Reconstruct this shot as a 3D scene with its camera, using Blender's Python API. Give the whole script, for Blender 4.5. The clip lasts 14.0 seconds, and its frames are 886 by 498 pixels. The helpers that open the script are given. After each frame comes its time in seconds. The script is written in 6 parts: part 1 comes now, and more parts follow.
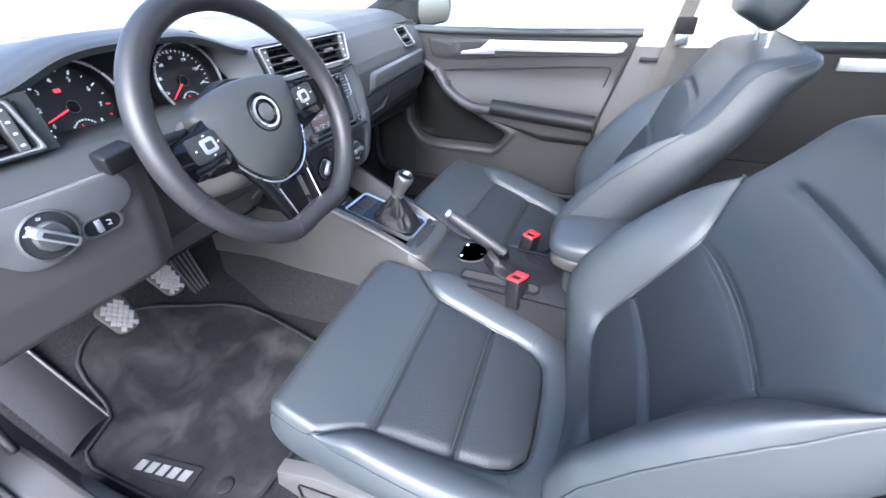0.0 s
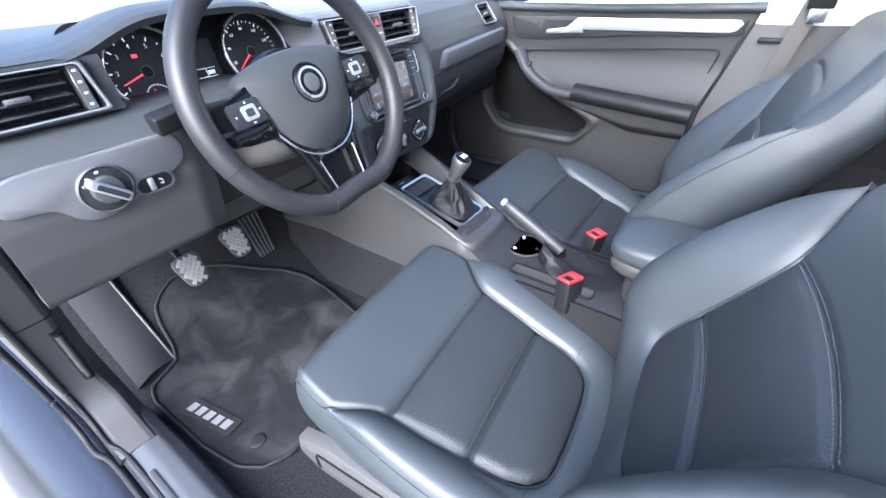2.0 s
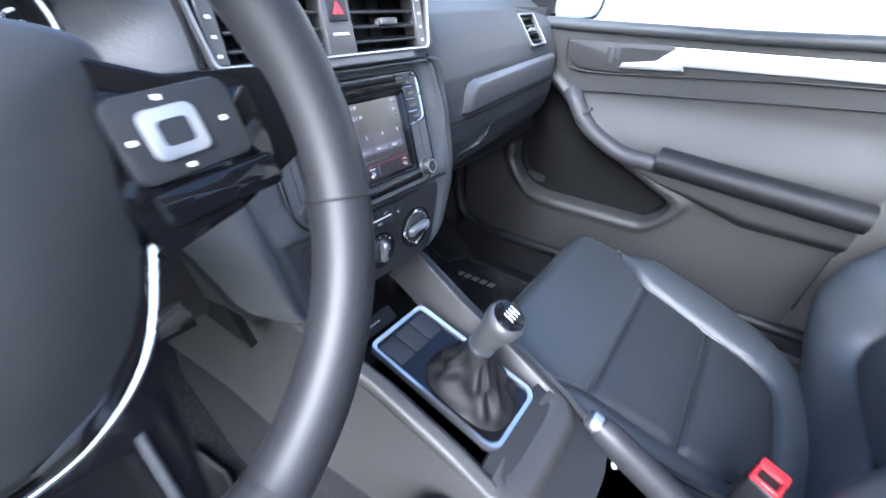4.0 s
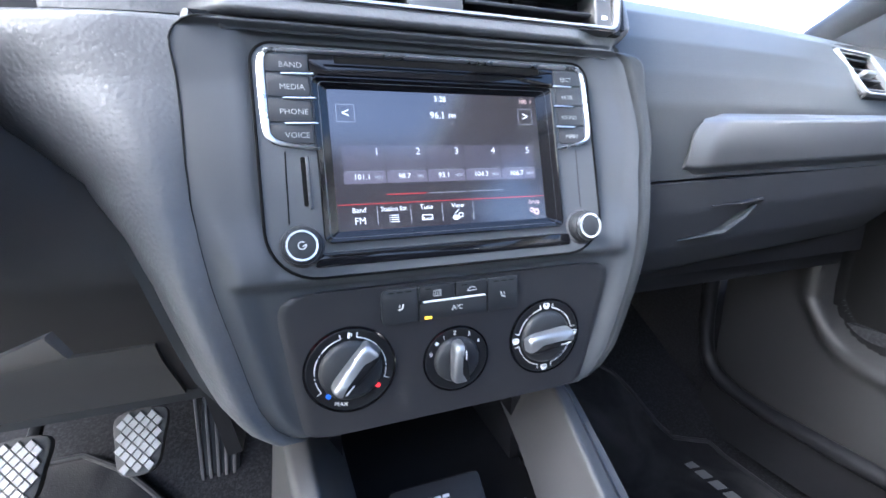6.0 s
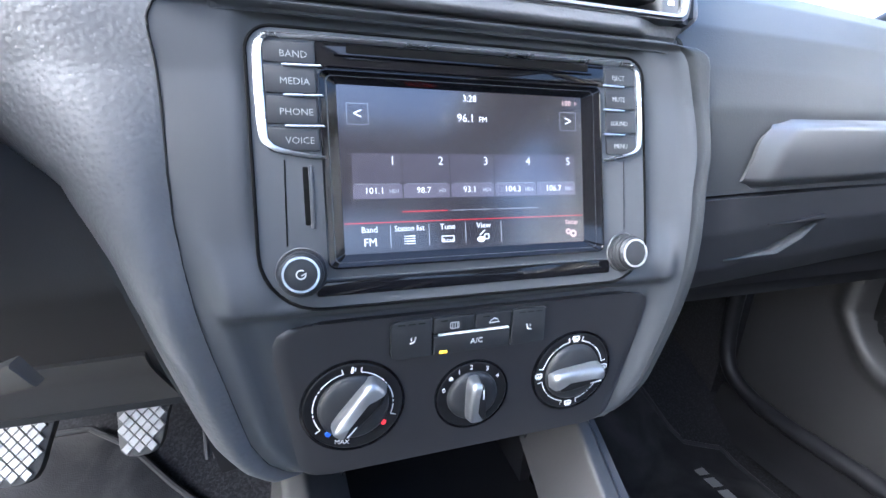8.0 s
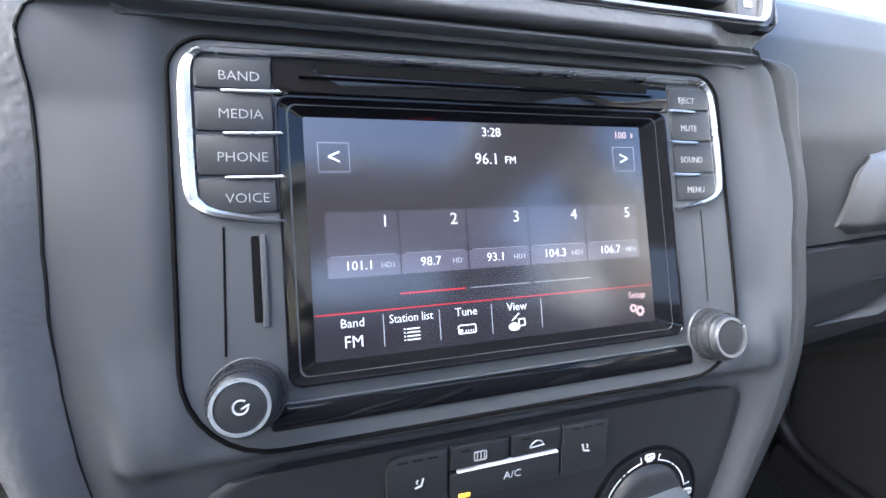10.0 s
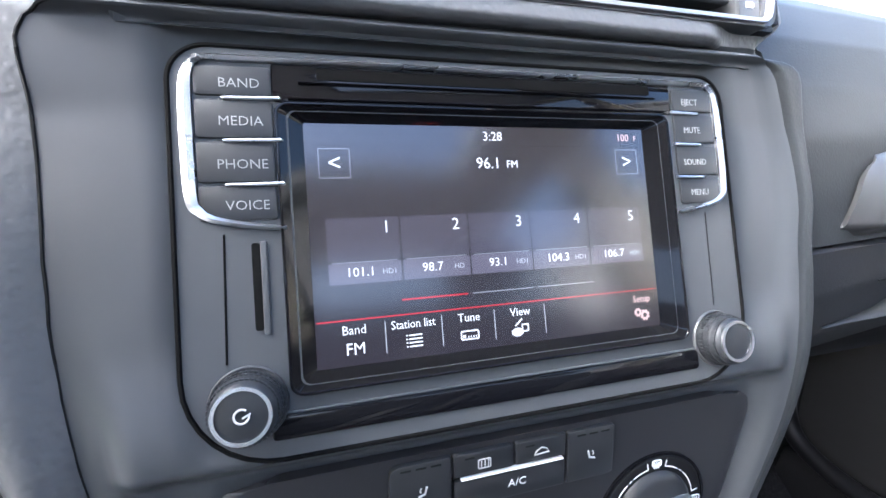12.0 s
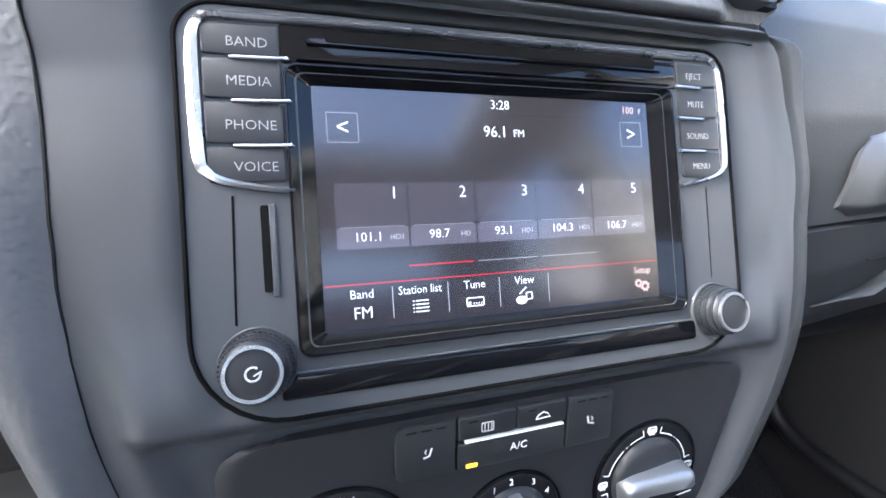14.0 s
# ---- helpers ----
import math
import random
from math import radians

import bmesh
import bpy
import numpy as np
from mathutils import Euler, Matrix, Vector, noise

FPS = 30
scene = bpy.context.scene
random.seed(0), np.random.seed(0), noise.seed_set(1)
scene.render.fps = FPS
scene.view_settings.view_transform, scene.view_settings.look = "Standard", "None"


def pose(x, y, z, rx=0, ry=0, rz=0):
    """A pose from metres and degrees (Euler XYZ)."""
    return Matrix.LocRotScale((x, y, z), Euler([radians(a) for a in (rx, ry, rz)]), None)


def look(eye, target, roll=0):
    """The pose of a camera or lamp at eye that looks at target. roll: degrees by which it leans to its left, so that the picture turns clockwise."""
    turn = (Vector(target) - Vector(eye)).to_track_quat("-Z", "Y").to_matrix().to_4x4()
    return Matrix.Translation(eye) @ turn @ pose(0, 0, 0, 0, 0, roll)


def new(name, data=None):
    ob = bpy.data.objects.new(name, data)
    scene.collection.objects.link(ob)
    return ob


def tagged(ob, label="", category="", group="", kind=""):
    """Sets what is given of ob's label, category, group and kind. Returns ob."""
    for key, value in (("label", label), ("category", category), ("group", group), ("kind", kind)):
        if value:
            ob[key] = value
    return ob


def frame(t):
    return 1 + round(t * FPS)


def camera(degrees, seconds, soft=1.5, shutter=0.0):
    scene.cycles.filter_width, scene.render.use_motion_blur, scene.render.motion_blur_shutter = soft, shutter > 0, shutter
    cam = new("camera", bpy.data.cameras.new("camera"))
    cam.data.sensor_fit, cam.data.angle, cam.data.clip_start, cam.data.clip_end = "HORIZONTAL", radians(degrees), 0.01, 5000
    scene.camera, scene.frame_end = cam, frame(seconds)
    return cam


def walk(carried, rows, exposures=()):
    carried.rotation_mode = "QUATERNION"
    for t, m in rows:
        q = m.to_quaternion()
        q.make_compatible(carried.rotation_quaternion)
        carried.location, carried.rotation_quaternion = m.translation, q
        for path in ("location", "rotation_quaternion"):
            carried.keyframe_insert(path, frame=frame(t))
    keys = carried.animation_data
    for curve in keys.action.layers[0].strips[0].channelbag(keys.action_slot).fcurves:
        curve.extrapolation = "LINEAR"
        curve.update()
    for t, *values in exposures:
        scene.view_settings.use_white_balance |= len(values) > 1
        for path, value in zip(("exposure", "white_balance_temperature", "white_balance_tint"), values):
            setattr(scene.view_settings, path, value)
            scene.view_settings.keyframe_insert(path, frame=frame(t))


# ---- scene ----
cam = camera(94.0, 14.0, soft=1.5, shutter=0.3)
PATH = [
    (0, (-0.812, -0.662, 0.827), (0.71, 0.023, -0.276), -1.9),
    (0.5, (-0.763, -0.696, 0.806), (0.622, 0.226, -0.304), -3.0),
    (1, (-0.741, -0.693, 0.803), (0.596, 0.27, -0.331), -3.8),
    (1.5, (-0.74, -0.701, 0.8), (0.579, 0.271, -0.347), -3.7),
    (2, (-0.746, -0.705, 0.8), (0.558, 0.298, -0.337), -3.4),
    (2.5, (-0.738, -0.69, 0.798), (0.58, 0.299, -0.334), -1.8),
    (2.7, (-0.721, -0.654, 0.802), (0.63, 0.304, -0.32), -1.0),
    (4.8, (-0.111, -0.25, 0.656), (1.241, 0.944, -0.208), 3.5),
    (5, (-0.1, -0.268, 0.649), (1.049, 1.178, -0.12), 3.7),
    (5.5, (-0.084, -0.29, 0.597), (0.708, 1.462, 0.046), 1.6),
    (6, (-0.09, -0.258, 0.578), (0.55, 1.578, 0.111), -0.4),
    (6.5, (-0.083, -0.222, 0.578), (0.505, 1.619, 0.062), 0.3),
    (7, (-0.084, -0.22, 0.6), (0.485, 1.604, 0.009), 1.1),
    (7.5, (-0.083, -0.219, 0.6), (0.484, 1.598, -0.015), 1.7),
    (8, (-0.082, -0.217, 0.599), (0.494, 1.6, -0.006), 2.1),
    (8.5, (-0.082, -0.216, 0.599), (0.508, 1.603, 0.014), 2.5),
    (9, (-0.066, -0.17, 0.598), (0.545, 1.669, 0.104), 2.1),
    (9.2, (-0.065, -0.156, 0.6), (0.531, 1.697, 0.142), 1.6),
    (11.5, (-0.064, -0.148, 0.598), (0.47, 1.733, 0.178), -0.1),
    (12, (-0.064, -0.149, 0.6), (0.475, 1.731, 0.184), -0.2),
    (12.5, (-0.067, -0.152, 0.602), (0.485, 1.728, 0.204), -0.3),
    (13, (-0.069, -0.15, 0.596), (0.505, 1.722, 0.191), 0.0),
    (13.5, (-0.07, -0.152, 0.596), (0.535, 1.708, 0.175), 0.5),
    (14, (-0.07, -0.15, 0.593), (0.504, 1.706, 0.117), 0.7),
]
walk(cam, [(t, look(e, g, r)) for t, e, g, r in PATH],
     exposures=[(0, 2.92, 5150, 10), (2.7, 2.92, 5150, 10), (4.8, 3.14, 4900, 10), (5.6, 3.52, 5120, 10), (8.5, 3.54, 5180, 10), (9.2, 3.44, 5330, 10), (11.5, 3.35, 5400, 10), (14, 3.37, 5450, 10)])

# ---- daylight ----
world = bpy.data.worlds.new("sky")
scene.world = world
world.use_nodes = True
wn = world.node_tree.nodes
sky = wn.new("ShaderNodeTexSky")
sky.sky_type = "NISHITA"
sky.sun_disc = False
sky.sun_elevation = radians(38)
sky.sun_rotation = radians(258)
sky.dust_density = 6.0
wn["Background"].inputs["Strength"].default_value = 0.16
world.node_tree.links.new(sky.outputs["Color"], wn["Background"].inputs["Color"])
sun_data = bpy.data.lights.new("sun", "SUN")
sun_data.energy = 0.85
sun_data.angle = radians(40)
sun_data.color = (1.0, 0.96, 0.9)
sun = new("sun", sun_data)
sun.matrix_world = look((-5.7, -1.2, 4.5), (0, 0, 0))


# ---- materials ----
def pbr(name, col, rough=0.5, metal=0.0, grain=0.0, bump=0.0, var=0.12, patch=6.0, spec=0.5,
        coat=0.0, cells=False, stain=None, emit=None, power=0.0, sheen=0.0):
    m = bpy.data.materials.new(name)
    m.use_nodes = True
    n, l = m.node_tree.nodes, m.node_tree.links
    b = n["Principled BSDF"]
    b.inputs["Metallic"].default_value = metal
    b.inputs["Specular IOR Level"].default_value = spec
    b.inputs["Coat Weight"].default_value = coat
    b.inputs["Sheen Weight"].default_value = sheen
    tc = n.new("ShaderNodeTexCoord")
    big = n.new("ShaderNodeTexNoise")
    big.inputs["Scale"].default_value = patch
    big.inputs["Detail"].default_value = 5
    l.new(tc.outputs["Object"], big.inputs["Vector"])
    mix = n.new("ShaderNodeMix")
    mix.data_type = "RGBA"
    mix.inputs[6].default_value = (*[c * (1 - var) for c in col], 1)
    mix.inputs[7].default_value = (*[min(1, c * (1 + var)) for c in col], 1)
    l.new(big.outputs["Fac"], mix.inputs[0])
    out = mix.outputs[2]
    if stain:
        st = n.new("ShaderNodeTexNoise")
        st.inputs["Scale"].default_value = stain[1]
        st.inputs["Detail"].default_value = 6
        st.inputs["Distortion"].default_value = 0.5
        ramp = n.new("ShaderNodeMapRange")
        ramp.inputs[1].default_value = 0.46
        ramp.inputs[2].default_value = 0.72
        ramp.inputs[4].default_value = stain[2]
        mix2 = n.new("ShaderNodeMix")
        mix2.data_type = "RGBA"
        l.new(tc.outputs["Object"], st.inputs["Vector"])
        l.new(st.outputs["Fac"], ramp.inputs[0])
        l.new(ramp.outputs[0], mix2.inputs[0])
        l.new(out, mix2.inputs[6])
        mix2.inputs[7].default_value = (*stain[0], 1)
        out = mix2.outputs[2]
    l.new(out, b.inputs["Base Color"])
    rr = n.new("ShaderNodeMapRange")
    rr.inputs[3].default_value = max(0.02, rough * 0.85)
    rr.inputs[4].default_value = min(1, rough * 1.15)
    l.new(big.outputs["Fac"], rr.inputs[0])
    l.new(rr.outputs[0], b.inputs["Roughness"])
    if grain:
        g = n.new("ShaderNodeTexVoronoi" if cells else "ShaderNodeTexNoise")
        g.inputs["Scale"].default_value = grain
        if cells:
            g.feature = "SMOOTH_F1" if cells is True else "F1"
        else:
            g.inputs["Detail"].default_value = 4
        l.new(tc.outputs["Object"], g.inputs["Vector"])
        bp = n.new("ShaderNodeBump")
        bp.inputs["Strength"].default_value = bump
        bp.inputs["Distance"].default_value = 0.4 / grain
        l.new(g.outputs["Distance" if cells else "Fac"], bp.inputs["Height"])
        l.new(bp.outputs["Normal"], b.inputs["Normal"])
    if emit:
        b.inputs["Emission Color"].default_value = (*emit, 1)
        b.inputs["Emission Strength"].default_value = power
    return m


# Lighter than SOFT: brightness from the open driver door is put into the colour.
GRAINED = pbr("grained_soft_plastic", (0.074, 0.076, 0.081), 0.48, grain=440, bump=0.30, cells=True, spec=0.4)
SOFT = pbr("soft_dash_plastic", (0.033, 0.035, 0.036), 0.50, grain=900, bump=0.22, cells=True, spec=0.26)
SILLMAT = pbr("glossy_grey_sill_plastic", (0.075, 0.078, 0.084), 0.34, grain=2000, bump=0.08, var=0.10)
FASCIA = pbr("smooth_dark_plastic", (0.049, 0.052, 0.056), 0.38, grain=2600, bump=0.08, var=0.08, spec=0.24)
LOWER = pbr("mid_grey_plastic", (0.052, 0.050, 0.049), 0.5, grain=1300, bump=0.2, cells=True, spec=0.4)
CONSOLE = pbr("dark_console_plastic", (0.033, 0.031, 0.030), 0.5, grain=1300, bump=0.2, cells=True, spec=0.3)
RAILMAT = pbr("satin_console_plastic", (0.028, 0.0275, 0.0275), 0.45, grain=1300, bump=0.15, cells=True, spec=0.4)
# Darker dash plastic: the down-facing glove lid's shade is put into it.
LIDMAT = pbr("dark_soft_plastic", (0.026, 0.026, 0.028), 0.5, grain=900, bump=0.22, cells=True, spec=0.22)
DOORMAT = pbr("warm_grey_door_plastic", (0.018, 0.0178, 0.018), 0.5, grain=1100, bump=0.2, cells=True, spec=0.3)
DARK = pbr("black_plastic", (0.008, 0.008, 0.009), 0.45, grain=1800, bump=0.1, spec=0.18)
GLOSS = pbr("piano_black", (0.004, 0.004, 0.005), 0.06, spec=0.2, coat=0.0, var=0.05)
BOOTHIDE = pbr("soft_black_hide", (0.008, 0.008, 0.009), 0.52, grain=900, bump=0.25, cells=True, spec=0.2)
DECK = pbr("black_console_plastic", (0.016, 0.0165, 0.018), 0.5, grain=1300, bump=0.2, cells=True, spec=0.22)
# Near black: the deep pocket's shade is put into this colour.
POCKETSHADE = pbr("shaded_pocket_lining", (0.005, 0.005, 0.005), 0.9, grain=900, bump=0.3, spec=0.06)
BUTTON = pbr("button_rubber", (0.019, 0.020, 0.022), 0.42, grain=3000, bump=0.08, spec=0.3)
CHROME = pbr("satin_chrome", (0.72, 0.73, 0.75), 0.28, metal=1.0, var=0.03, patch=40)
TRIMCHROME = pbr("brushed_chrome", (0.55, 0.56, 0.57), 0.40, metal=1.0, var=0.03, patch=40)
SILVER = pbr("silver_paint", (0.42, 0.43, 0.45), 0.34, metal=0.75, grain=4000, bump=0.03, var=0.05)
GRIPSILVER = pbr("grip_silver", (0.27, 0.275, 0.285), 0.32, metal=0.8, grain=4000, bump=0.03, var=0.05)
TITAN = pbr("titanium_trim", (0.095, 0.095, 0.098), 0.38, metal=0.55, grain=3500, bump=0.05, var=0.06)
LEATHER = pbr("black_leather", (0.024, 0.028, 0.032), 0.48, grain=750, bump=0.16, cells=True, spec=0.5)
# Darker than the bolster leather: shade on the seat panels is set in colour.
LEATHER_IN = pbr("shaded_perforated_leather", (0.0145, 0.0165, 0.019), 0.48, grain=420, bump=0.35, cells="sharp", spec=0.45)
RIMLEATHER = pbr("wheel_leather", (0.014, 0.014, 0.016), 0.46, grain=1100, bump=0.15, cells=True, spec=0.36)
THREAD = pbr("grey_thread", (0.055, 0.06, 0.065), 0.7)
CARPET = pbr("black_carpet", (0.012, 0.012, 0.013), 0.95, grain=700, bump=1.0, patch=330, var=0.85, spec=0.06, stain=((0.030, 0.030, 0.032), 260, 0.9))
MATPILE = pbr("dusty_mat_pile", (0.013, 0.013, 0.014), 0.95, grain=600, bump=0.9, patch=30, var=0.5, spec=0.06,
              stain=((0.060, 0.058, 0.058), 9.0, 0.55))
RUBBER = pbr("black_rubber", (0.011, 0.011, 0.012), 0.6, grain=700, bump=0.2, spec=0.25)
STEEL = pbr("pedal_pad", (0.33, 0.32, 0.305), 0.55, metal=0.3, grain=300, bump=0.2, stain=((0.20, 0.19, 0.17), 60, 0.6))
PADBASE = pbr("dark_pedal_rubber", (0.06, 0.058, 0.055), 0.7, grain=300, bump=0.2, spec=0.3)
RED = pbr("red_plastic", (0.42, 0.018, 0.022), 0.4, grain=2000, bump=0.05)
CREAM = pbr("cream_headliner", (0.70, 0.64, 0.52), 0.8, grain=900, bump=0.2)
BELT = pbr("grey_belt_webbing", (0.055, 0.050, 0.045), 0.7, grain=1500, bump=0.4)
PAINT = pbr("dark_car_paint", (0.012, 0.013, 0.018), 0.20, spec=0.3, coat=0.1, patch=20)
SATIN = pbr("satin_grey_trim", (0.14, 0.14, 0.145), 0.34, metal=0.45, grain=3500, bump=0.04, var=0.05)
MARKGREY = pbr("grey_lettering", (0.23, 0.23, 0.235), 0.5, var=0.03)
PITCH = pbr("unlit_black_plastic", (0.005, 0.005, 0.005), 0.8, grain=900, bump=0.3, spec=0.2)
# Fascia plastic made darker: shade of the climate recess is in the colour.
INSERT = pbr("shaded_satin_insert", (0.018, 0.018, 0.020), 0.42, grain=2600, bump=0.08, var=0.08, spec=0.4)
WHITEMARK = pbr("white_marking", (0.78, 0.78, 0.78), 0.5, var=0.03)
KEYICON = pbr("grey_key_marking", (0.42, 0.42, 0.42), 0.5, var=0.03)
EMBROID = pbr("white_embroidery", (0.125, 0.125, 0.125), 0.8, grain=900, bump=0.4)
REDMARK = pbr("red_marking", (0.7, 0.02, 0.03), 0.5, var=0.03, emit=(1, 0.05, 0.05), power=0.08)
BLUEMARK = pbr("blue_marking", (0.03, 0.12, 0.6), 0.5, var=0.03)
AMBER = pbr("amber_led", (0.9, 0.5, 0.02), 0.4, emit=(1.0, 0.50, 0.03), power=0.14)
GAUGE = pbr("gauge_face", (0.008, 0.008, 0.009), 0.5, grain=3000, bump=0.05)
NEEDLE = pbr("needle_red", (0.6, 0.02, 0.03), 0.4, emit=(1.0, 0.06, 0.08), power=0.25)
GMARK = pbr("gauge_marking", (0.8, 0.8, 0.8), 0.5, emit=(1, 1, 1), power=0.12)
MIRROR = pbr("mirror_glass", (0.92, 0.94, 0.95), 0.02, metal=1.0, var=0.01)
DIRT = pbr("pale_dry_gravel", (0.30, 0.285, 0.26), 0.95, grain=30, bump=0.8, patch=9, var=0.6)
CONCRETE = pbr("light_concrete", (0.30, 0.29, 0.275), 0.85, grain=60, bump=0.3, patch=1.2)
GRASS = pbr("lawn", (0.06, 0.13, 0.025), 0.9, grain=40, bump=0.8, patch=4, var=0.4)
STUCCO = pbr("pale_stucco", (0.42, 0.415, 0.41), 0.85, grain=90, bump=0.3, patch=2)


def lit(name, col, power):
    return pbr(name, (0.004, 0.004, 0.005), 0.16, var=0.02, emit=col, power=power, spec=0.8)


# Backlight glow, raised to stand in for cabin reflections on the glass.
SCREEN = lit("screen_background", (0.019, 0.014, 0.017), 0.20)
TILE = lit("screen_tile", (0.23, 0.19, 0.25), 0.042)
TILELO = lit("screen_tile_low", (0.31, 0.265, 0.34), 0.062)
INK = lit("screen_text", (1.0, 0.98, 1.0), 0.17)
INKMID = lit("screen_divider", (0.8, 0.8, 0.84), 0.10)
INKDIM = lit("screen_text_dim", (0.5, 0.5, 0.54), 0.09)
INKFAINT = lit("screen_line_faint", (0.4, 0.38, 0.42), 0.012)
INKWARM = lit("screen_text_warm", (1.0, 0.66, 0.6), 0.12)
INKRED = lit("screen_red", (1.0, 0.03, 0.05), 0.085)
GLASS = bpy.data.materials.new("window_glass")
GLASS.use_nodes = True
_b = GLASS.node_tree.nodes["Principled BSDF"]
_b.inputs["Base Color"].default_value = (0.93, 0.97, 0.96, 1)
_b.inputs["Transmission Weight"].default_value = 1.0
_b.inputs["Roughness"].default_value = 0.0
_b.inputs["IOR"].default_value = 1.02

# ---- building helpers ----
FRAME = {}


def thing(name, m=None, label="", category="", group="", kind=""):
    ob = new(name)
    ob.empty_display_size = 0.05
    m = m if m is not None else Matrix()
    ob.matrix_world = m
    FRAME[ob] = m.copy()
    return tagged(ob, label, category, group, kind)


def part(name, bm, material, parent=None, label="", world=False, smooth=True):
    """Links a bmesh as one mesh object under a thing or a part."""
    me = bpy.data.meshes.new(name)
    if world and parent is not None:
        bm.transform(FRAME[parent].inverted())
    bmesh.ops.recalc_face_normals(bm, faces=bm.faces)
    if smooth:
        for f in bm.faces:
            f.smooth = True
        for e in bm.edges:
            if len(e.link_faces) == 2 and e.calc_face_angle(0) > 0.7:
                e.smooth = False
    bm.to_mesh(me)
    bm.free()
    me.materials.append(material)
    ob = new(name, me)
    if parent is not None:
        ob.parent = parent
        FRAME[ob] = FRAME[parent]
    else:
        FRAME[ob] = Matrix()
    return tagged(ob, label)


def solo(name, bm, material, label, category, group="", kind="", smooth=True):
    return tagged(part(name, bm, material, smooth=smooth), label, category, group, kind)


def join(*bms):
    out = bmesh.new()
    for b in bms:
        me = bpy.data.meshes.new("tmp")
        b.to_mesh(me)
        out.from_mesh(me)
        bpy.data.meshes.remove(me)
        b.free()
    return out


def moved(bm, m):
    bm.transform(m)
    return bm


def box(x0, x1, y0, y1, z0, z1, bevel=0.0, seg=2):
    bm = bmesh.new()
    bmesh.ops.create_cube(bm, size=1)
    for v in bm.verts:
        v.co = ((x0 + x1) / 2 + v.co.x * (x1 - x0), (y0 + y1) / 2 + v.co.y * (y1 - y0), (z0 + z1) / 2 + v.co.z * (z1 - z0))
    if bevel:
        bmesh.ops.bevel(bm, geom=bm.edges[:], offset=bevel, segments=seg, profile=0.5, affect="EDGES")
    return bm


def rrect(x0, x1, y0, y1, r, n=5):
    """Outline of a rectangle with rounded corners; r: one radius or four (from lower left, counterclockwise)."""
    rs = r if isinstance(r, (list, tuple)) else [r] * 4
    pts = []
    for (cx, cy, a0), q in zip([(x0, y0, 180), (x1, y0, 270), (x1, y1, 0), (x0, y1, 90)], rs):
        ox = cx + (q if cx == x0 else -q)
        oy = cy + (q if cy == y0 else -q)
        for i in range(n + 1):
            a = radians(a0 + 90 * i / n)
            pts.append((ox + q * math.cos(a), oy + q * math.sin(a)))
    return pts


def plate(outline, z0, z1, bevel=0.0, seg=2):
    """A flat outline raised from z0 to z1, its front edge rounded."""
    bm = bmesh.new()
    rings = [(z0, 0.0)]
    if bevel:
        for i in range(seg + 1):
            a = math.pi / 2 * i / seg
            rings.append((z1 - bevel + bevel * math.sin(a), bevel * (1 - math.cos(a))))
    else:
        rings.append((z1, 0.0))
    n = len(outline)
    area = sum(outline[i][0] * outline[(i + 1) % n][1] - outline[(i + 1) % n][0] * outline[i][1] for i in range(n))
    sgn = 1 if area > 0 else -1
    nor = []
    for i in range(n):
        a, c = Vector(outline[i - 1]), Vector(outline[(i + 1) % n])
        d = (c - a)
        d = d.normalized() if d.length > 1e-9 else Vector((1, 0))
        nor.append((-d.y * sgn, d.x * sgn))
    loops = []
    for z, ins in rings:
        loops.append([bm.verts.new((p[0] + q[0] * ins, p[1] + q[1] * ins, z)) for p, q in zip(outline, nor)])
    for a, b in zip(loops, loops[1:]):
        for i in range(n):
            bm.faces.new((a[i], a[(i + 1) % n], b[(i + 1) % n], b[i]))
    bm.faces.new(loops[-1])
    bm.faces.new(loops[0][::-1])
    return bm


def ringplate(outer, inner, z0, z1, zin=None):
    """A frame between two outlines of as many points; zin: height at the inner edge."""
    bm = bmesh.new()
    zin = z1 if zin is None else zin
    n = len(outer)
    L = [[bm.verts.new((p[0], p[1], z)) for p in o] for o, z in ((outer, z0), (outer, z1), (inner, zin), (inner, min(z0, zin - 0.001)))]
    for a, b in zip(L, L[1:]):
        for i in range(n):
            bm.faces.new((a[i], a[(i + 1) % n], b[(i + 1) % n], b[i]))
    return bm


def grid(fn, nu, nv, closed_u=False):
    bm = bmesh.new()
    V = [[bm.verts.new(fn(i / (nu if closed_u else nu - 1), j / (nv - 1))) for i in range(nu)] for j in range(nv)]
    for j in range(nv - 1):
        for i in range(nu if closed_u else nu - 1):
            k = (i + 1) % nu
            bm.faces.new((V[j][i], V[j][k], V[j + 1][k], V[j + 1][i]))
    return bm


def solid(bm, t, side=(-0.1, -0.45, 0.75)):
    """Gives a sheet thickness, away from the place `side`."""
    bmesh.ops.recalc_face_normals(bm, faces=bm.faces)
    bm.normal_update()
    if sum(f.normal.dot(Vector(side) - f.calc_center_median()) for f in bm.faces) < 0:
        bmesh.ops.reverse_faces(bm, faces=bm.faces[:])
    bm.normal_update()
    n = len(bm.verts)
    bm.verts.ensure_lookup_table()
    nor = [v.normal.copy() for v in bm.verts]
    rim = [(e.verts[0].index, e.verts[1].index) for e in bm.edges if len(e.link_faces) == 1]
    old = [v for v in bm.verts]
    bm.verts.index_update()
    rim = [(e.verts[0], e.verts[1]) for e in bm.edges if len(e.link_faces) == 1]
    faces = [[v.index for v in f.verts] for f in bm.faces]
    new_v = [bm.verts.new(v.co - q * t) for v, q in zip(old, nor)]
    for f in faces:
        bm.faces.new([new_v[i] for i in reversed(f)])
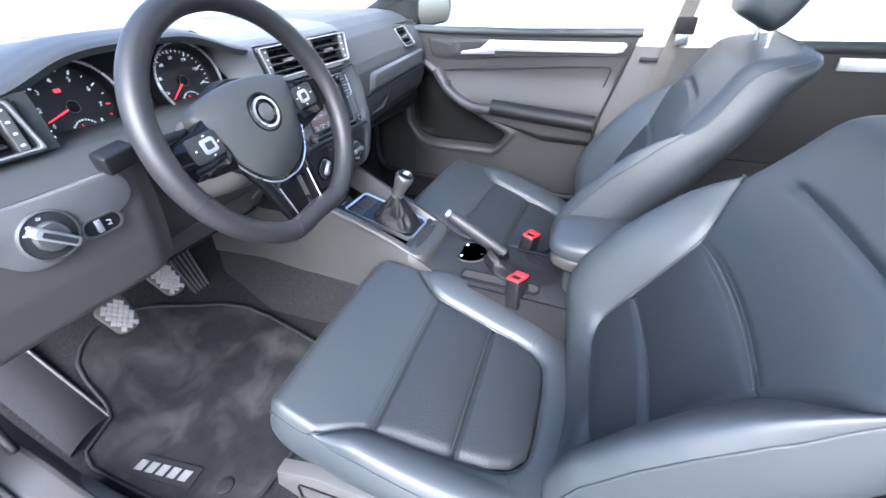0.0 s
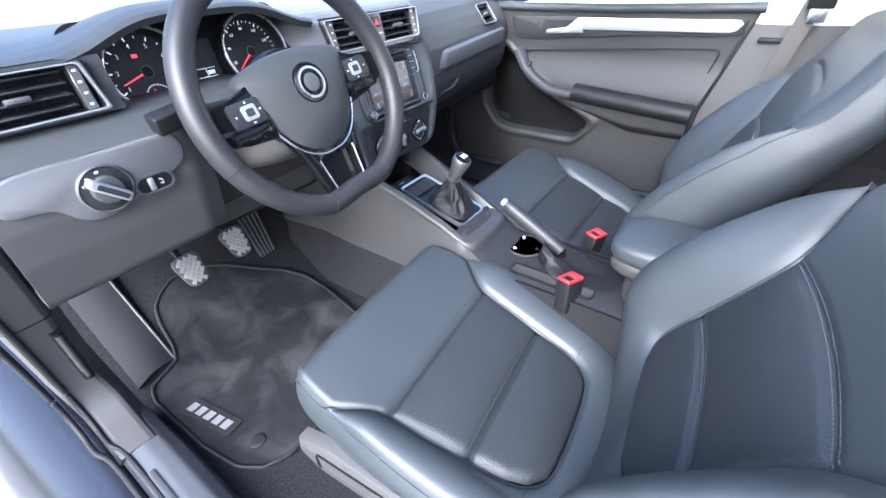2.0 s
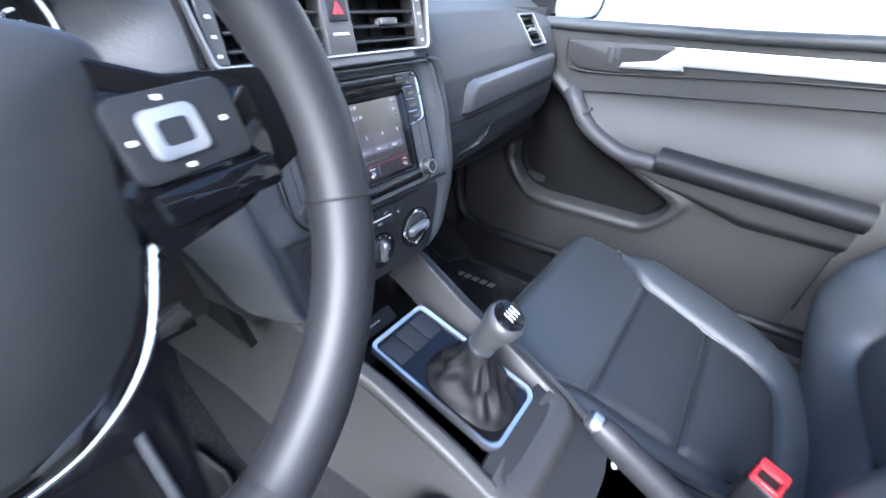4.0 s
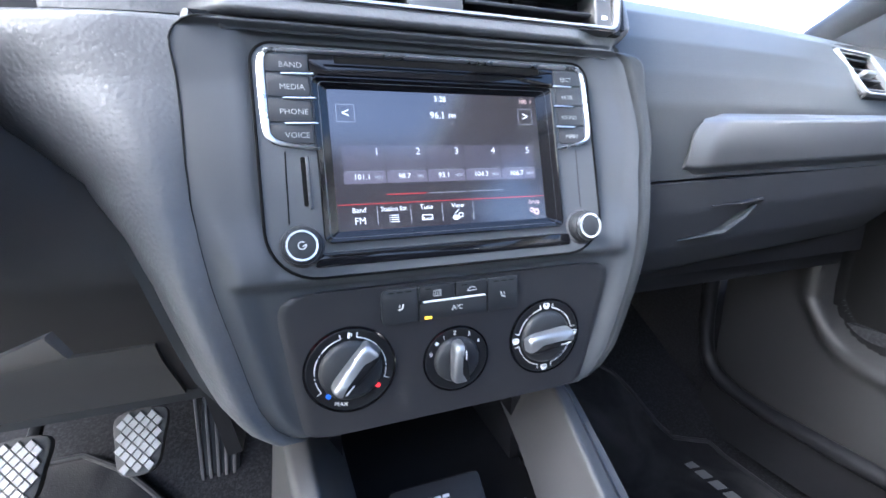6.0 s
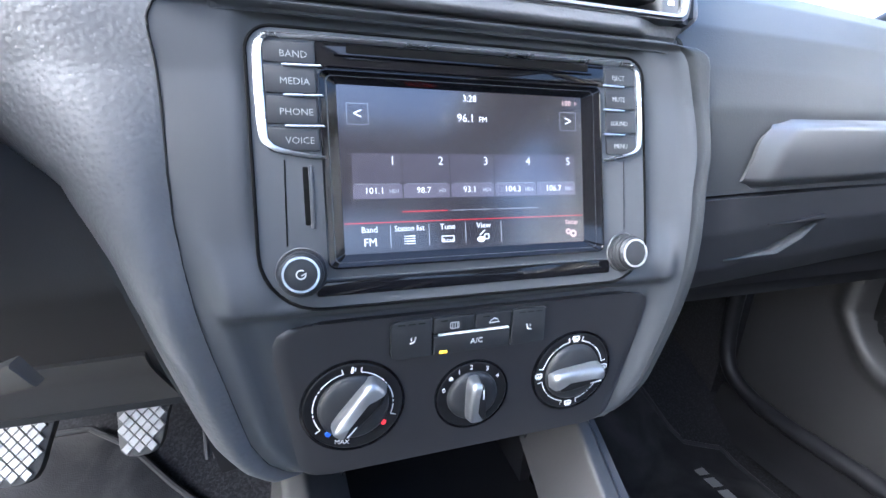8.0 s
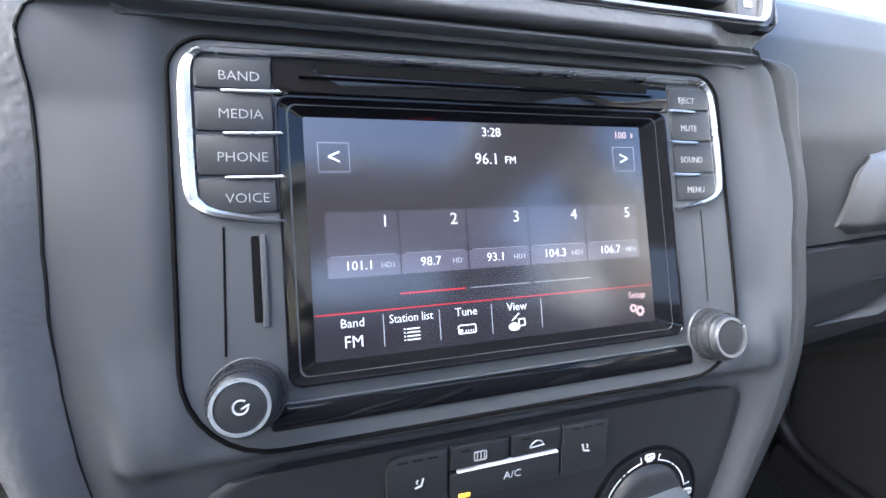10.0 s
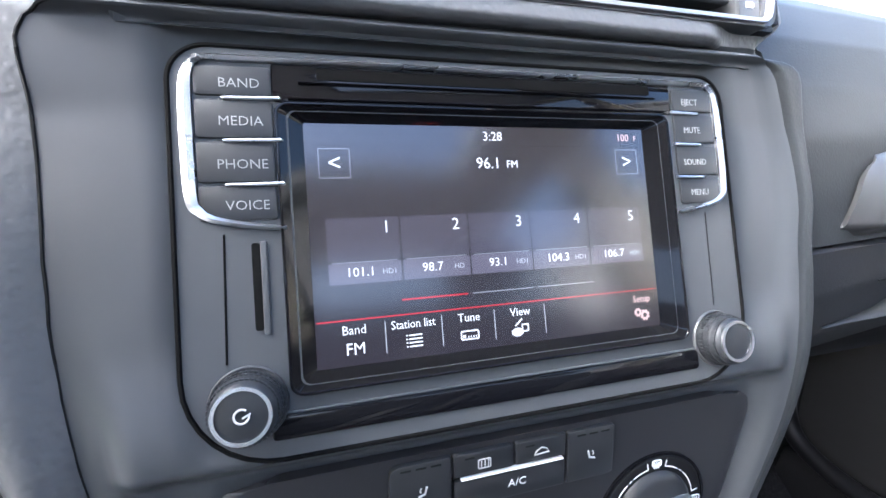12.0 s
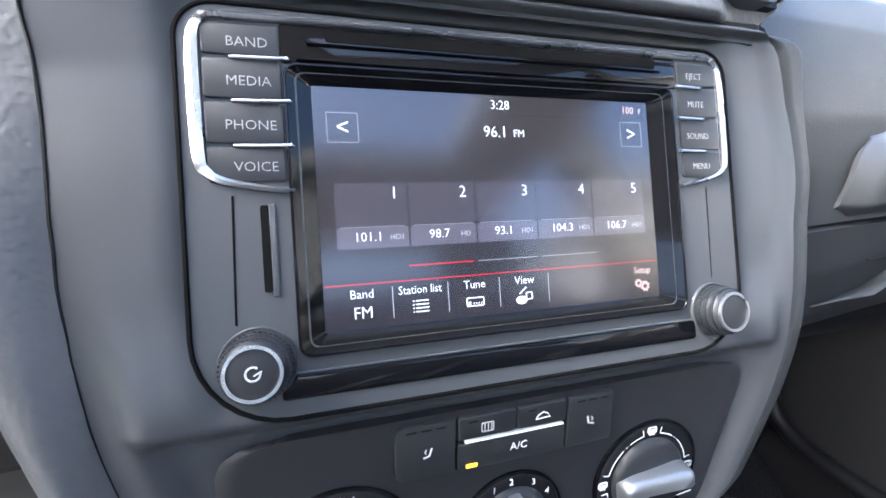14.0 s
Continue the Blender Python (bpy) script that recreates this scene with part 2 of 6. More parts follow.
    for a, c in rim:
        bm.faces.new((a, c, new_v[c.index], new_v[a.index]))
    return bm


def catmull(pts, n=8, closed=False):
    P = [Vector(p) for p in pts]
    out = []
    m = len(P)
    for i in range(m if closed else m - 1):
        if closed:
            a, b, c, d = P[i - 1], P[i], P[(i + 1) % m], P[(i + 2) % m]
        else:
            a, b, c, d = P[max(i - 1, 0)], P[i], P[i + 1], P[min(i + 2, m - 1)]
        for k in range(n):
            t = k / n
            out.append(0.5 * ((2 * b) + (c - a) * t + (2 * a - 5 * b + 4 * c - d) * t * t + (3 * b - a - 3 * c + d) * t ** 3))
    if not closed:
        out.append(P[-1])
    return out


def tube(path, r, n=10, closed=False, rs=None, flat=1.0, up=None):
    """A round bar along a path; rs: radii along it; flat: height over width."""
    P = [Vector(p) for p in path]
    m = len(P)
    bm = bmesh.new()
    loops = []
    ref = Vector(up) if up else Vector((0, 0, 1))
    for i, p in enumerate(P):
        if closed:
            d = P[(i + 1) % m] - P[i - 1]
        else:
            d = P[min(i + 1, m - 1)] - P[max(i - 1, 0)]
        d.normalize()
        s = d.cross(ref)
        if s.length < 1e-4:
            s = d.cross(Vector((0, 1, 0)))
        s.normalize()
        u = s.cross(d)
        q = rs[i] if rs else r
        loops.append([bm.verts.new(p + (s * math.cos(2 * math.pi * k / n) + u * math.sin(2 * math.pi * k / n) * flat) * q) for k in range(n)])
    for i in range(m if closed else m - 1):
        a, b = loops[i], loops[(i + 1) % m]
        for k in range(n):
            bm.faces.new((a[k], a[(k + 1) % n], b[(k + 1) % n], b[k]))
    if not closed:
        bm.faces.new(loops[0][::-1])
        bm.faces.new(loops[-1])
    return bm


def turned(profile, n=32):
    """A body turned round z from (radius, height) pairs."""
    bm = bmesh.new()
    loops = [[bm.verts.new((r * math.cos(2 * math.pi * k / n), r * math.sin(2 * math.pi * k / n), z)) for k in range(n)] for r, z in profile]
    for a, b in zip(loops, loops[1:]):
        for k in range(n):
            bm.faces.new((a[k], a[(k + 1) % n], b[(k + 1) % n], b[k]))
    bm.faces.new(loops[-1])
    bm.faces.new(loops[0][::-1])
    return bm


def lettering(text, size, x, y, z, thick=0.0002, align="CENTER", spin=0.0, squeeze=1.0, thin=0.012):
    cu = bpy.data.curves.new("t", "FONT")
    cu.body, cu.size, cu.align_x, cu.align_y = text, size, align, "CENTER"
    cu.extrude = thick
    cu.offset = -thin * size
    cu.resolution_u = 2
    ob = bpy.data.objects.new("t", cu)
    me = bpy.data.meshes.new_from_object(ob)
    bm = bmesh.new()
    bm.from_mesh(me)
    bpy.data.objects.remove(ob)
    bpy.data.curves.remove(cu)
    bpy.data.meshes.remove(me)
    bm.transform(pose(x, y, z, 0, 0, spin) @ Matrix.Diagonal((squeeze, 1, 1, 1)))
    return bm


def bars(x0, x1, y0, y1, z, n, gap=0.25, t=0.0004):
    """Plain bars in place of writing."""
    w = (x1 - x0) / n
    return join(*[plate([(x0 + i * w, y0), (x0 + (i + 1 - gap) * w, y0), (x0 + (i + 1 - gap) * w, y1), (x0 + i * w, y1)], z - t, z + t) for i in range(n)])


def ease(a, b, x):
    t = min(1, max(0, (x - a) / (b - a)))
    return t * t * (3 - 2 * t)


def lerp(table, x):
    """Values along a table of (x, value...), joined by smooth steps."""
    if x <= table[0][0]:
        return table[0][1:]
    for a, b in zip(table, table[1:]):
        if x <= b[0]:
            t = (x - a[0]) / (b[0] - a[0])
            return tuple(p + (q - p) * t for p, q in zip(a[1:], b[1:]))
    return table[-1][1:]


# ---- ground and surroundings ----
solo("ground", grid(lambda u, v: (-150 + 300 * u, -150 + 300 * v, -0.34), 12, 12), DIRT,
     "pale dry gravel around the parked car", "ground", kind="structure")
solo("lawn", box(-40, -4.2, -30, 30, -0.36, -0.31), GRASS, "green mown lawn beside the pale gravel", "lawn", kind="structure")
house = thing("building", pose(7.5, 0, -0.34), "white stucco building beside the parked car", "building")
part("wall", box(0, 0.3, -14, 14, 0, 4.2), STUCCO, house)
for k in range(3):
    win = part("window", box(-0.03, 0.05, -9.6 + 5 * k, -8.2 + 5 * k, 1.3, 2.3, 0.01), STUCCO, house)
    part("window_frame", moved(ringplate(rrect(-9.7 + 5 * k, -8.1 + 5 * k, 1.2, 2.4, 0.01), rrect(-9.6 + 5 * k, -8.2 + 5 * k, 1.3, 2.3, 0.01), 0, 0.06),
                               Matrix(((0, 0, -1, 0), (1, 0, 0, 0), (0, 1, 0, 0), (0, 0, 0, 1)))), CONCRETE, win)
part("roof", box(-0.4, 5, -14.3, 14.3, 4.2, 4.5), STUCCO, house)


# ---- car shell ----
def floor_z(y):
    return 0.0 if y < 0.2 else (y - 0.2) * 0.62


def floor_pt(u, v):
    y = -1.6 + 2.3 * v
    return (-0.77 + 1.51 * u, y, floor_z(y))


solo("floor", solid(grid(floor_pt, 12, 60), 0.02), CARPET, "black carpeted car floor rising to the firewall", "floor", kind="structure")
solo("firewall", box(-0.72, 0.72, 0.62, 0.68, 0.15, 0.72), CARPET, "black carpeted firewall behind the pedals", "wall", kind="structure")


def roof_pt(u, v):
    return (-0.62 + 1.24 * u, -2.0 + 1.75 * v, 1.12 + 0.05 * math.sin(math.pi * u) - 0.05 * abs(v - 0.6) ** 2)


# headliner in four fields round the sunroof
SR = (0.21, 0.79, 0.55, 0.83)
roof = thing("roof", pose(0, -1.1, 1.12), "cream cloth headliner of the car with a sunroof", "ceiling", kind="structure")
for a, b, c, d in ((0, 1, 0, SR[2]), (0, 1, SR[3], 1), (0, SR[0], SR[2], SR[3]), (SR[1], 1, SR[2], SR[3])):
    part("headliner", solid(grid(lambda u, v: roof_pt(a + (b - a) * u, c + (d - c) * v), 20, 14), 0.04), CREAM, roof, world=True)
part("sunroof_glass", grid(lambda u, v: Vector(roof_pt(SR[0] + (SR[1] - SR[0]) * u, SR[2] + (SR[3] - SR[2]) * v)) + Vector((0, 0, 0.03)), 12, 8), GLASS, roof, world=True).visible_shadow = False
part("sunroof_edge", tube([roof_pt(*q) for q in ((SR[0], SR[2]), (0.5, SR[2]), (SR[1], SR[2]), (SR[1], SR[3]), (0.5, SR[3]), (SR[0], SR[3]))], 0.008, 8, closed=True), DARK, roof, world=True)


def sill_rise(y):
    return 0.12 * max(0, y - 0.06)


def sill_profile(u, v):
    """Driver side sill from the carpet edge out over the scuff plate to the painted body."""
    y = -1.25 + 1.42 * v
    pts = [(-0.690, 0.0), (-0.698, 0.040), (-0.718, 0.062), (-0.745, 0.069), (-0.772, 0.066), (-0.785, 0.056)]
    i = min(int(u * (len(pts) - 1)), len(pts) - 2)
    t = u * (len(pts) - 1) - i
    x = pts[i][0] + (pts[i + 1][0] - pts[i][0]) * t
    z = pts[i][1] + (pts[i + 1][1] - pts[i][1]) * t
    return (x - 0.03 * max(0, y - 0.02), y, z + sill_rise(y) * ease(0.05, 0.4, u))


# the trim turns up from the sill into the panel below the end of the dash
SWEEP = [(0.05, 0.0690), (0.10, 0.0740), (0.145, 0.087), (0.175, 0.112), (0.188, 0.15), (0.184, 0.20), (0.166, 0.265), (0.135, 0.34), (0.098, 0.42), (0.052, 0.53), (0.01, 0.66)]
sill = thing("door_sill", pose(-0.72, 0, 0.06), "grey plastic door sill with black rubber seal and dark paint", "sill", kind="structure")
part("scuff_plate", grid(sill_profile, 25, 40), SILLMAT, sill, world=True)
for off, r in ((-0.772, 0.0045), (-0.794, 0.0055)):
    part("rubber_seal", tube(catmull([(off, -1.25, 0.064), (off, -0.4, 0.064), (off, 0.02, 0.066)] + [(off - 0.012, y - 0.002, z) for y, z in SWEEP[1:]], 5), r, 10), RUBBER, sill, world=True)


def paint_profile(u, v):
    y = -1.4 + 2.6 * v
    x, z = lerp([(0, -0.780, 0.050), (0.12, -0.790, 0.058), (0.3, -0.815, 0.060), (0.5, -0.845, 0.053), (0.65, -0.872, 0.040), (0.78, -0.902, 0.016), (0.9, -0.935, -0.03), (1, -0.955, -0.11)], u)
    return (x - 0.05 * max(0, y - 0.1), y, z + 0.10 * max(0, y - 0.15))


part("painted_sill", grid(paint_profile, 18, 30), PAINT, sill, "glossy dark paint", world=True)
part("step_strip", box(-0.768, -0.756, -0.40, -0.02, 0.066, 0.0715, 0.002), TITAN, sill, world=True)
part("body_side", box(-0.965, -0.940, -1.4, 1.2, -0.26, -0.09, 0.01), PAINT, sill, world=True)
# right hand side below the doors, and the rear
solo("wall_right", join(box(0.735, 0.76, -2.0, 0.31, -0.1, 0.30), box(0.685, 0.76, 0.315, 0.75, -0.1, 0.66)), CARPET, "dark lower side of the car body", "wall", kind="structure")
# Unseen closing wall, raised to cut rear light and haze on the screen.
solo("wall_rear", box(-0.72, 0.74, -2.06, -2.0, -0.05, 0.94), DARK, "added dark wall closing the rear of the cabin", "wall", kind="structure")
KICK = catmull([(0, y, z) for y, z in SWEEP], 6)


def kick_pt(u, v):
    """The trim below the end of the dash, sweeping down and back into the sill."""
    _, y, z = KICK[round(v * (len(KICK) - 1))]
    x, sink = lerp([(0, -0.704, 1.0), (0.12, -0.716, 0.35), (0.22, -0.724, 0.06), (0.32, -0.732, 0.0), (0.8, -0.772, 0.0), (0.92, -0.783, 0.06), (1.0, -0.790, 0.25)], u)
    turned_up = ease(0.09, 0.20, z)
    return (x - 0.008 * turned_up, y + 0.09 * sink * turned_up, z - 0.05 * sink * (1 - turned_up) + 0.0006)


solo("kick_panel", solid(grid(kick_pt, 50, len(KICK) - 1), 0.006), LOWER, "grey plastic kick panel ahead of the door sill", "panel", kind="structure")
solo("kick_seam", tube([Vector(kick_pt(0.10 + 0.9 * i / 20, 0.72)) + Vector((0, -0.0005, 0)) for i in range(21)], 0.0012, 6), DARK, "dark joint across the kick panel", "joint", kind="structure")

sr = thing("sill_trim_right", pose(0.68, 0, 0.06), "dark plastic sill trim below the passenger door", "sill", kind="structure")
part("trim", tube(catmull([(0.686, 0.312, 0.46), (0.682, 0.312, 0.33), (0.680, 0.308, 0.22), (0.678, 0.290, 0.155), (0.677, 0.250, 0.125), (0.677, 0.18, 0.111), (0.677, 0.05, 0.110), (0.677, -0.5, 0.110), (0.677, -1.1, 0.110)], 8), 0.014, 14), DARK, sr, world=True)
part("scuff_plate", solid(grid(lambda u, v: (0.660 + 0.045 * u, -1.1 + 1.4 * v, 0.02 + 0.085 * ease(0, 0.7, u)), 8, 20), 0.006), DARK, sr, world=True)

# windscreen with pillars
solo("windshield", grid(lambda u, v: (-0.66 + 1.32 * u + (0.5 - u) * 0.12 * v, 0.98 - 1.22 * v + 0.06 * math.sin(math.pi * u), 0.70 + 0.42 * v), 16, 16), GLASS,
     "clear raked windshield", "window", kind="structure").visible_shadow = False
for nm, sx in (("pillar_left", -1), ("pillar_right", 1)):
    solo(nm, tube(catmull([(sx * 0.75, 0.55, 0.60), (sx * 0.738, 0.27, 0.725), (sx * 0.722, 0.12, 0.805), (sx * 0.68, -0.05, 0.92), (sx * 0.61, -0.30, 1.11)], 6), 0.024, 12, flat=1.3), CREAM if sx < 0 else DARK,
         "trimmed windshield pillar of the car", "pillar", kind="structure")
    solo("roof_rail_" + ("left" if sx < 0 else "right"), tube(catmull([(sx * 0.61, -0.24, 1.12), (sx * 0.62, -0.9, 1.13), (sx * 0.60, -1.9, 1.07)], 6), 0.04, 10), CREAM,
         "cream roof rail above the doors", "rail", kind="structure")


# ---- dashboard ----
def face_y(x):
    """How far ahead the front of the dash stands, along its width."""
    ax = abs(x)
    return 0.0 + (0.10 * max(0, ax - 0.13) if x > 0 else 0.055 * max(0, ax - 0.13))


def dash_right(u, v):
    x = 0.150 + 0.535 * u
    prof = [(0, 0.62, 0.735), (0.2, 0.30, 0.735), (0.30, 0.19, 0.735), (0.38, 0.125, 0.728), (0.46, 0.085, 0.712), (0.56, 0.052, 0.692),
            (0.68, 0.030, 0.665), (0.80, 0.016, 0.637), (0.88, 0.008, 0.612), (0.95, 0.006, 0.58), (1.0, 0.006, 0.550)]
    y, z = lerp(prof, v)
    vx, vz = x - 0.562 + 0.06 * (z - 0.661), z - 0.661
    hole = ease(0.044, 0.040, abs(vx)) * ease(0.027, 0.024, abs(vz))
    return (x, y + face_y(x) + 0.045 * hole, z + 0.004 * math.sin(math.pi * u))


dash = thing("dashboard", pose(0, 0.1, 0.6), "charcoal soft-touch car dashboard with silver trim lines", "dashboard")
part("dash_top", solid(grid(dash_right, 130, 120), 0.006), SOFT, dash, world=True)


def dash_mid(u, v):
    x = -0.205 + 0.405 * u
    prof = [(0, 0.62, 0.735), (0.3, 0.25, 0.742), (0.5, 0.12, 0.742), (0.62, 0.075, 0.737), (0.70, 0.050, 0.732), (0.76, 0.036, 0.725),
            (0.82, 0.026, 0.716), (0.90, 0.0105, 0.668), (0.95, 0.0050, 0.657), (0.98, 0.0035, 0.652), (0.993, 0.0065, 0.6495), (1.0, 0.016, 0.6490)]
    y, z = lerp(prof, v)
    low = 0.6490 - 0.0004 * ease(0.0, 0.116, abs(x))
    if z < 0.668:
        z = 0.668 - (0.668 - z) / 0.019 * (0.668 - low)
    hole = ease(0.141, 0.137, abs(x)) * ease(0.031, 0.027, abs(z - 0.690))
    if x < 0:
        flank = 0.0145 + 0.034 * (max(0, -x - 0.146) / 0.12) ** 1.7
        join_on = ease(0.116, 0.140, -x) * ease(0.80, 0.955, v)
    else:
        flank = 0.0135 + 0.050 * (max(0, x - 0.135 - 0.015 * ease(0.650, 0.668, z)) / 0.027) ** 1.7
        join_on = ease(0.098, 0.124, x) * ease(0.84, 0.965, v)
    y += (flank - y) * join_on
    return (x, y + 0.4 * (x * x) * (1 - hole) * ease(0.95, 0.82, v) + 0.045 * hole + 0.07 * max(0, (x - 0.150) / 0.04) ** 1.7 * (1 - join_on) + 0.05 * (max(0, -x - 0.150) / 0.055) ** 1.6 * (1 - join_on), z)


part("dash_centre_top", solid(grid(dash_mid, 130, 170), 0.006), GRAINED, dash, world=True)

# silver line of the glove box and its lid
def glove_trim(u, v):
    x = 0.222 + 0.425 * u
    z = 0.555 + 0.052 * v + 0.008 * u
    x += (0.012 * v + 0.022 * max(0, (v - 0.6) / 0.4) ** 2.2) * (1 - u) - 0.02 * (1 - v) * u
    sink = 0.008 * (ease(0.05, 0.0, u) + ease(0.16, 0.0, v) + ease(0.86, 1.0, v))
    return (x, face_y(x) - 0.003 + sink - 0.003 * math.sin(math.pi * v), z)


part("glove_trim", solid(grid(glove_trim, 60, 30), 0.003), TITAN, dash, "brushed grey trim strip", world=True)


def glove_lid(u, v):
    x = 0.165 + 0.50 * u
    prof = [(0, 0.002, 0.548), (0.25, 0.004, 0.52), (0.5, 0.016, 0.485), (0.75, 0.045, 0.452), (0.9, 0.10, 0.432), (1.0, 0.16, 0.425)]
    y, z = lerp(prof, v)
    return (x, face_y(x) + y, z + 0.010 * u)


lid = part("glove_lid", solid(grid(glove_lid, 24, 30), 0.012), LIDMAT, dash, world=True)
part("lid_slot", tube([(0.262, 0.0125, 0.527), (0.30, 0.016, 0.527), (0.335, 0.020, 0.529)], 0.0022, 8, rs=[0.0006, 0.0016, 0.0034]), DARK, dash, world=True)
part("lid_handle", tube([(0.236, 0.022, 0.495), (0.270, 0.024, 0.497), (0.290, 0.0245, 0.499), (0.312, 0.022, 0.512), (0.330, 0.021, 0.524)], 0.004, 10, rs=[0.0010, 0.0035, 0.0065, 0.0060, 0.0020], flat=0.5), SOFT, dash, "moulded glove box pull", world=True)
part("dash_underside", box(0.14, 0.70, 0.12, 0.62, 0.40, 0.43, 0.01), DARK, dash, world=True)
part("dash_backing", box(0.16, 0.69, 0.10, 0.16, 0.43, 0.70), DARK, dash, world=True)


# centre fascia round the radio and the climate dials
FAS = [(0.6478, 0.116, 0.0095), (0.6473, 0.123, 0.0072), (0.6464, 0.1328, 0.0062), (0.6445, 0.1394, 0.0056), (0.6418, 0.1435, 0.0052), (0.6368, 0.1462, 0.0046), (0.628, 0.1477, 0.0036), (0.615, 0.149, 0.002), (0.60, 0.151, -0.002), (0.575, 0.1535, -0.009), (0.55, 0.1530, -0.0150), (0.53, 0.1500, -0.0190), (0.513, 0.1465, -0.0215),
       (0.508, 0.1455, -0.0219), (0.499, 0.1435, -0.0223), (0.485, 0.1400, -0.0225), (0.47, 0.136, -0.0224), (0.45, 0.1310, -0.0218), (0.43, 0.125, -0.0214), (0.412, 0.116, -0.0208), (0.402, 0.107, -0.020), (0.395, 0.095, -0.012), (0.390, 0.08, 0.02)]
TUCK = [(0.39, 0.0), (0.412, 0.0005), (0.43, 0.002), (0.45, 0.004), (0.48, 0.0058), (0.51, 0.0070), (0.54, 0.0083), (0.56, 0.0087), (0.58, 0.0082), (0.60, 0.0062), (0.62, 0.003), (0.635, 0.0)]


def tuck(z):
    """The driver side edge of the fascia runs in a little below the radio."""
    return lerp(TUCK, z)[0]


def spread(z):
    """The passenger side edge stands out a little beside the radio."""
    return 0.006 * ease(0.55, 0.595, z) * ease(0.648, 0.605, z)


def fascia(u, v):
    i = v * (len(FAS) - 1)
    k = min(int(i), len(FAS) - 2)
    z0, w, y = (p + (q - p) * (i - k) for p, q in zip(FAS[k], FAS[k + 1]))
    s = 2 * u - 1
    a = abs(s)
    low = ease(0.57, 0.47, z0) * ease(0.385, 0.43, z0)
    if s < 0:
        w -= tuck(z0)
        edge = 0.0048 * (max(0, a - 0.80) / 0.20) ** 2 * ease(0.25, 0.5, v)
    else:
        w += spread(z0)
        edge = -0.0022 * ease(0.90, 0.965, a) * ease(0.06, 0.25, v) + 0.0055 * ease(0.975, 1.0, a) ** 2
    wall = 0.0060 * ease(0.84, 0.93, a) * low
    top = 0.0045 * ease(0.17, 0.10, v)
    ledge = 0.0080 * ease(0.545, 0.512, z0) * ease(0.499, 0.509, z0) * ease(0.96, 0.86, a)
    dish = 0.0045 * ease(0.80, 0.70, a) * ease(0.12, 0.2, v) * ease(0.62, 0.5, v)
    return (s * w, y + 0.004 + edge - wall - top - ledge + dish, z0)


joint = [Vector(fascia(0.0, 1 - i / 60)) for i in range(58)] + [Vector(fascia(i / 20, 0.0)) for i in range(21)] + [Vector(fascia(1.0, i / 60)) for i in range(3, 58)]
part("fascia_joint", tube(joint, 0.0006, 6), PITCH, dash, "dark joint round the fascia", world=True)
part("centre_fascia", solid(grid(fascia, 90, 90), 0.006), FASCIA, dash, world=True)
INS = [(0.4040, -0.085, 0.088), (0.4055, -0.094, 0.098), (0.409, -0.0985, 0.1025), (0.418, -0.100, 0.1050), (0.45, -0.1035, 0.1125), (0.480, -0.1068, 0.1185), (0.488, -0.1068, 0.1195), (0.4935, -0.1045, 0.1180), (0.4970, -0.0990, 0.1130), (0.4985, -0.0900, 0.1040)]


def insert_pt(u, v):
    i = v * (len(INS) - 1)
    k = min(int(i), len(INS) - 2)
    z, a, b = (p + (q - p) * (i - k) for p, q in zip(INS[k], INS[k + 1]))
    return (a + (b - a) * u, -0.0236 + 0.0015 * ease(0.96, 1.0, abs(2 * u - 1)), z)


part("climate_insert", solid(grid(insert_pt, 60, 54), 0.004), INSERT, dash, "satin climate insert, darkened for the recess shade", world=True)


PADW = [(0.385, 0.026), (0.395, 0.030), (0.41, 0.033), (0.445, 0.040), (0.475, 0.044), (0.50, 0.047), (0.526, 0.054), (0.56, 0.072), (0.60, 0.110), (0.65, 0.150)]


def stack_side(sx):
    def fn(u, v):
        i = v * (len(FAS) - 1)
        k = min(int(i), len(FAS) - 2)
        z, w, y0 = (p + (q - p) * (i - k) for p, q in zip(FAS[k], FAS[k + 1]))
        low = ease(0.57, 0.47, z) * ease(0.385, 0.43, z)
        y0 -= 0.0060 * low
        if sx < 0:
            w -= tuck(z)
            ext, = lerp(PADW, z)
            roll = 0.0085 - 0.0060 * math.sin(math.pi / 2 * min(1, u / 0.18))
            back, = lerp([(0.385, 0.050), (0.50, 0.066), (0.56, 0.070), (0.61, 0.050), (0.65, 0.034)], z)
            y = y0 + roll * ease(0.25, 0.5, v) + 0.005 * (1 - ease(0.25, 0.5, v)) + back * (max(0, u - 0.20) / 0.80) ** 1.7
        else:
            ext, = lerp([(0.39, 0.016), (0.43, 0.020), (0.52, 0.024), (0.60, 0.026), (0.625, 0.034), (0.6478, 0.046)], z)
            turn_in, = lerp([(0.39, 0.085), (0.60, 0.085), (0.6478, 0.050)], z)
            w += spread(z)
            y = y0 + 0.008 - 0.004 * math.sin(math.pi / 2 * min(1, u / 0.2)) + 0.003 * u + turn_in * (max(0, u - 0.42) / 0.58) ** 1.7
        return (sx * (w + (-0.0004 if sx < 0 else 0.0012) + ext * u), y, z)
    return fn


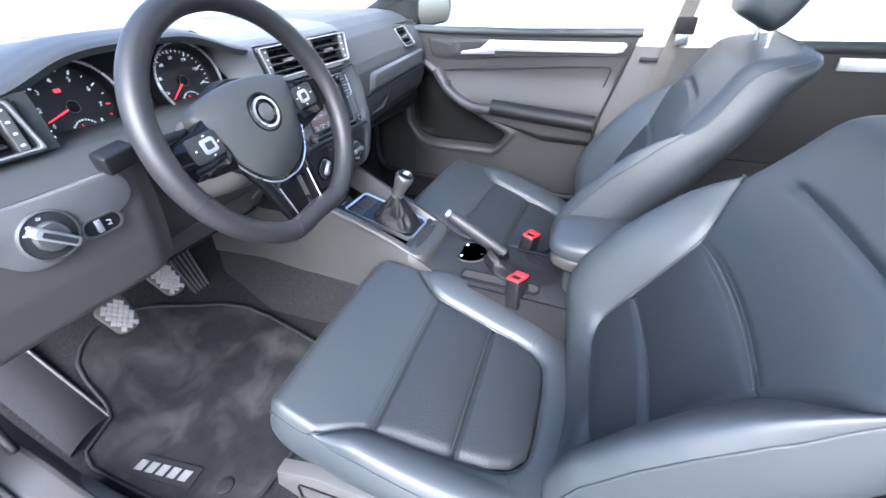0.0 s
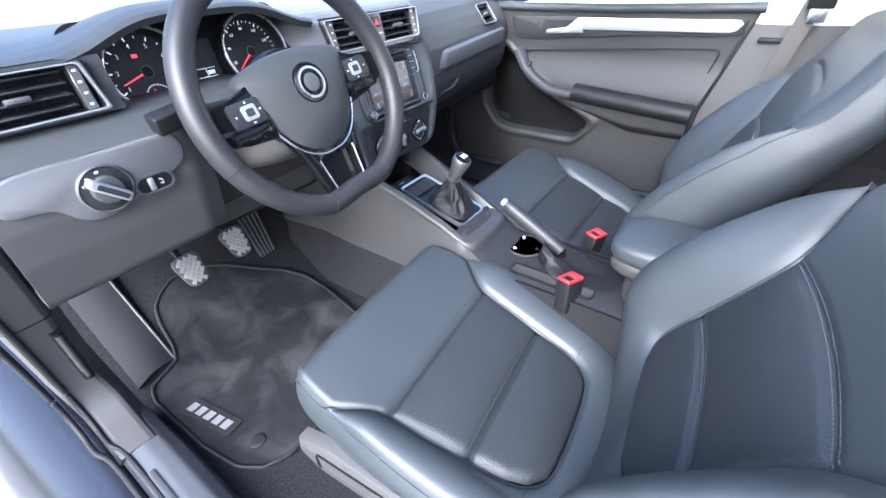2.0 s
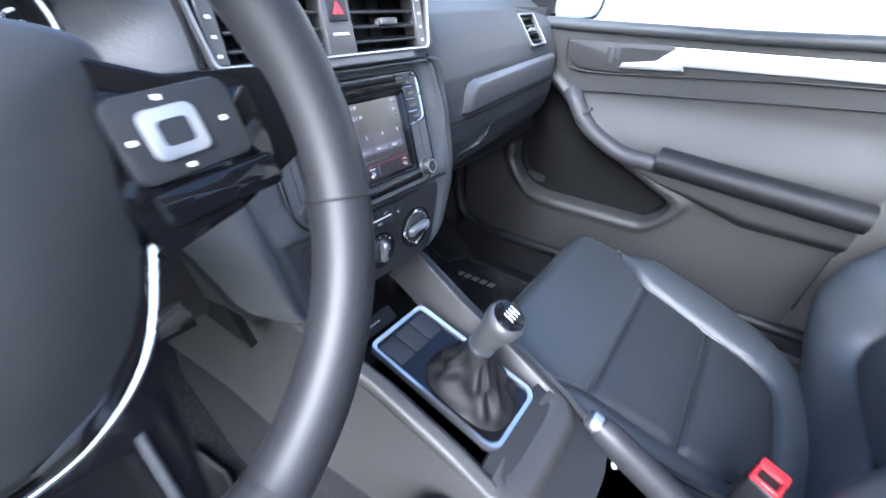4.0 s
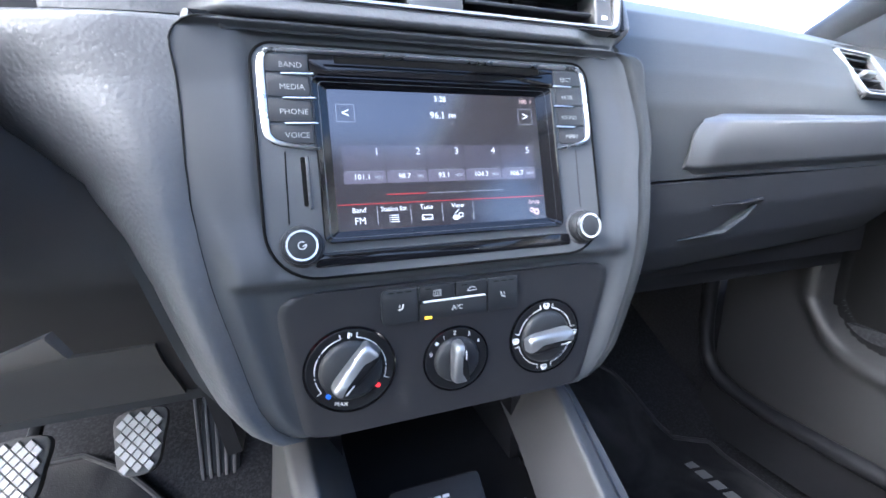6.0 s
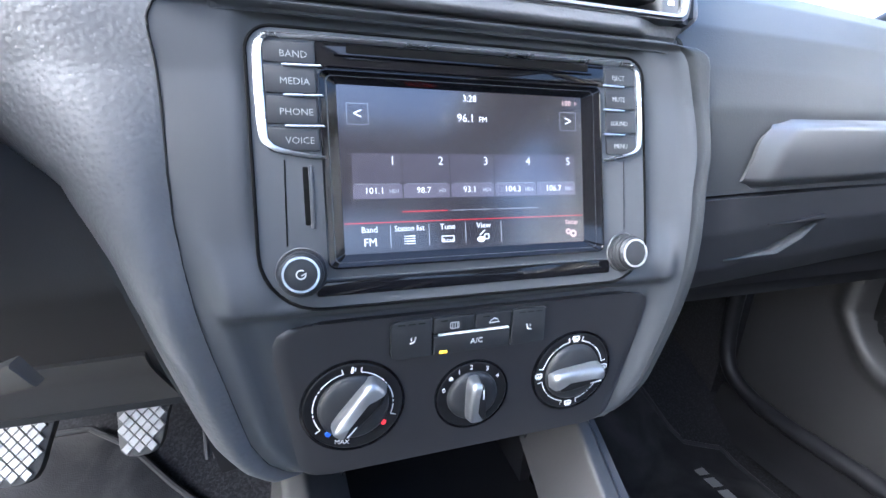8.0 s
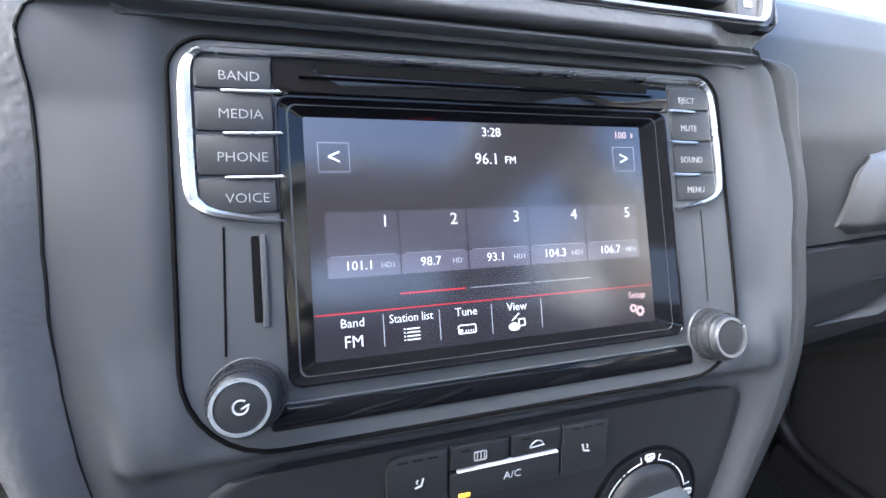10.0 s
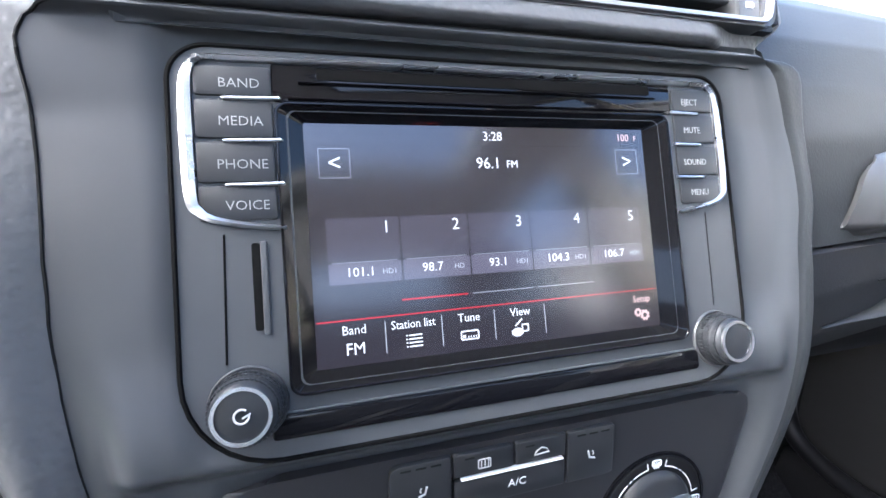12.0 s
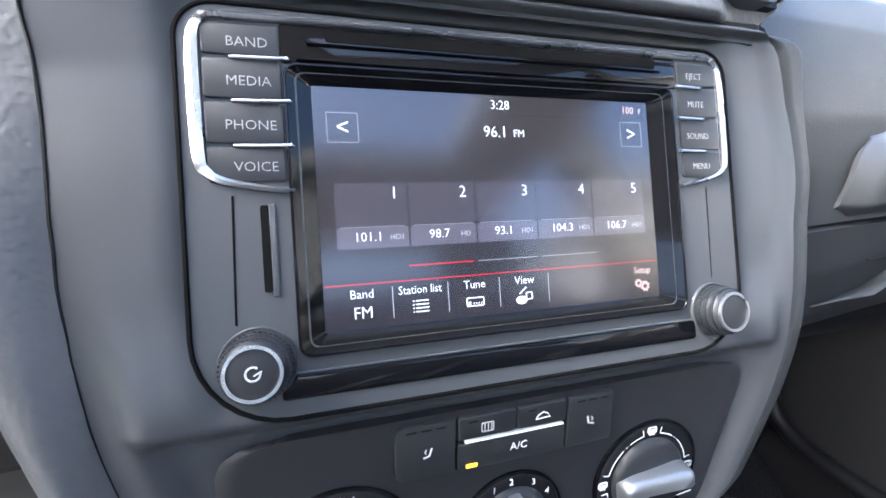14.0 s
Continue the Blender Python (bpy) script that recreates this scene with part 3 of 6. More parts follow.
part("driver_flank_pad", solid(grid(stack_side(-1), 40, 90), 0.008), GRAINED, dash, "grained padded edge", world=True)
part("driver_side_panel", solid(grid(lambda u, v: (stack_side(-1)(1.0, 0.25 + 0.75 * v)[0] - 0.035 * u, stack_side(-1)(1.0, 0.25 + 0.75 * v)[1] + 0.22 * u ** 0.9 - 0.001, stack_side(-1)(1.0, 0.25 + 0.75 * v)[2]), 14, 50), 0.006), SOFT, dash, world=True)
# Matching pad in darker SOFT: the passenger side's shade is in the colour.
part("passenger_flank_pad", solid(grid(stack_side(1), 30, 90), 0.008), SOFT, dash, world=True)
part("tunnel_wall", solid(grid(lambda u, v: (lerp([(0.36, -0.145), (0.47, -0.165), (0.56, -0.18), (0.65, -0.2)], 0.36 + 0.29 * (1 - v))[0], 0.042 + 0.5 * u, 0.36 + 0.29 * (1 - v)), 8, 12), 0.01), DARK, dash, world=True)
part("tunnel_wall", solid(grid(lambda u, v: (0.162 - 0.06 * v, 0.03 + 0.5 * u, 0.36 + 0.29 * (1 - v)), 8, 8), 0.01), DARK, dash, world=True)


# driver side: top with the hood, lower panels
def dash_left(u, v):
    x = -0.715 + 0.545 * u
    hood = math.exp(-((x + 0.372) / 0.155) ** 4)
    prof = [(0, 0.62, 0.735), (0.3, 0.30, 0.742), (0.5, 0.16, 0.740), (0.7, 0.085, 0.737), (0.85, 0.045, 0.733), (0.95, 0.022, 0.727), (1.0, 0.016, 0.722)]
    y, z = lerp(prof, v)
    arch = 0.042 * hood * ease(0.15, 0.75, v)
    return (x, y, z + arch - 0.004)


part("cluster_hood", solid(grid(dash_left, 50, 40), 0.012), SOFT, dash, world=True)


def vent_wall(u, v):
    x = -0.715 + 0.185 * u
    y, z = lerp([(0, 0.018, 0.724), (0.5, 0.010, 0.69), (1.0, 0.006, 0.655)], v)
    hole = ease(0.072, 0.068, abs(x + 0.628 + 0.08 * (z - 0.69))) * ease(0.030, 0.026, abs(z - 0.690))
    return (x, y + 0.045 * hole, z)


part("vent_surround", solid(grid(vent_wall, 70, 60), 0.006), SOFT, dash, world=True)
part("driver_shelf", solid(grid(lambda u, v: (-0.715 + 0.42 * u + 0.05 * u * (1 - v), *lerp([(0, 0.09, 0.652), (0.35, 0.02, 0.655), (0.6, 0.000, 0.650), (0.85, -0.030, 0.632), (1.0, -0.040, 0.624)], v)), 24, 20), 0.01), SOFT, dash, world=True)


def knee(u, v):
    x = -0.73 + 0.27 * u
    y, z = lerp([(0, -0.040, 0.624), (0.1, -0.044, 0.60), (0.35, -0.046, 0.56), (0.6, -0.040, 0.51), (0.85, -0.024, 0.448), (0.93, 0.000, 0.431), (1.0, 0.05, 0.428)], v)
    return (x, y + 0.02 * ease(0.85, 1.0, u), z)


part("knee_panel", solid(grid(knee, 24, 40), 0.012), LOWER, dash, world=True)


def knee_right(u, v):
    x = -0.46 + 0.325 * u
    y, z = lerp([(0, -0.020, 0.624), (0.3, -0.012, 0.56), (0.6, 0.004, 0.50), (0.85, 0.06, 0.430), (1.0, 0.12, 0.376)], v)
    return (x, y + 0.11 * u ** 0.7 * (1 - v), z)


# Darker than the knee panel: the steering wheel's shade is in the colour.
part("knee_shaded", solid(grid(knee_right, 20, 30), 0.012), CONSOLE, dash, world=True)
part("knee_edge", solid(grid(lambda u, v: (-0.47 + 0.275 * u, *[a + b for a, b in zip(knee_right(u, 0.80 + 0.20 * v)[1:], (-0.006, 0.0))]), 16, 6), 0.006), LOWER, dash, world=True)
part("knee_underside", solid(grid(lambda u, v: (-0.72 + 0.545 * u, 0.04 + 0.08 * ease(0.4, 0.55, u) + 0.45 * v, 0.431 - 0.054 * ease(0.4, 0.55, u) - 0.10 * v), 30, 12), 0.01), DARK, dash, world=True)
part("switch_trim", moved(plate([tuple(p)[:2] for p in catmull([(x, z, 0) for x, z in [(-0.70, 0.621), (-0.60, 0.6235), (-0.525, 0.6235), (-0.508, 0.617), (-0.502, 0.598), (-0.510, 0.580), (-0.535, 0.567), (-0.575, 0.554), (-0.60, 0.545), (-0.63, 0.542), (-0.652, 0.552), (-0.672, 0.572), (-0.715, 0.583)][::-1]], 5, closed=True)], 0, 0.008, 0.003),
     pose(0, -0.0435, 0, 90)), SATIN, dash, "silver-grey trim round the light switch", world=True)


# ---- air vents ----
def air_vent(m, outline, inner, slats, label, knob=None, ribs=()):
    """Vent in its own frame: x across, y up, z towards the cabin."""
    t = thing("air_vent", m, label, "air vent", group="dashboard air vents")
    surround = part("frame", ringplate(outline, inner, -0.004, 0.004, 0.001), TITAN, t, "dark satin frame")
    steps = [[(a[0] + (b[0] - a[0]) * k, a[1] + (b[1] - a[1]) * k) for a, b in zip(outline, inner)] for k in (0.42, 0.80)]
    part("bright_line", ringplate(steps[0], steps[1], 0.002, 0.0046), SILVER, surround, "thin satin chrome line")
    x0, x1 = min(p[0] for p in inner), max(p[0] for p in inner)
    y0, y1 = min(p[1] for p in inner), max(p[1] for p in inner)
    part("housing_back", box(x0, x1, y0, y1, -0.034, -0.030), DARK, t)
    for w in ((x0 - 0.004, x0, y0, y1), (x1, x1 + 0.004, y0, y1), (x0, x1, y0 - 0.004, y0), (x0, x1, y1, y1 + 0.004)):
        part("housing_wall", box(*w, -0.034, 0), DARK, t)
    for a, b in slats:
        n = 4
        for i in range(n):
            y = y0 + (y1 - y0) * (i + 0.62) / n
            part("slat", moved(box(a, b, -0.0014, 0.0014, -0.024, -0.001, 0.0010, 1), pose(0, y, 0, 14)), BUTTON, t)
        part("vane_knob", box((a + b) / 2 - 0.013, (a + b) / 2 + 0.013, (y0 + y1) / 2 - 0.004, (y0 + y1) / 2 + 0.003, -0.006, 0.006, 0.002), TITAN, t)
        for k in range(3):
            xx = a + (b - a) * (k + 1) / 4
            part("vane", box(xx - 0.0008, xx + 0.0008, y0, y1, -0.030, -0.024), DARK, t)
    for a, b in ribs:
        r = part("side_panel", box(a, b, y0, y1, -0.02, 0.0005, 0.001, 1), TITAN, t)
        for k in range(4):
            yy = y0 + (y1 - y0) * (k + 0.5) / 4
            part("mark", box((a + b) / 2 - 0.002, (a + b) / 2 + 0.002, yy - 0.0012, yy + 0.0012, 0.0003, 0.001), WHITEMARK, r)
    return t


def trapezoid(x0b, x1b, x0t, x1t, y0, y1, d):
    """Four-sided outline with cut corners, inset by d."""
    q = 0.006
    P = [(x0b + d, y0 + d), (x1b - d, y0 + d), (x1t - d, y1 - d), (x0t + d, y1 - d)]
    out = []
    for i, p in enumerate(P):
        a, c = Vector(P[i - 1]), Vector(P[(i + 1) % 4])
        p = Vector(p)
        for k in range(4):
            t = k / 3
            e0, e1 = p + (a - p).normalized() * q, p + (c - p).normalized() * q
            out.append(tuple((1 - t) ** 2 * e0 + 2 * t * (1 - t) * p + t * t * e1))
    return out


cv = air_vent(pose(0, 0.016, 0.690, 78), trapezoid(-0.137, 0.137, -0.146, 0.146, -0.033, 0.031, 0),
              trapezoid(-0.137, 0.137, -0.146, 0.146, -0.033, 0.031, 0.0042), [(-0.118, -0.020), (0.020, 0.118)],
              "twin central air vents in a thin chrome frame", ribs=[(-0.134, -0.120), (0.120, 0.134)])
hz = part("hazard_panel", box(-0.018, 0.018, -0.030, 0.029, -0.02, 0.002, 0.002), TITAN, cv)
part("hazard_button", box(-0.012, 0.012, 0.000, 0.022, 0.001, 0.004, 0.001), BUTTON, hz)
part("hazard_mark", plate([(-0.007, 0.006), (0.007, 0.006), (0, 0.017)], 0.0035, 0.0044), REDMARK, hz)
part("lamp_mark", box(-0.010, 0.010, -0.012, -0.010, 0.0015, 0.0026), WHITEMARK, hz)
air_vent(pose(-0.615, 0.004, 0.691, 80), trapezoid(-0.085, 0.068, -0.085, 0.058, -0.032, 0.031, 0), trapezoid(-0.085, 0.068, -0.085, 0.058, -0.032, 0.031, 0.0042),
         [(-0.075, 0.035)], "driver side air vent with black slats and chrome frame", ribs=[(0.042, 0.054)])
air_vent(pose(0.562, 0.073, 0.661, 56, 0, 7), trapezoid(-0.046, 0.046, -0.049, 0.043, -0.034, 0.034, 0), trapezoid(-0.046, 0.046, -0.049, 0.043, -0.034, 0.034, 0.0038),
         [(-0.042, 0.038)], "passenger side air vent with black slats and chrome frame")
# ---- radio ----
R = pose(0, 0, 0.6, 74.7)
radio = thing("car_radio", R, "black touchscreen car radio with chrome trim and knobs", "radio")
part("faceplate", ringplate(rrect(-0.1090, 0.1118, -0.0955, 0.0380, [0.028, 0.028, 0.012, 0.012], 8), rrect(-0.0740, 0.0760, -0.0735, 0.0170, 0.003, 8), -0.02, 0.0005), FASCIA, radio)


def ribbon(pts, z0, z1):
    """A flat strip along points (x, y, half width)."""
    bm = bmesh.new()
    rows = []
    for i, p in enumerate(pts):
        a, c = pts[max(i - 1, 0)], pts[min(i + 1, len(pts) - 1)]
        d = Vector((c[0] - a[0], c[1] - a[1])).normalized()
        nx, ny = -d.y * p[2], d.x * p[2]
        rows.append([bm.verts.new(q) for q in ((p[0] - nx, p[1] - ny, z0), (p[0] - nx * 0.8, p[1] - ny * 0.8, z0 + (z1 - z0) * 0.75), (p[0], p[1], z1), (p[0] + nx * 0.8, p[1] + ny * 0.8, z0 + (z1 - z0) * 0.75), (p[0] + nx, p[1] + ny, z0))])
    for a, b in zip(rows, rows[1:]):
        for k in range(4):
            bm.faces.new((a[k], a[k + 1], b[k + 1], b[k]))
        bm.faces.new((a[4], a[0], b[0], b[4]))
    bm.faces.new(rows[0])
    bm.faces.new(rows[-1][::-1])
    return bm


trim_path = [(-0.0762, -0.0222, 0.0006), (-0.085, -0.0212, 0.0008), (-0.097, -0.0188, 0.0010), (-0.1015, -0.0160, 0.0015), (-0.1035, -0.012, 0.0019), (-0.1040, 0.004, 0.0020), (-0.1040, 0.022, 0.0019),
             (-0.1030, 0.0295, 0.0015), (-0.0995, 0.0330, 0.0009), (-0.092, 0.0338, 0.0009), (0.0, 0.0340, 0.0008), (0.096, 0.0338, 0.0009), (0.103, 0.0330, 0.0009), (0.1065, 0.0295, 0.0014),
             (0.1078, 0.022, 0.0017), (0.1082, 0.004, 0.0018), (0.1078, -0.012, 0.0017), (0.1058, -0.0165, 0.0013), (0.1015, -0.0190, 0.0009), (0.092, -0.0212, 0.0008), (0.0825, -0.0228, 0.0006)]
part("chrome_trim", ribbon([(p[0], p[1], p[2] * (1.15 if p[2] > 0.0012 else 1.3)) for p in catmull(trim_path, 4)], -0.001, 0.0027), CHROME, radio, "chrome trim round the buttons")
edges_l = [0.0318, 0.0207, 0.0068, -0.0075, -0.0198]
for (a, b, cx), words in (((-0.1015, -0.0785, -0.0882), ("BAND", "MEDIA", "PHONE", "VOICE")), ((0.0842, 0.1058, 0.0934), ("EJECT", "MUTE", "SOUND", "MENU"))):
    for k, w in enumerate(words):
        top, bot = edges_l[k] - 0.0006, edges_l[k + 1] + 0.0006
        bt = part("button", plate(rrect(a, b, bot, top, 0.0012, 3), -0.001, 0.0014, 0.0005), BUTTON, radio)
        part("lettering", lettering(w, 0.0045 if a < 0 else 0.0039, cx + (0.0009 if k == 3 else 0.0), (top + bot) / 2 - 0.0009, 0.00145, 0.00008, squeeze=1.02 if a < 0 else 0.90), MARKGREY, bt)
        if k < 3:
            part("separator", tube(catmull([(-0.0936 if a < 0 else 0.0972, bot - 0.0009, 0.0016), (-0.085 if a < 0 else 0.090, bot - 0.0009, 0.0019), (-0.0772 if a < 0 else 0.0836, bot - 0.0007, 0.0019), (-0.0762 if a < 0 else 0.0826, bot - 0.0006, 0.0019)], 4), 0.0006, 8, rs=[0.0004] + [0.00055] * 10 + [0.0008, 0.0008]), CHROME, radio, "thin chrome line between the buttons")
slot_panel = part("slot_panel", plate(rrect(-0.0785, 0.0835, 0.0198, 0.0328, 0.001, 2), -0.001, 0.0010, 0.0004), GLOSS, radio)
part("disc_slot", plate(rrect(-0.0640, 0.0725, 0.0278, 0.0318, 0.0008, 2), 0.0006, 0.0013), pbr("slot_black", (0.002, 0.002, 0.002), 0.9, spec=0.08), slot_panel)
part("slot_lip", ribbon([(-0.0700, 0.0264, 0.0005), (0.0745, 0.0264, 0.0005)], 0.0005, 0.0022), GLOSS, slot_panel)
part("slot_lip", ribbon([(-0.0735, 0.0208, 0.0005), (0.0790, 0.0208, 0.0005)], 0.0005, 0.0022), GLOSS, slot_panel)
bez = part("screen_bezel", ringplate(rrect(-0.0775, 0.0800, -0.0760, 0.0192, 0.004, 5), rrect(-0.0693, 0.0693, -0.0697, 0.0137, 0.0008, 5), -0.002, 0.0020, -0.0022), GLOSS, radio, "glossy black screen surround")
part("bezel_edge", tube([(p[0], p[1], 0.0018) for p in rrect(-0.0775, 0.0800, -0.0760, 0.0192, 0.004, 5)], 0.0005, 6, closed=True), GLOSS, bez)
screen = part("display", plate(rrect(-0.0695, 0.0695, -0.0699, 0.0139, 0.0003, 1), -0.0045, -0.0020), SCREEN, radio, "lit display showing radio stations")
Z = -0.0019
xs = [-0.0643, -0.0386, -0.0128, 0.0128, 0.0386, 0.0645]
freqs = ("101.1", "98.7", "93.1", "104.3", "106.7")
for k in range(5):
    a, b = xs[k] + 0.0003, xs[k + 1] - 0.0003
    tl = part("station_tile", plate([(a, -0.0345), (b, -0.0345), (b, -0.0194), (a, -0.0194)], Z - 0.0002, Z), TILE, screen)
    part("tile_foot", plate([(a, -0.0423), (b, -0.0423), (b, -0.0351), (a, -0.0351)], Z - 0.0002, Z), TILELO, screen)
    part("tile_line", plate([(a + 0.0012, -0.0350), (b - 0.0012, -0.0350), (b - 0.0012, -0.0347), (a + 0.0012, -0.0347)], Z - 0.0002, Z + 0.0001), INKDIM, screen)
    part("digit", lettering(str(k + 1), 0.0062, b - 0.0045, -0.0232, Z, 0.0001, thin=0.004), INK, screen)
    part("station", lettering(freqs[k], 0.0046, a + 0.0108, -0.0384, Z + 0.0001, 0.0001, thin=0.004), INK, screen)
    part("tag", lettering("HD" if k == 1 else "HD1", 0.0027, b - 0.0042, -0.0387, Z + 0.0001, 0.0001, thin=0.0), INKMID, screen)
for nm, a, b, c, d, mt in (("page_bar", -0.0396, -0.0149, -0.0489, -0.0495, INKRED), ("page_bar", -0.0130, 0.0119, -0.0490, -0.0494, INKDIM), ("page_bar", 0.0139, 0.0391, -0.0490, -0.0494, INKDIM),
                           ("red_line", -0.0690, 0.0690, -0.0542, -0.0547, INKRED), ("head_line", -0.0690, 0.0690, 0.0066, 0.0064, INKFAINT),
                           ("divider", -0.0463, -0.0460, -0.0560, -0.0672, INKMID), ("divider", -0.0258, -0.0255, -0.0560, -0.0672, INKMID), ("divider", -0.0053, -0.0050, -0.0560, -0.0672, INKMID), ("divider", 0.0157, 0.0160, -0.0560, -0.0672, INKMID)):
    part(nm, plate([(a, d), (b, d), (b, c), (a, c)], Z - 0.0002, Z), mt, screen)
for w, x, y, s, mt in (("3:28", 0, 0.0100, 0.0050, INK), ("96.1", -0.0025, -0.0005, 0.0062, INK), ("FM", 0.0074, -0.0009, 0.0042, INK), ("100", 0.0595, 0.0101, 0.0044, INKWARM), ("F", 0.0656, 0.0099, 0.0030, INKWARM),
                       ("Band", -0.0568, -0.0580, 0.0044, INK), ("Station list", -0.0361, -0.0580, 0.0043, INK), ("Tune", -0.0153, -0.0580, 0.0044, INK), ("View", 0.0054, -0.0580, 0.0044, INK), ("Setup", 0.0611, -0.0582, 0.0040, INKWARM),
                       ("FM", -0.0566, -0.0645, 0.0058, INK), ("<", -0.0598, -0.0003, 0.0085, INK), (">", 0.0604, -0.0003, 0.0085, INK)):
    part("screen_word", lettering(w, s, x, y, Z, 0.0001, squeeze=0.88 if len(w) > 5 else 0.95, thin=0.002), mt, screen)
for x in (-0.0598, 0.0604):
    part("arrow_box", ringplate(rrect(x - 0.0054, x + 0.0054, -0.0054, 0.0052, 0.0004, 2), rrect(x - 0.0051, x + 0.0051, -0.0051, 0.0049, 0.0003, 2), Z - 0.0002, Z), INKDIM, screen)
for k in range(4):
    part("list_icon", box(-0.0380, -0.0332, -0.0622 - 0.0013 * k, -0.0617 - 0.0013 * k, Z - 0.0002, Z), INK, screen)
    part("list_icon", box(-0.0391, -0.0385, -0.0622 - 0.0013 * k, -0.0617 - 0.0013 * k, Z - 0.0002, Z), INK, screen)
part("tune_icon", ringplate(rrect(-0.0189, -0.0117, -0.0661, -0.0626, 0.0007, 3), rrect(-0.0184, -0.0122, -0.0656, -0.0631, 0.0004, 3), Z - 0.0002, Z), INK, screen)
part("tune_icon", join(box(-0.0181, -0.0170, -0.0653, -0.0642, Z - 0.0002, Z), *[box(-0.0161 + 0.001 * i, -0.0157 + 0.001 * i, -0.0653, -0.0646, Z - 0.0002, Z) for i in range(4)]), INK, screen)
part("view_icon", join(moved(turned([(0.0016, -0.0001), (0.0016, 0.0001)], 16), pose(0.0038, -0.0655, Z) @ Matrix.Diagonal((1.5, 1, 1, 1))),
                       ringplate(rrect(0.0056, 0.0086, -0.0656, -0.0626, 0.0004, 2), rrect(0.0061, 0.0081, -0.0651, -0.0631, 0.0003, 2), Z - 0.0002, Z),
                       moved(box(0, 0.004, 0, 0.0006, Z - 0.0002, Z), pose(0.0032, -0.0634, 0, 0, 0, 40))), INK, screen)


def cog(x, y, r):
    pts = []
    for i in range(16):
        q = r if i % 2 else r * 0.78
        for d in (-0.4, 0.4):
            a = 2 * math.pi * (i + d) / 16
            pts.append((x + q * math.cos(a), y + q * math.sin(a)))
    inner = [(x + 0.4 * r * math.cos(math.atan2(p[1] - y, p[0] - x)), y + 0.4 * r * math.sin(math.atan2(p[1] - y, p[0] - x))) for p in pts]
    return ringplate(pts, inner, Z - 0.0002, Z)


part("setup_icon", join(cog(0.0589, -0.0636, 0.0019), cog(0.0622, -0.0650, 0.0024)), INKWARM, screen)

SLOTBLACK = pbr("deep_slot_black", (0.003, 0.003, 0.003), 0.9, spec=0.08)
part("card_slot", plate(rrect(-0.0872, -0.0846, -0.0545, -0.0266, 0.0008, 3), 0.0002, 0.0009), SLOTBLACK, radio)
part("card_lip", plate(rrect(-0.0846, -0.0826, -0.0560, -0.0262, 0.0004, 3), 0.0002, 0.0013, 0.0004), FASCIA, radio)
part("side_line", ribbon([(-0.0950, -0.0235, 0.0004), (-0.0960, -0.0640, 0.0004)], 0.0003, 0.0008), SLOTBLACK, radio)
part("face_groove", tube([(p[0], p[1], 0.0006) for p in rrect(-0.1090, 0.1118, -0.0955, 0.0380, [0.028, 0.028, 0.012, 0.012], 8)], 0.0008, 6, closed=True), SLOTBLACK, radio)
part("side_line", ribbon([(0.0968, -0.0235, 0.0003), (0.0962, -0.0640, 0.0003)], 0.0003, 0.0008), DARK, radio)
part("gloss_strip", plate(rrect(-0.0840, 0.0845, -0.0895, -0.0818, 0.0015, 3), 0, 0.0011, 0.0004), GLOSS, radio)
part("strip_edge", ribbon([(-0.080, -0.0812, 0.0004), (0.083, -0.0812, 0.0004)], 0.0003, 0.0014), FASCIA, radio)
def ring_of(r, n=48):
    return [(r * math.cos(2 * math.pi * i / n), r * math.sin(2 * math.pi * i / n)) for i in range(n)]


for x, ky, tall in ((-0.0902, -0.0768, 0.0128), (0.0948, -0.0780, 0.0112)):
    here = pose(x, ky, 0)
    kn = part("knob", moved(turned([(0.0106, 0), (0.0104, tall * 0.55), (0.0092, tall * 0.84), (0.0083, tall * 0.95), (0.0078, tall * 0.97)], 48), here), BUTTON, radio, "knurled radio knob")
    part("base_ring", moved(turned([(0.0119, 0), (0.0119, 0.0010), (0.0115, 0.0015), (0.0108, 0.0012)], 48), here), TITAN, kn)
    part("cap_ring", moved(ringplate(ring_of(0.0083), ring_of(0.0072), tall * 0.80, tall + 0.0003), here), CHROME, kn, "chrome ring on the knob")
    ridges = []
    for i in range(44):
        for row in range(3):
            h0, rr = 0.0022 + row * tall * 0.22, 0.0105 - 0.0003 * row - (0.0004 if row == 2 else 0)
            ridges.append(moved(box(-0.00050, 0.00050, rr - 0.0004, rr + 0.0004, h0, h0 + tall * 0.17), here @ pose(0, 0, 0, 0, 0, (i + 0.5 * (row % 2)) * 360 / 44)))
    tagged(part("knurling", join(*ridges), BUTTON, kn, smooth=False), kind="stuff")
    part("cap", moved(turned([(0.0073, tall * 0.8), (0.0072, tall - 0.0004), (0.006, tall), (0.002, tall)], 32), here), BUTTON, kn)
    if x < 0:
        arc = [(x + 0.0020 * math.cos(radians(a)), ky + 0.0020 * math.sin(radians(a)), tall + 0.0002) for a in range(50, 371, 20)]
        part("power_mark", join(tube(arc, 0.00032, 6), tube([(x + 0.0002, ky - 0.0005, tall + 0.0002), (x + 0.0024, ky + 0.0006, tall + 0.0002)], 0.00028, 6)), KEYICON, kn)

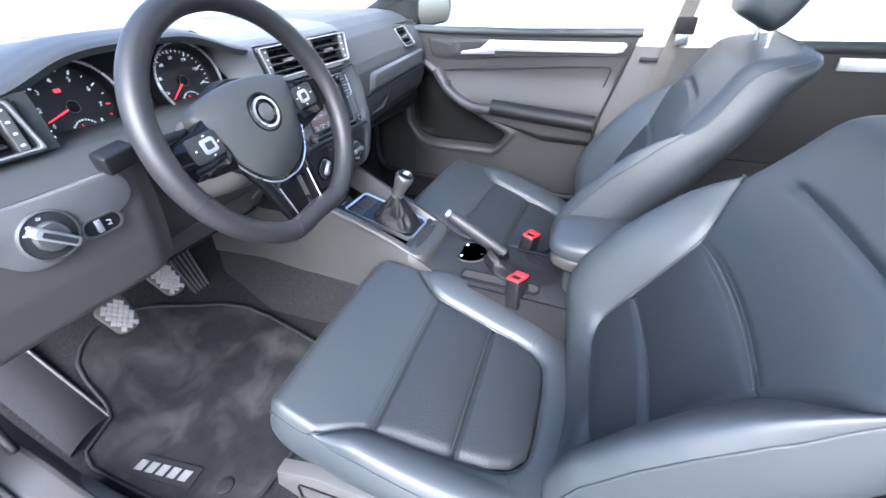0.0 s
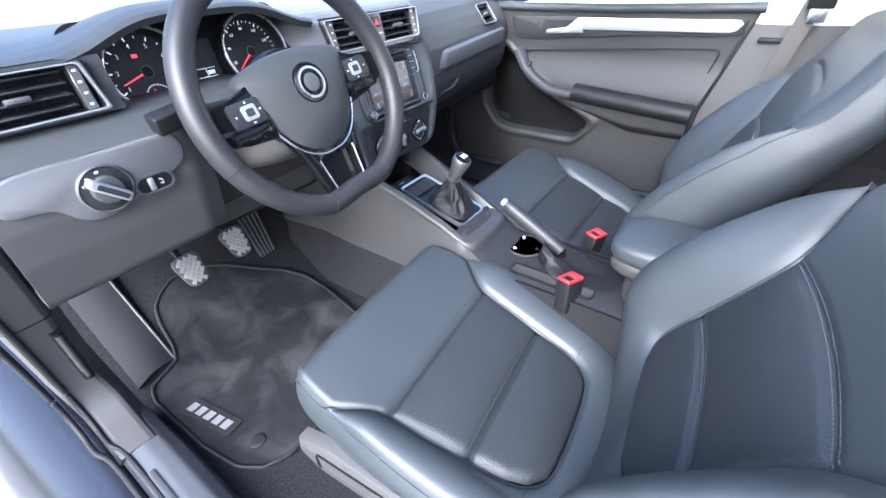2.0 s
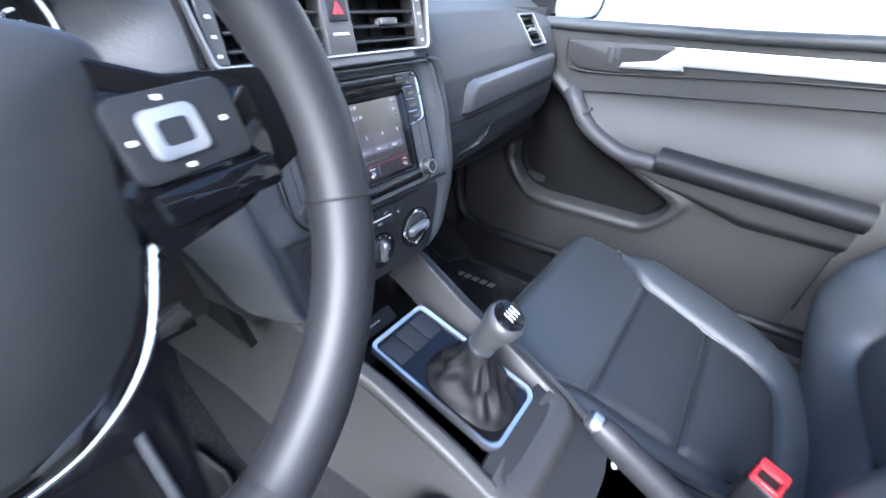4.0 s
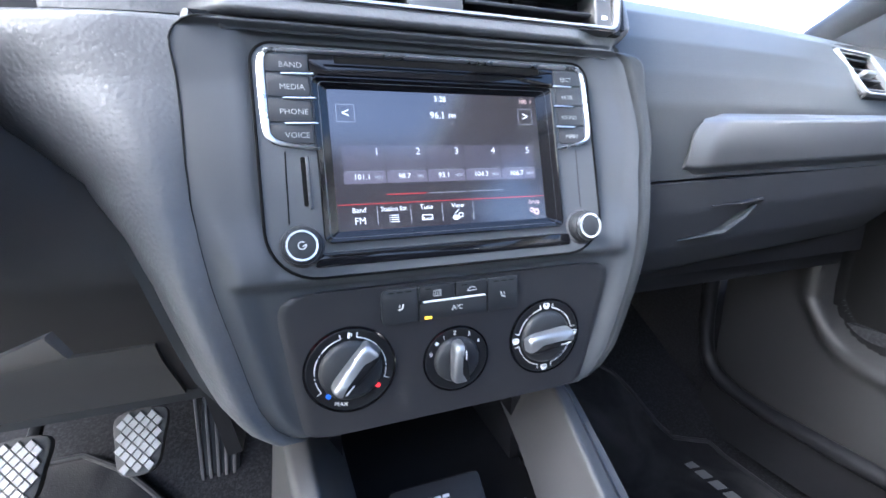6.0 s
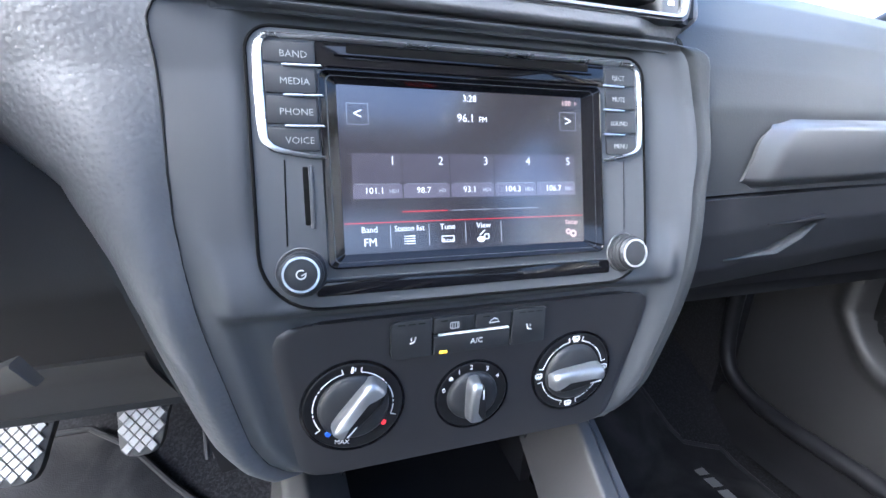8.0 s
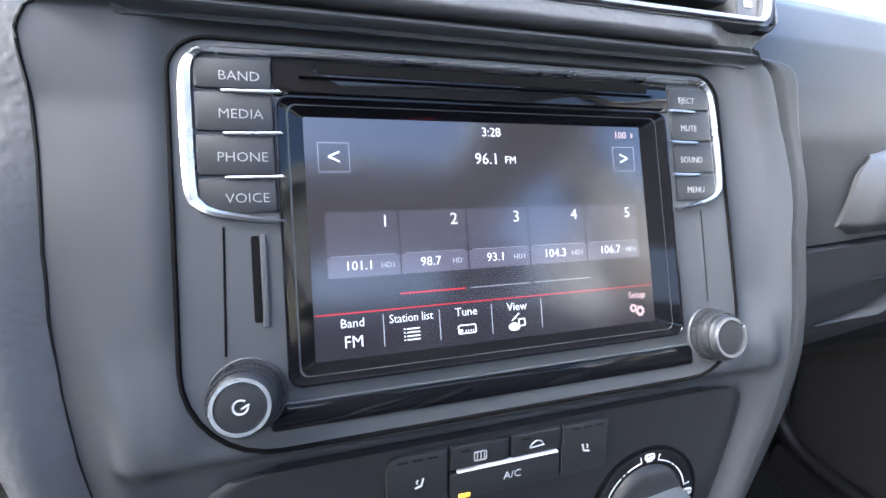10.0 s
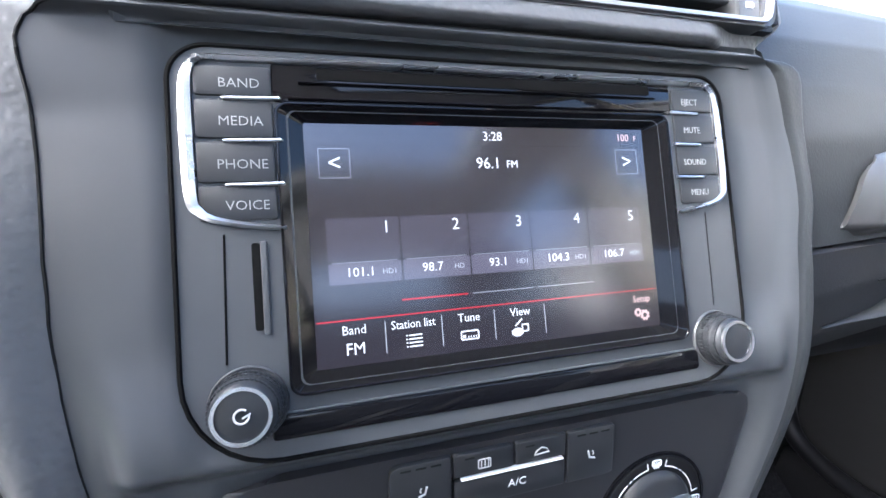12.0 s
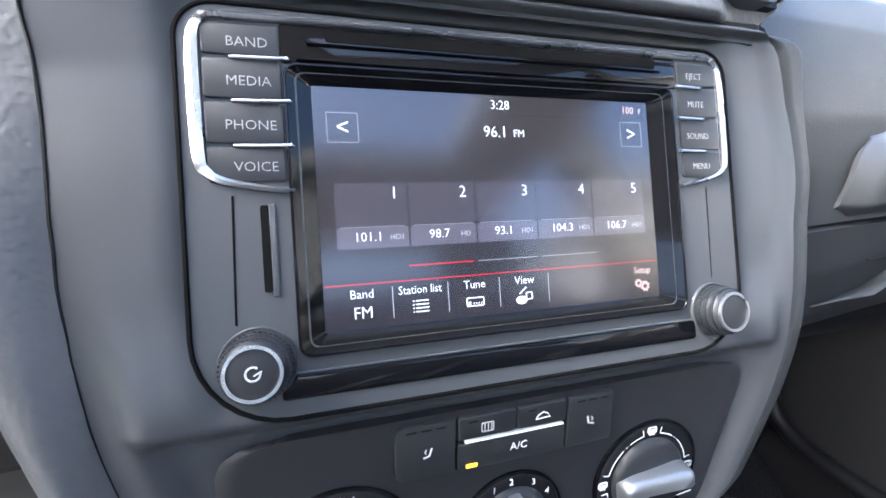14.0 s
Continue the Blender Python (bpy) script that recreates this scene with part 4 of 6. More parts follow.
# ---- climate controls ----
C = pose(0, -0.0235, 0.446, 89)
clim = thing("climate_panel", C, "black climate control panel with three silver dials", "climate control")
keys = part("key_plate", plate(rrect(-0.0490, 0.0445, 0.0270, 0.0508, [0.005, 0.002, 0.002, 0.005], 4), -0.004, 0.0008, 0.0004), PITCH, clim)
for a, b, lo, rad in ((-0.0484, -0.0256, 0.0276, [0.004, 0.0008, 0.0008, 0.004]), (-0.0248, -0.0012, 0.0407, 0.0008), (-0.0004, 0.0212, 0.0407, 0.0008), (0.0220, 0.0439, 0.0276, [0.0008, 0.002, 0.002, 0.0008])):
    kb = part("key", plate(rrect(a, b, lo, 0.0502, rad, 3), 0.0004, 0.0030, 0.0008), BUTTON, keys)
    for i in range(3 if lo < 0.03 else 1):
        part("key_mark", box(a + 0.004 + 0.0055 * i, a + 0.0078 + 0.0055 * i, 0.0478, 0.0485, 0.0026, 0.00315), PITCH, kb)
mid = part("key", plate(rrect(-0.0248, 0.0212, 0.0276, 0.0392, 0.001, 3), 0.0004, 0.0030, 0.0008), BUTTON, keys)
part("white_line", box(-0.0220, 0.0200, 0.0395, 0.0402, 0.0015, 0.0033), WHITEMARK, keys)
part("lettering", lettering("A/C", 0.0046, 0.0005, 0.0338, 0.00305, 0.0001), WHITEMARK, mid)
part("indicator", box(-0.0215, -0.0168, 0.0284, 0.0302, 0.0018, 0.0034, 0.0003, 1), AMBER, mid, "glowing amber lamp")
for x in (-0.0365, 0.0330):
    q = 1 if x > 0 else -1
    part("seat_icon", join(tube([(x - q * 0.0016, 0.0405, 0.0030), (x - q * 0.0008, 0.0375, 0.0030), (x + q * 0.0016, 0.0368, 0.0030)], 0.00045, 6), tube([(x + q * 0.0004, 0.0402, 0.0030), (x + q * 0.0010, 0.0392, 0.0030), (x + q * 0.0006, 0.0384, 0.0030)], 0.0003, 6)), KEYICON, keys)
part("rear_window_icon", join(ringplate(rrect(-0.0156, -0.0104, 0.0430, 0.0470, 0.0006, 2), rrect(-0.0152, -0.0108, 0.0434, 0.0466, 0.0004, 2), 0.0026, 0.0032), *[box(-0.0144 + 0.0014 * i, -0.0140 + 0.0014 * i, 0.0437, 0.0463, 0.0026, 0.0032) for i in range(3)]), KEYICON, keys)
part("recirculate_icon", tube([(0.0075 + 0.0001, 0.0440, 0.0030), (0.0085, 0.0455, 0.0030), (0.0105, 0.0466, 0.0030), (0.0125, 0.0458, 0.0030), (0.0138, 0.0442, 0.0030), (0.0075, 0.0438, 0.0030)], 0.0003, 6), KEYICON, keys)


def dial(x, y, r, turn, side=1, small=False, slide=0.0):
    """A round switch: flat collar, low boss and a two-tone finger grip across it."""
    here = pose(x, y, 0)
    d = part("dial", moved(turned([(r * 1.02, -0.004), (r * 1.02, 0.0008), (r * 0.97, 0.0016), (r * 0.93, 0.0012), (r * 0.75, 0.0012)], 56), here), DARK, clim, "black dial with silver grip")
    part("dial_rim", moved(ringplate(ring_of(r * 1.05, 56), ring_of(r, 56), -0.003, 0.0016), here), GLOSS, d)
    part("dial_boss", moved(turned([(r * 0.72, 0.001), (r * 0.70, 0.0030), (r * 0.62, 0.0046), (r * 0.3, 0.0052)], 48), here), BUTTON, d)
    w, h = r * (0.27 if small else 0.26), r * 0.68
    across = here @ pose(0, 0, 0, 0, 0, turn) @ Matrix.Translation((0, slide, 0))

    def body(u, v):
        a = 2 * math.pi * u
        q, z = lerp([(0, 1.0, 0.002), (0.35, 0.96, 0.008), (0.6, 0.90, 0.0125), (0.75, 0.80, 0.0150), (0.88, 0.58, 0.0164), (1.0, 0.0, 0.0170)], v)
        ca, sa = math.cos(a), math.sin(a)
        k = (abs(ca) ** 4 + abs(sa) ** 4) ** -0.25
        taper = 1 - 0.20 * (sa * k)
        return (w * ca * k * q * taper, h * sa * k * (0.4 + 0.6 * q), 0.002 + (z - 0.002) * 0.72 + 0.0015 * sa * k * (1 if v > 0.2 else 0))
    mid = 0.0 if side > 0 else 0.5
    part("grip", moved(grid(lambda u, v: body(mid + 0.165 + 0.67 * u, v), 34, 14), across), GRIPSILVER, d, "silver grip")
    part("grip_side", moved(grid(lambda u, v: body(mid + 0.33 * (u - 0.5), v), 18, 14), across), DARK, d, "black side of the grip")
    part("grip_line", moved(box(side * w * 0.42 - 0.0004, side * w * 0.42 + 0.0004, h * 0.30, h * 0.70, 0.0, 0.0009), across @ Matrix.Translation((0, 0, 0.0126)) @ pose(0, 0, 0, 4, 14 * side, 0)), WHITEMARK, d)
    return d


def arc_marks(d, x, y, r, a0, a1, ends=1):
    """A printed arc with a short tick standing outwards at its open end."""
    pts = [(x + r * math.cos(radians(a0 + (a1 - a0) * i / 24)), y + r * math.sin(radians(a0 + (a1 - a0) * i / 24)), 0.0016) for i in range(25)]
    if ends:
        c, s_ = math.cos(radians(a0)), math.sin(radians(a0))
        pts.insert(0, (x + r * 1.14 * c, y + r * 1.14 * s_, 0.0016))
    part("arc_mark", tube(pts, 0.00028, 6, flat=0.5), WHITEMARK, d)


dl = dial(-0.0685, 0.002, 0.0268, 135, -1, slide=-0.0028)
for a0, a1, e in ((103, 140, 1), (144, 147, 0), (151, 180, 0), (184, 187, 0), (212, 191, 1), (78, 40, 1), (36, 33, 0), (29, 6, 0), (2, -1, 0), (-22, -5, 1)):
    arc_marks(dl, -0.0685, 0.002, 0.0215, a0, a1, e)
part("blower_icon", join(tube([(-0.0688, 0.0232, 0.0016), (-0.0682, 0.0264, 0.0016)], 0.0007, 6), tube([(-0.0672, 0.0240, 0.0016), (-0.0668, 0.0258, 0.0016)], 0.0004, 6)), WHITEMARK, dl)
part("red_dot", moved(turned([(0.0017, 0.001), (0.0015, 0.0018)], 20), pose(-0.0526, -0.0112, 0)), REDMARK, dl)
part("blue_dot", moved(turned([(0.0017, 0.001), (0.0015, 0.0018)], 20), pose(-0.0828, -0.0130, 0)), BLUEMARK, dl)
part("lettering", lettering("MAX", 0.0038, -0.0757, -0.0193, 0.0018, 0.0001, spin=-10), WHITEMARK, dl)
dm = dial(0.0003, -0.003, 0.0220, 4, 1, True)
for w, a in (("0", 162), ("1", 118), ("2", 94), ("3", 62), ("4", 34)):
    part("lettering", lettering(w, 0.0042, 0.0003 + 0.0187 * math.cos(radians(a)), -0.003 + 0.0187 * math.sin(radians(a)), 0.0016, 0.0001), WHITEMARK, dm)
part("fan_icon", join(*[moved(box(-0.0012, 0.0012, -0.0004, 0.0004, 0.001, 0.0017), pose(0.0003 + 0.0187 * math.cos(radians(137)), -0.003 + 0.0187 * math.sin(radians(137)), 0, 0, 0, q)) for q in (0, 60, 120)]), WHITEMARK, dm)
dr = dial(0.0680, 0.002, 0.0268, -80)
for a0, a1, e in ((78, 58, 1), (54, 51, 0), (12, 47, 1), (102, 122, 1), (126, 129, 0), (168, 133, 1), (192, 212, 1), (216, 219, 0), (256, 223, 1), (284, 304, 1), (308, 311, 0), (346, 315, 1)):
    arc_marks(dr, 0.0680, 0.002, 0.0215, a0, a1, e)
for x, y in ((0.0680, 0.0252), (0.0918, 0.002), (0.0442, 0.002), (0.0680, -0.0215)):
    part("air_icon", join(ringplate(rrect(x - 0.0024, x + 0.0024, y - 0.0014, y + 0.0017, 0.0008, 3), rrect(x - 0.0019, x + 0.0019, y - 0.0009, y + 0.0012, 0.0005, 3), 0.001, 0.0017), *[box(x - 0.0013 + 0.0011 * i, x - 0.0009 + 0.0011 * i, y - 0.0024, y + 0.0004, 0.001, 0.0017) for i in range(3)]), WHITEMARK, dr)
# ---- floor console ----
con = thing("floor_console", pose(0, -0.25, 0.0), "grey centre console with shifter frame and cup holders", "console")


CT = [(-0.80, 0.215), (-0.36, 0.218), (-0.30, 0.235), (-0.26, 0.262), (-0.20, 0.288), (-0.10, 0.326), (-0.05, 0.348), (0.0, 0.368), (0.05, 0.386), (0.4, 0.40)]
CW = [(-0.80, 0.095), (-0.36, 0.095), (-0.28, 0.088), (-0.2, 0.095), (-0.1, 0.100), (0.0, 0.113), (0.06, 0.119), (0.4, 0.13)]


def con_side(sx, lower, ya=0.36, yb=-0.74):
    def fn(u, v):
        y = ya + (yb - ya) * u
        top, = lerp(CT, y)
        w, = lerp(CW, y)
        edge = lerp([(-0.80, 0.10), (-0.3, 0.12), (-0.1, 0.158), (0.0, 0.174), (0.18, 0.190), (0.36, 0.178)], y)[0]
        z = edge - (edge - 0.004) * v if lower else top - (top - edge) * v
        q = (top - z) / (top - 0.005)
        bulge = 0.012 * math.sin(math.pi * min(1, q * 1.2))
        return (sx * (w + 0.045 * q ** 1.3 + bulge * 0.5 - (0.007 if lower else 0.0)), y, z)
    return fn


for sx in (-1, 1):
    part("side_panel", solid(grid(con_side(sx, False, 0.36, -0.34), 60, 16), 0.008), RAILMAT, con, world=True)
    # Rear run in black: shade of the gap beside the seat, set in colour.
    part("shaded_side_panel", solid(grid(con_side(sx, False, -0.342, -0.74), 40, 16), 0.008), DARK, con, world=True)
    part("tunnel_carpet", solid(grid(con_side(sx, True), 60, 10), 0.006), CARPET, con, "black carpeted tunnel side", world=True)


def con_top(y0, y1):
    def fn(u, v):
        y = y0 + (y1 - y0) * v
        top, = lerp([(-0.80, 0.215), (-0.36, 0.218), (-0.30, 0.235), (-0.26, 0.262), (-0.20, 0.292), (-0.10, 0.330), (-0.06, 0.355), (-0.03, 0.380), (0.03, 0.405)], y)
        w, = lerp([(-0.80, 0.095), (-0.36, 0.095), (-0.28, 0.085), (-0.2, 0.094), (-0.05, 0.100), (0.1, 0.106)], y)
        s = 2 * u - 1
        return (s * w, y, top + 0.004 - 0.008 * abs(s) ** 4)
    return fn


part("rear_deck", solid(grid(con_top(-0.80, -0.228), 16, 50), 0.01), DECK, con, world=True)
RAIL = [(-0.25, 0.076, 0.273), (-0.20, 0.078, 0.300), (-0.10, 0.083, 0.342), (0.0, 0.098, 0.383), (0.06, 0.105, 0.402)]


def rail_pt(sx):
    def fn(u, v):
        y = -0.25 + 0.31 * v
        xr, zr = lerp(RAIL, y)
        dx, dz = lerp([(0, -0.030, -0.052), (0.4, -0.016, -0.026), (0.62, -0.0015, -0.001), (0.66, 0.0, 0.0), (0.72, 0.002, 0.0), (0.88, 0.0115, -0.0035), (0.94, 0.0145, -0.007), (1.0, 0.0155, -0.018)], u)
        return (sx * (xr + dx), y, zr + dz)
    return fn


for sx in (-1, 1):
    part("side_rail", solid(grid(rail_pt(sx), 34, 30), 0.006), RAILMAT, con, "smooth grey console edge", world=True)
BEND = catmull([(-0.0765, -0.243, 0.2745), (-0.0755, -0.252, 0.271), (-0.071, -0.2605, 0.268), (-0.058, -0.2670, 0.2665), (-0.030, -0.2695, 0.266), (0.030, -0.2695, 0.266), (0.058, -0.2670, 0.2665), (0.071, -0.2605, 0.268), (0.0755, -0.252, 0.271), (0.0765, -0.243, 0.2745)], 6)


def bend_pt(u, v):
    """The console edge carried round behind the gear shifter."""
    i = round(v * (len(BEND) - 1))
    p = BEND[i]
    d = (BEND[min(i + 1, len(BEND) - 1)] - BEND[max(i - 1, 0)]).normalized()
    n = Vector((d.y, -d.x, 0))
    k, dz = lerp([(0, -0.034, 0.002), (0.45, -0.008, 0.0015), (0.6, 0.0, 0.0), (0.72, 0.0115, -0.0035), (0.8, 0.0165, -0.009), (0.9, 0.0215, -0.022), (1.0, 0.026, -0.046)], u)
    q = p + n * k
    return (q.x, q.y, p.z + dz)


part("rear_rail", solid(grid(bend_pt, 30, len(BEND) - 1), 0.004), RAILMAT, con, "smooth grey console edge behind the shifter", world=True)
for nm, b6 in (("cubby_wall", (-0.083, -0.074, 0.03, 0.14, 0.30, 0.365)), ("cubby_wall", (0.074, 0.083, 0.03, 0.14, 0.30, 0.365)), ("cubby_back", (-0.074, 0.074, 0.13, 0.14, 0.31, 0.405)), ("cubby_floor", (-0.083, 0.083, -0.045, 0.14, 0.290, 0.300))):
    part(nm, box(*b6), DARK, con, "open black storage cubby", world=True)
socket = part("socket_panel", moved(plate(rrect(-0.036, 0.036, -0.012, 0.012, 0.004, 4), 0, 0.004, 0.001), pose(-0.010, -0.012, 0.322, 35)), DARK, con, world=True)
part("socket_mark", moved(bars(-0.010, 0.010, -0.001, 0.001, 0.0045, 3), pose(-0.010, -0.012, 0.322, 35)), KEYICON, socket, world=True)

# shifter
SH = Matrix.Translation((0, -0.138, 0.3035)) @ pose(0, 0, 0, 15)
sh = thing("gear_shifter", SH, "gear shifter with metal knob and black leather boot", "gear shifter")
fo, fi = rrect(-0.052, 0.052, -0.098, 0.098, [0.016, 0.016, 0.010, 0.010], 5), rrect(-0.047, 0.047, -0.093, 0.093, [0.013, 0.013, 0.007, 0.007], 5)
part("frame", ringplate(fo, fi, -0.004, 0.0075, 0.006), TRIMCHROME, sh, "chrome frame")
part("base_plate", plate(fi, -0.006, 0.003), GLOSS, sh)
for k in range(3):
    part("blank_button", plate(rrect(-0.043 + 0.029 * k, -0.016 + 0.029 * k, 0.050, 0.088, 0.003, 3), 0.002, 0.005, 0.001), BUTTON, sh)


def boot(u, v):
    a = 2 * math.pi * u
    q = 1 - v
    rx, ry = 0.013 + 0.030 * q ** 1.3, 0.013 + 0.048 * q ** 1.25
    fold = 1 + (0.10 * math.sin(7 * a + 5 * v) + 0.06 * math.sin(11 * a - 9 * v)) * math.sin(math.pi * min(1, v * 1.1)) + 0.10 * math.sin(v * 16 + 1.3 * math.sin(a)) * v * (1 - v) * 2
    ca, sa = math.cos(a), math.sin(a)
    px, py = (abs(ca) ** 0.7) * math.copysign(1, ca), (abs(sa) ** 0.7) * math.copysign(1, sa)
    return (rx * px * fold, -0.030 + ry * py * fold + 0.012 * v, 0.004 + 0.075 * v)


part("boot", grid(boot, 72, 40, closed_u=True), BOOTHIDE, sh, "creased black leather boot")
kb = part("knob", moved(turned([(0.0135, 0), (0.0155, 0.004), (0.0158, 0.02), (0.0182, 0.036), (0.0215, 0.050), (0.0222, 0.058), (0.0205, 0.0645), (0.0180, 0.0665)], 40), pose(0, -0.018, 0.076, 12)), TITAN, sh, "brushed metal knob")
part("knob_collar", moved(turned([(0.0156, 0), (0.0160, 0.006)], 40), pose(0, -0.018, 0.075, 12)), CHROME, kb)
part("knob_cap", moved(turned([(0.0182, 0.0660), (0.0168, 0.0690), (0.009, 0.0710)], 32), pose(0, -0.018, 0.076, 12)), GLOSS, kb)
part("gate_mark", moved(join(*[box(-0.008 + 0.005 * i, -0.007 + 0.005 * i, -0.006, 0.006, 0.0700, 0.0716) for i in range(4)], box(-0.008, 0.008, -0.0005, 0.0005, 0.0700, 0.0717)), pose(0, -0.018, 0.076, 12)), WHITEMARK, kb)

# handbrake
hb = thing("handbrake", pose(0.012, -0.46, 0.225), "grey handbrake lever with a chrome release button", "handbrake")
pa, pb = Vector((0.006, -0.315, 0.340)), Vector((0.012, -0.452, 0.258))
dr_ = (pb - pa).normalized()
part("grip", tube([pa + dr_ * t for t in (0, 0.006, 0.03, 0.08, 0.13, 0.165)], 0.014, 16, rs=[0.0110, 0.0135, 0.0150, 0.0155, 0.0150, 0.013], flat=1.15), RIMLEATHER, hb, "black leather grip", world=True)
part("button", tube([pa - dr_ * 0.010, pa - dr_ * 0.008, pa + dr_ * 0.004], 0.010, 16, rs=[0.0082, 0.0105, 0.0110]), CHROME, hb, "chrome button", world=True)


def hboot(u, v):
    a = 2 * math.pi * u
    base = Vector((0.010, -0.505, 0.222))
    top = pb - dr_ * 0.012
    c = base.lerp(top, v)
    r = 0.025 + 0.036 * (1 - v) ** 1.1
    f = 1 + 0.22 * math.sin(5 * a + 6 * v) * math.sin(math.pi * min(1, v + 0.1)) * 0.7 + 0.08 * math.sin(14 * v)
    return (c.x + r * math.cos(a) * f, c.y + 1.5 * r * math.sin(a) * f * (1 - 0.35 * v), c.z + r * math.sin(a) * f * 0.8 * v)


part("boot", grid(hboot, 48, 26, closed_u=True), BOOTHIDE, hb, "creased leather boot", world=True)
cup = thing("cup_holder", pose(0.030, -0.362, 0.225), "round black cup holder in the console", "cup holder")
part("rim", moved(turned([(0.046, 0.0), (0.046, 0.0035), (0.043, 0.0045), (0.0405, 0.001)], 48), pose(0, 0, -0.001)), CONSOLE, cup)
part("bowl", moved(turned([(0.0415, 0.003), (0.0400, 0.0030)], 48), pose(0, 0, 0)), pbr("cup_black", (0.003, 0.003, 0.003), 0.7), cup)
for a in (35, 150, 265):
    part("grip_tab", moved(box(0.028, 0.034, -0.003, 0.003, 0.002, 0.006, 0.001, 1), pose(0, 0, 0, 0, 0, a)), WHITEMARK if a != 265 else DARK, cup)
tray = thing("console_tray", pose(-0.058, -0.46, 0.222), "narrow recessed tray beside the handbrake", "tray")
part("rim", moved(ringplate(rrect(-0.018, 0.018, -0.10, 0.09, 0.012, 5), rrect(-0.0145, 0.0145, -0.096, 0.086, 0.009, 5), -0.002, 0.004), Matrix()), DARK, tray)
part("tray_floor", plate(rrect(-0.0145, 0.0145, -0.096, 0.086, 0.009, 5), -0.004, 0.0012), CONSOLE, tray)

# armrest
arm = thing("armrest", pose(0.03, -0.70, 0.22), "padded black leather armrest on a grey base", "armrest")


def pad(x0, x1, y0, y1, z0, z1, nx=28, ny=36, crown=0.012, power=5.0, m=None):
    """A soft cushion: a rounded slab with a crowned top."""
    def fn(u, v):
        a = math.pi * v
        s = 2 * math.pi * u
        ca, sa = math.cos(s), math.sin(s)
        k = (abs(ca) ** power + abs(sa) ** power) ** (-1 / power)
        rad = min(1.0, math.sin(a)) ** 0.35
        h = -math.cos(a)
        h = math.copysign(abs(h) ** 0.6, h)
        x, y = ca * k * rad, sa * k * rad
        zz = (z0 + z1) / 2 + h * (z1 - z0) / 2
        if h > 0:
            zz += crown * (1 - min(1, x * x)) * (1 - min(1, y * y)) * h
        return ((x0 + x1) / 2 + x * (x1 - x0) / 2, (y0 + y1) / 2 + y * (y1 - y0) / 2, zz)
    bm = grid(fn, nx * 2, ny, closed_u=True)
    bmesh.ops.remove_doubles(bm, verts=bm.verts, dist=1e-5)
    if m is not None:
        bm.transform(m)
    return bm


part("cushion", pad(-0.050, 0.115, -0.96, -0.560, 0.300, 0.350), LEATHER, arm, world=True)
part("lid_base", pad(-0.045, 0.110, -0.955, -0.565, 0.268, 0.312), CONSOLE, arm, world=True)
part("base", join(pad(-0.058, 0.10, -0.96, -0.60, 0.20, 0.275)), CONSOLE, arm, world=True)


# ---- belt buckles ----
def buckle(m, label):
    t = thing("belt_buckle", m, label, "seat belt buckle", group="seat belt buckles")
    part("housing", box(-0.017, 0.017, -0.024, 0.024, -0.075, 0.0, 0.006, 3), DARK, t)
    part("release_button", join(box(-0.0155, 0.0155, -0.022, -0.004, -0.006, 0.0045, 0.002, 2), box(-0.0155, -0.011, -0.006, 0.022, -0.006, 0.004, 0.0015, 1), box(0.011, 0.0155, -0.006, 0.022, -0.006, 0.004, 0.0015, 1), box(-0.0155, 0.0155, 0.016, 0.022, -0.006, 0.004, 0.0015, 1)), RED, t, "red release button")
    part("stalk", tube([(0, 0, -0.06), (0.0, -0.01, -0.13)], 0.012, 10, flat=0.5), DARK, t)
    return t


buckle(pose(-0.072, -0.511, 0.258, 8, 6, 70), "black buckle with a red button beside the driver seat")
buckle(pose(0.137, -0.495, 0.246, 8, -6, 70), "black buckle with a red button beside the passenger seat")


# ---- seats ----
def mirror_line(half, n=8):
    """A smooth line from one side round to the other, mirrored at x = 0."""
    full = [Vector((x, y, 0)) for x, y in half] + [Vector((-x, y, 0)) for x, y in reversed(half[:-1])]
    return catmull(full, n)


def along(line, u):
    k = u * (len(line) - 1)
    i = min(int(k), len(line) - 2)
    return line[i].lerp(line[i + 1], k - i)


def stitches(line, r=0.0007):
    """A row of short stitches along a line."""
    return join(*[tube([line[i], line[i].lerp(line[i + 1], 0.5), line[i + 1].lerp(line[min(i + 2, len(line) - 1)], 0.3)], r, 4) for i in range(0, len(line) - 1, 2)])


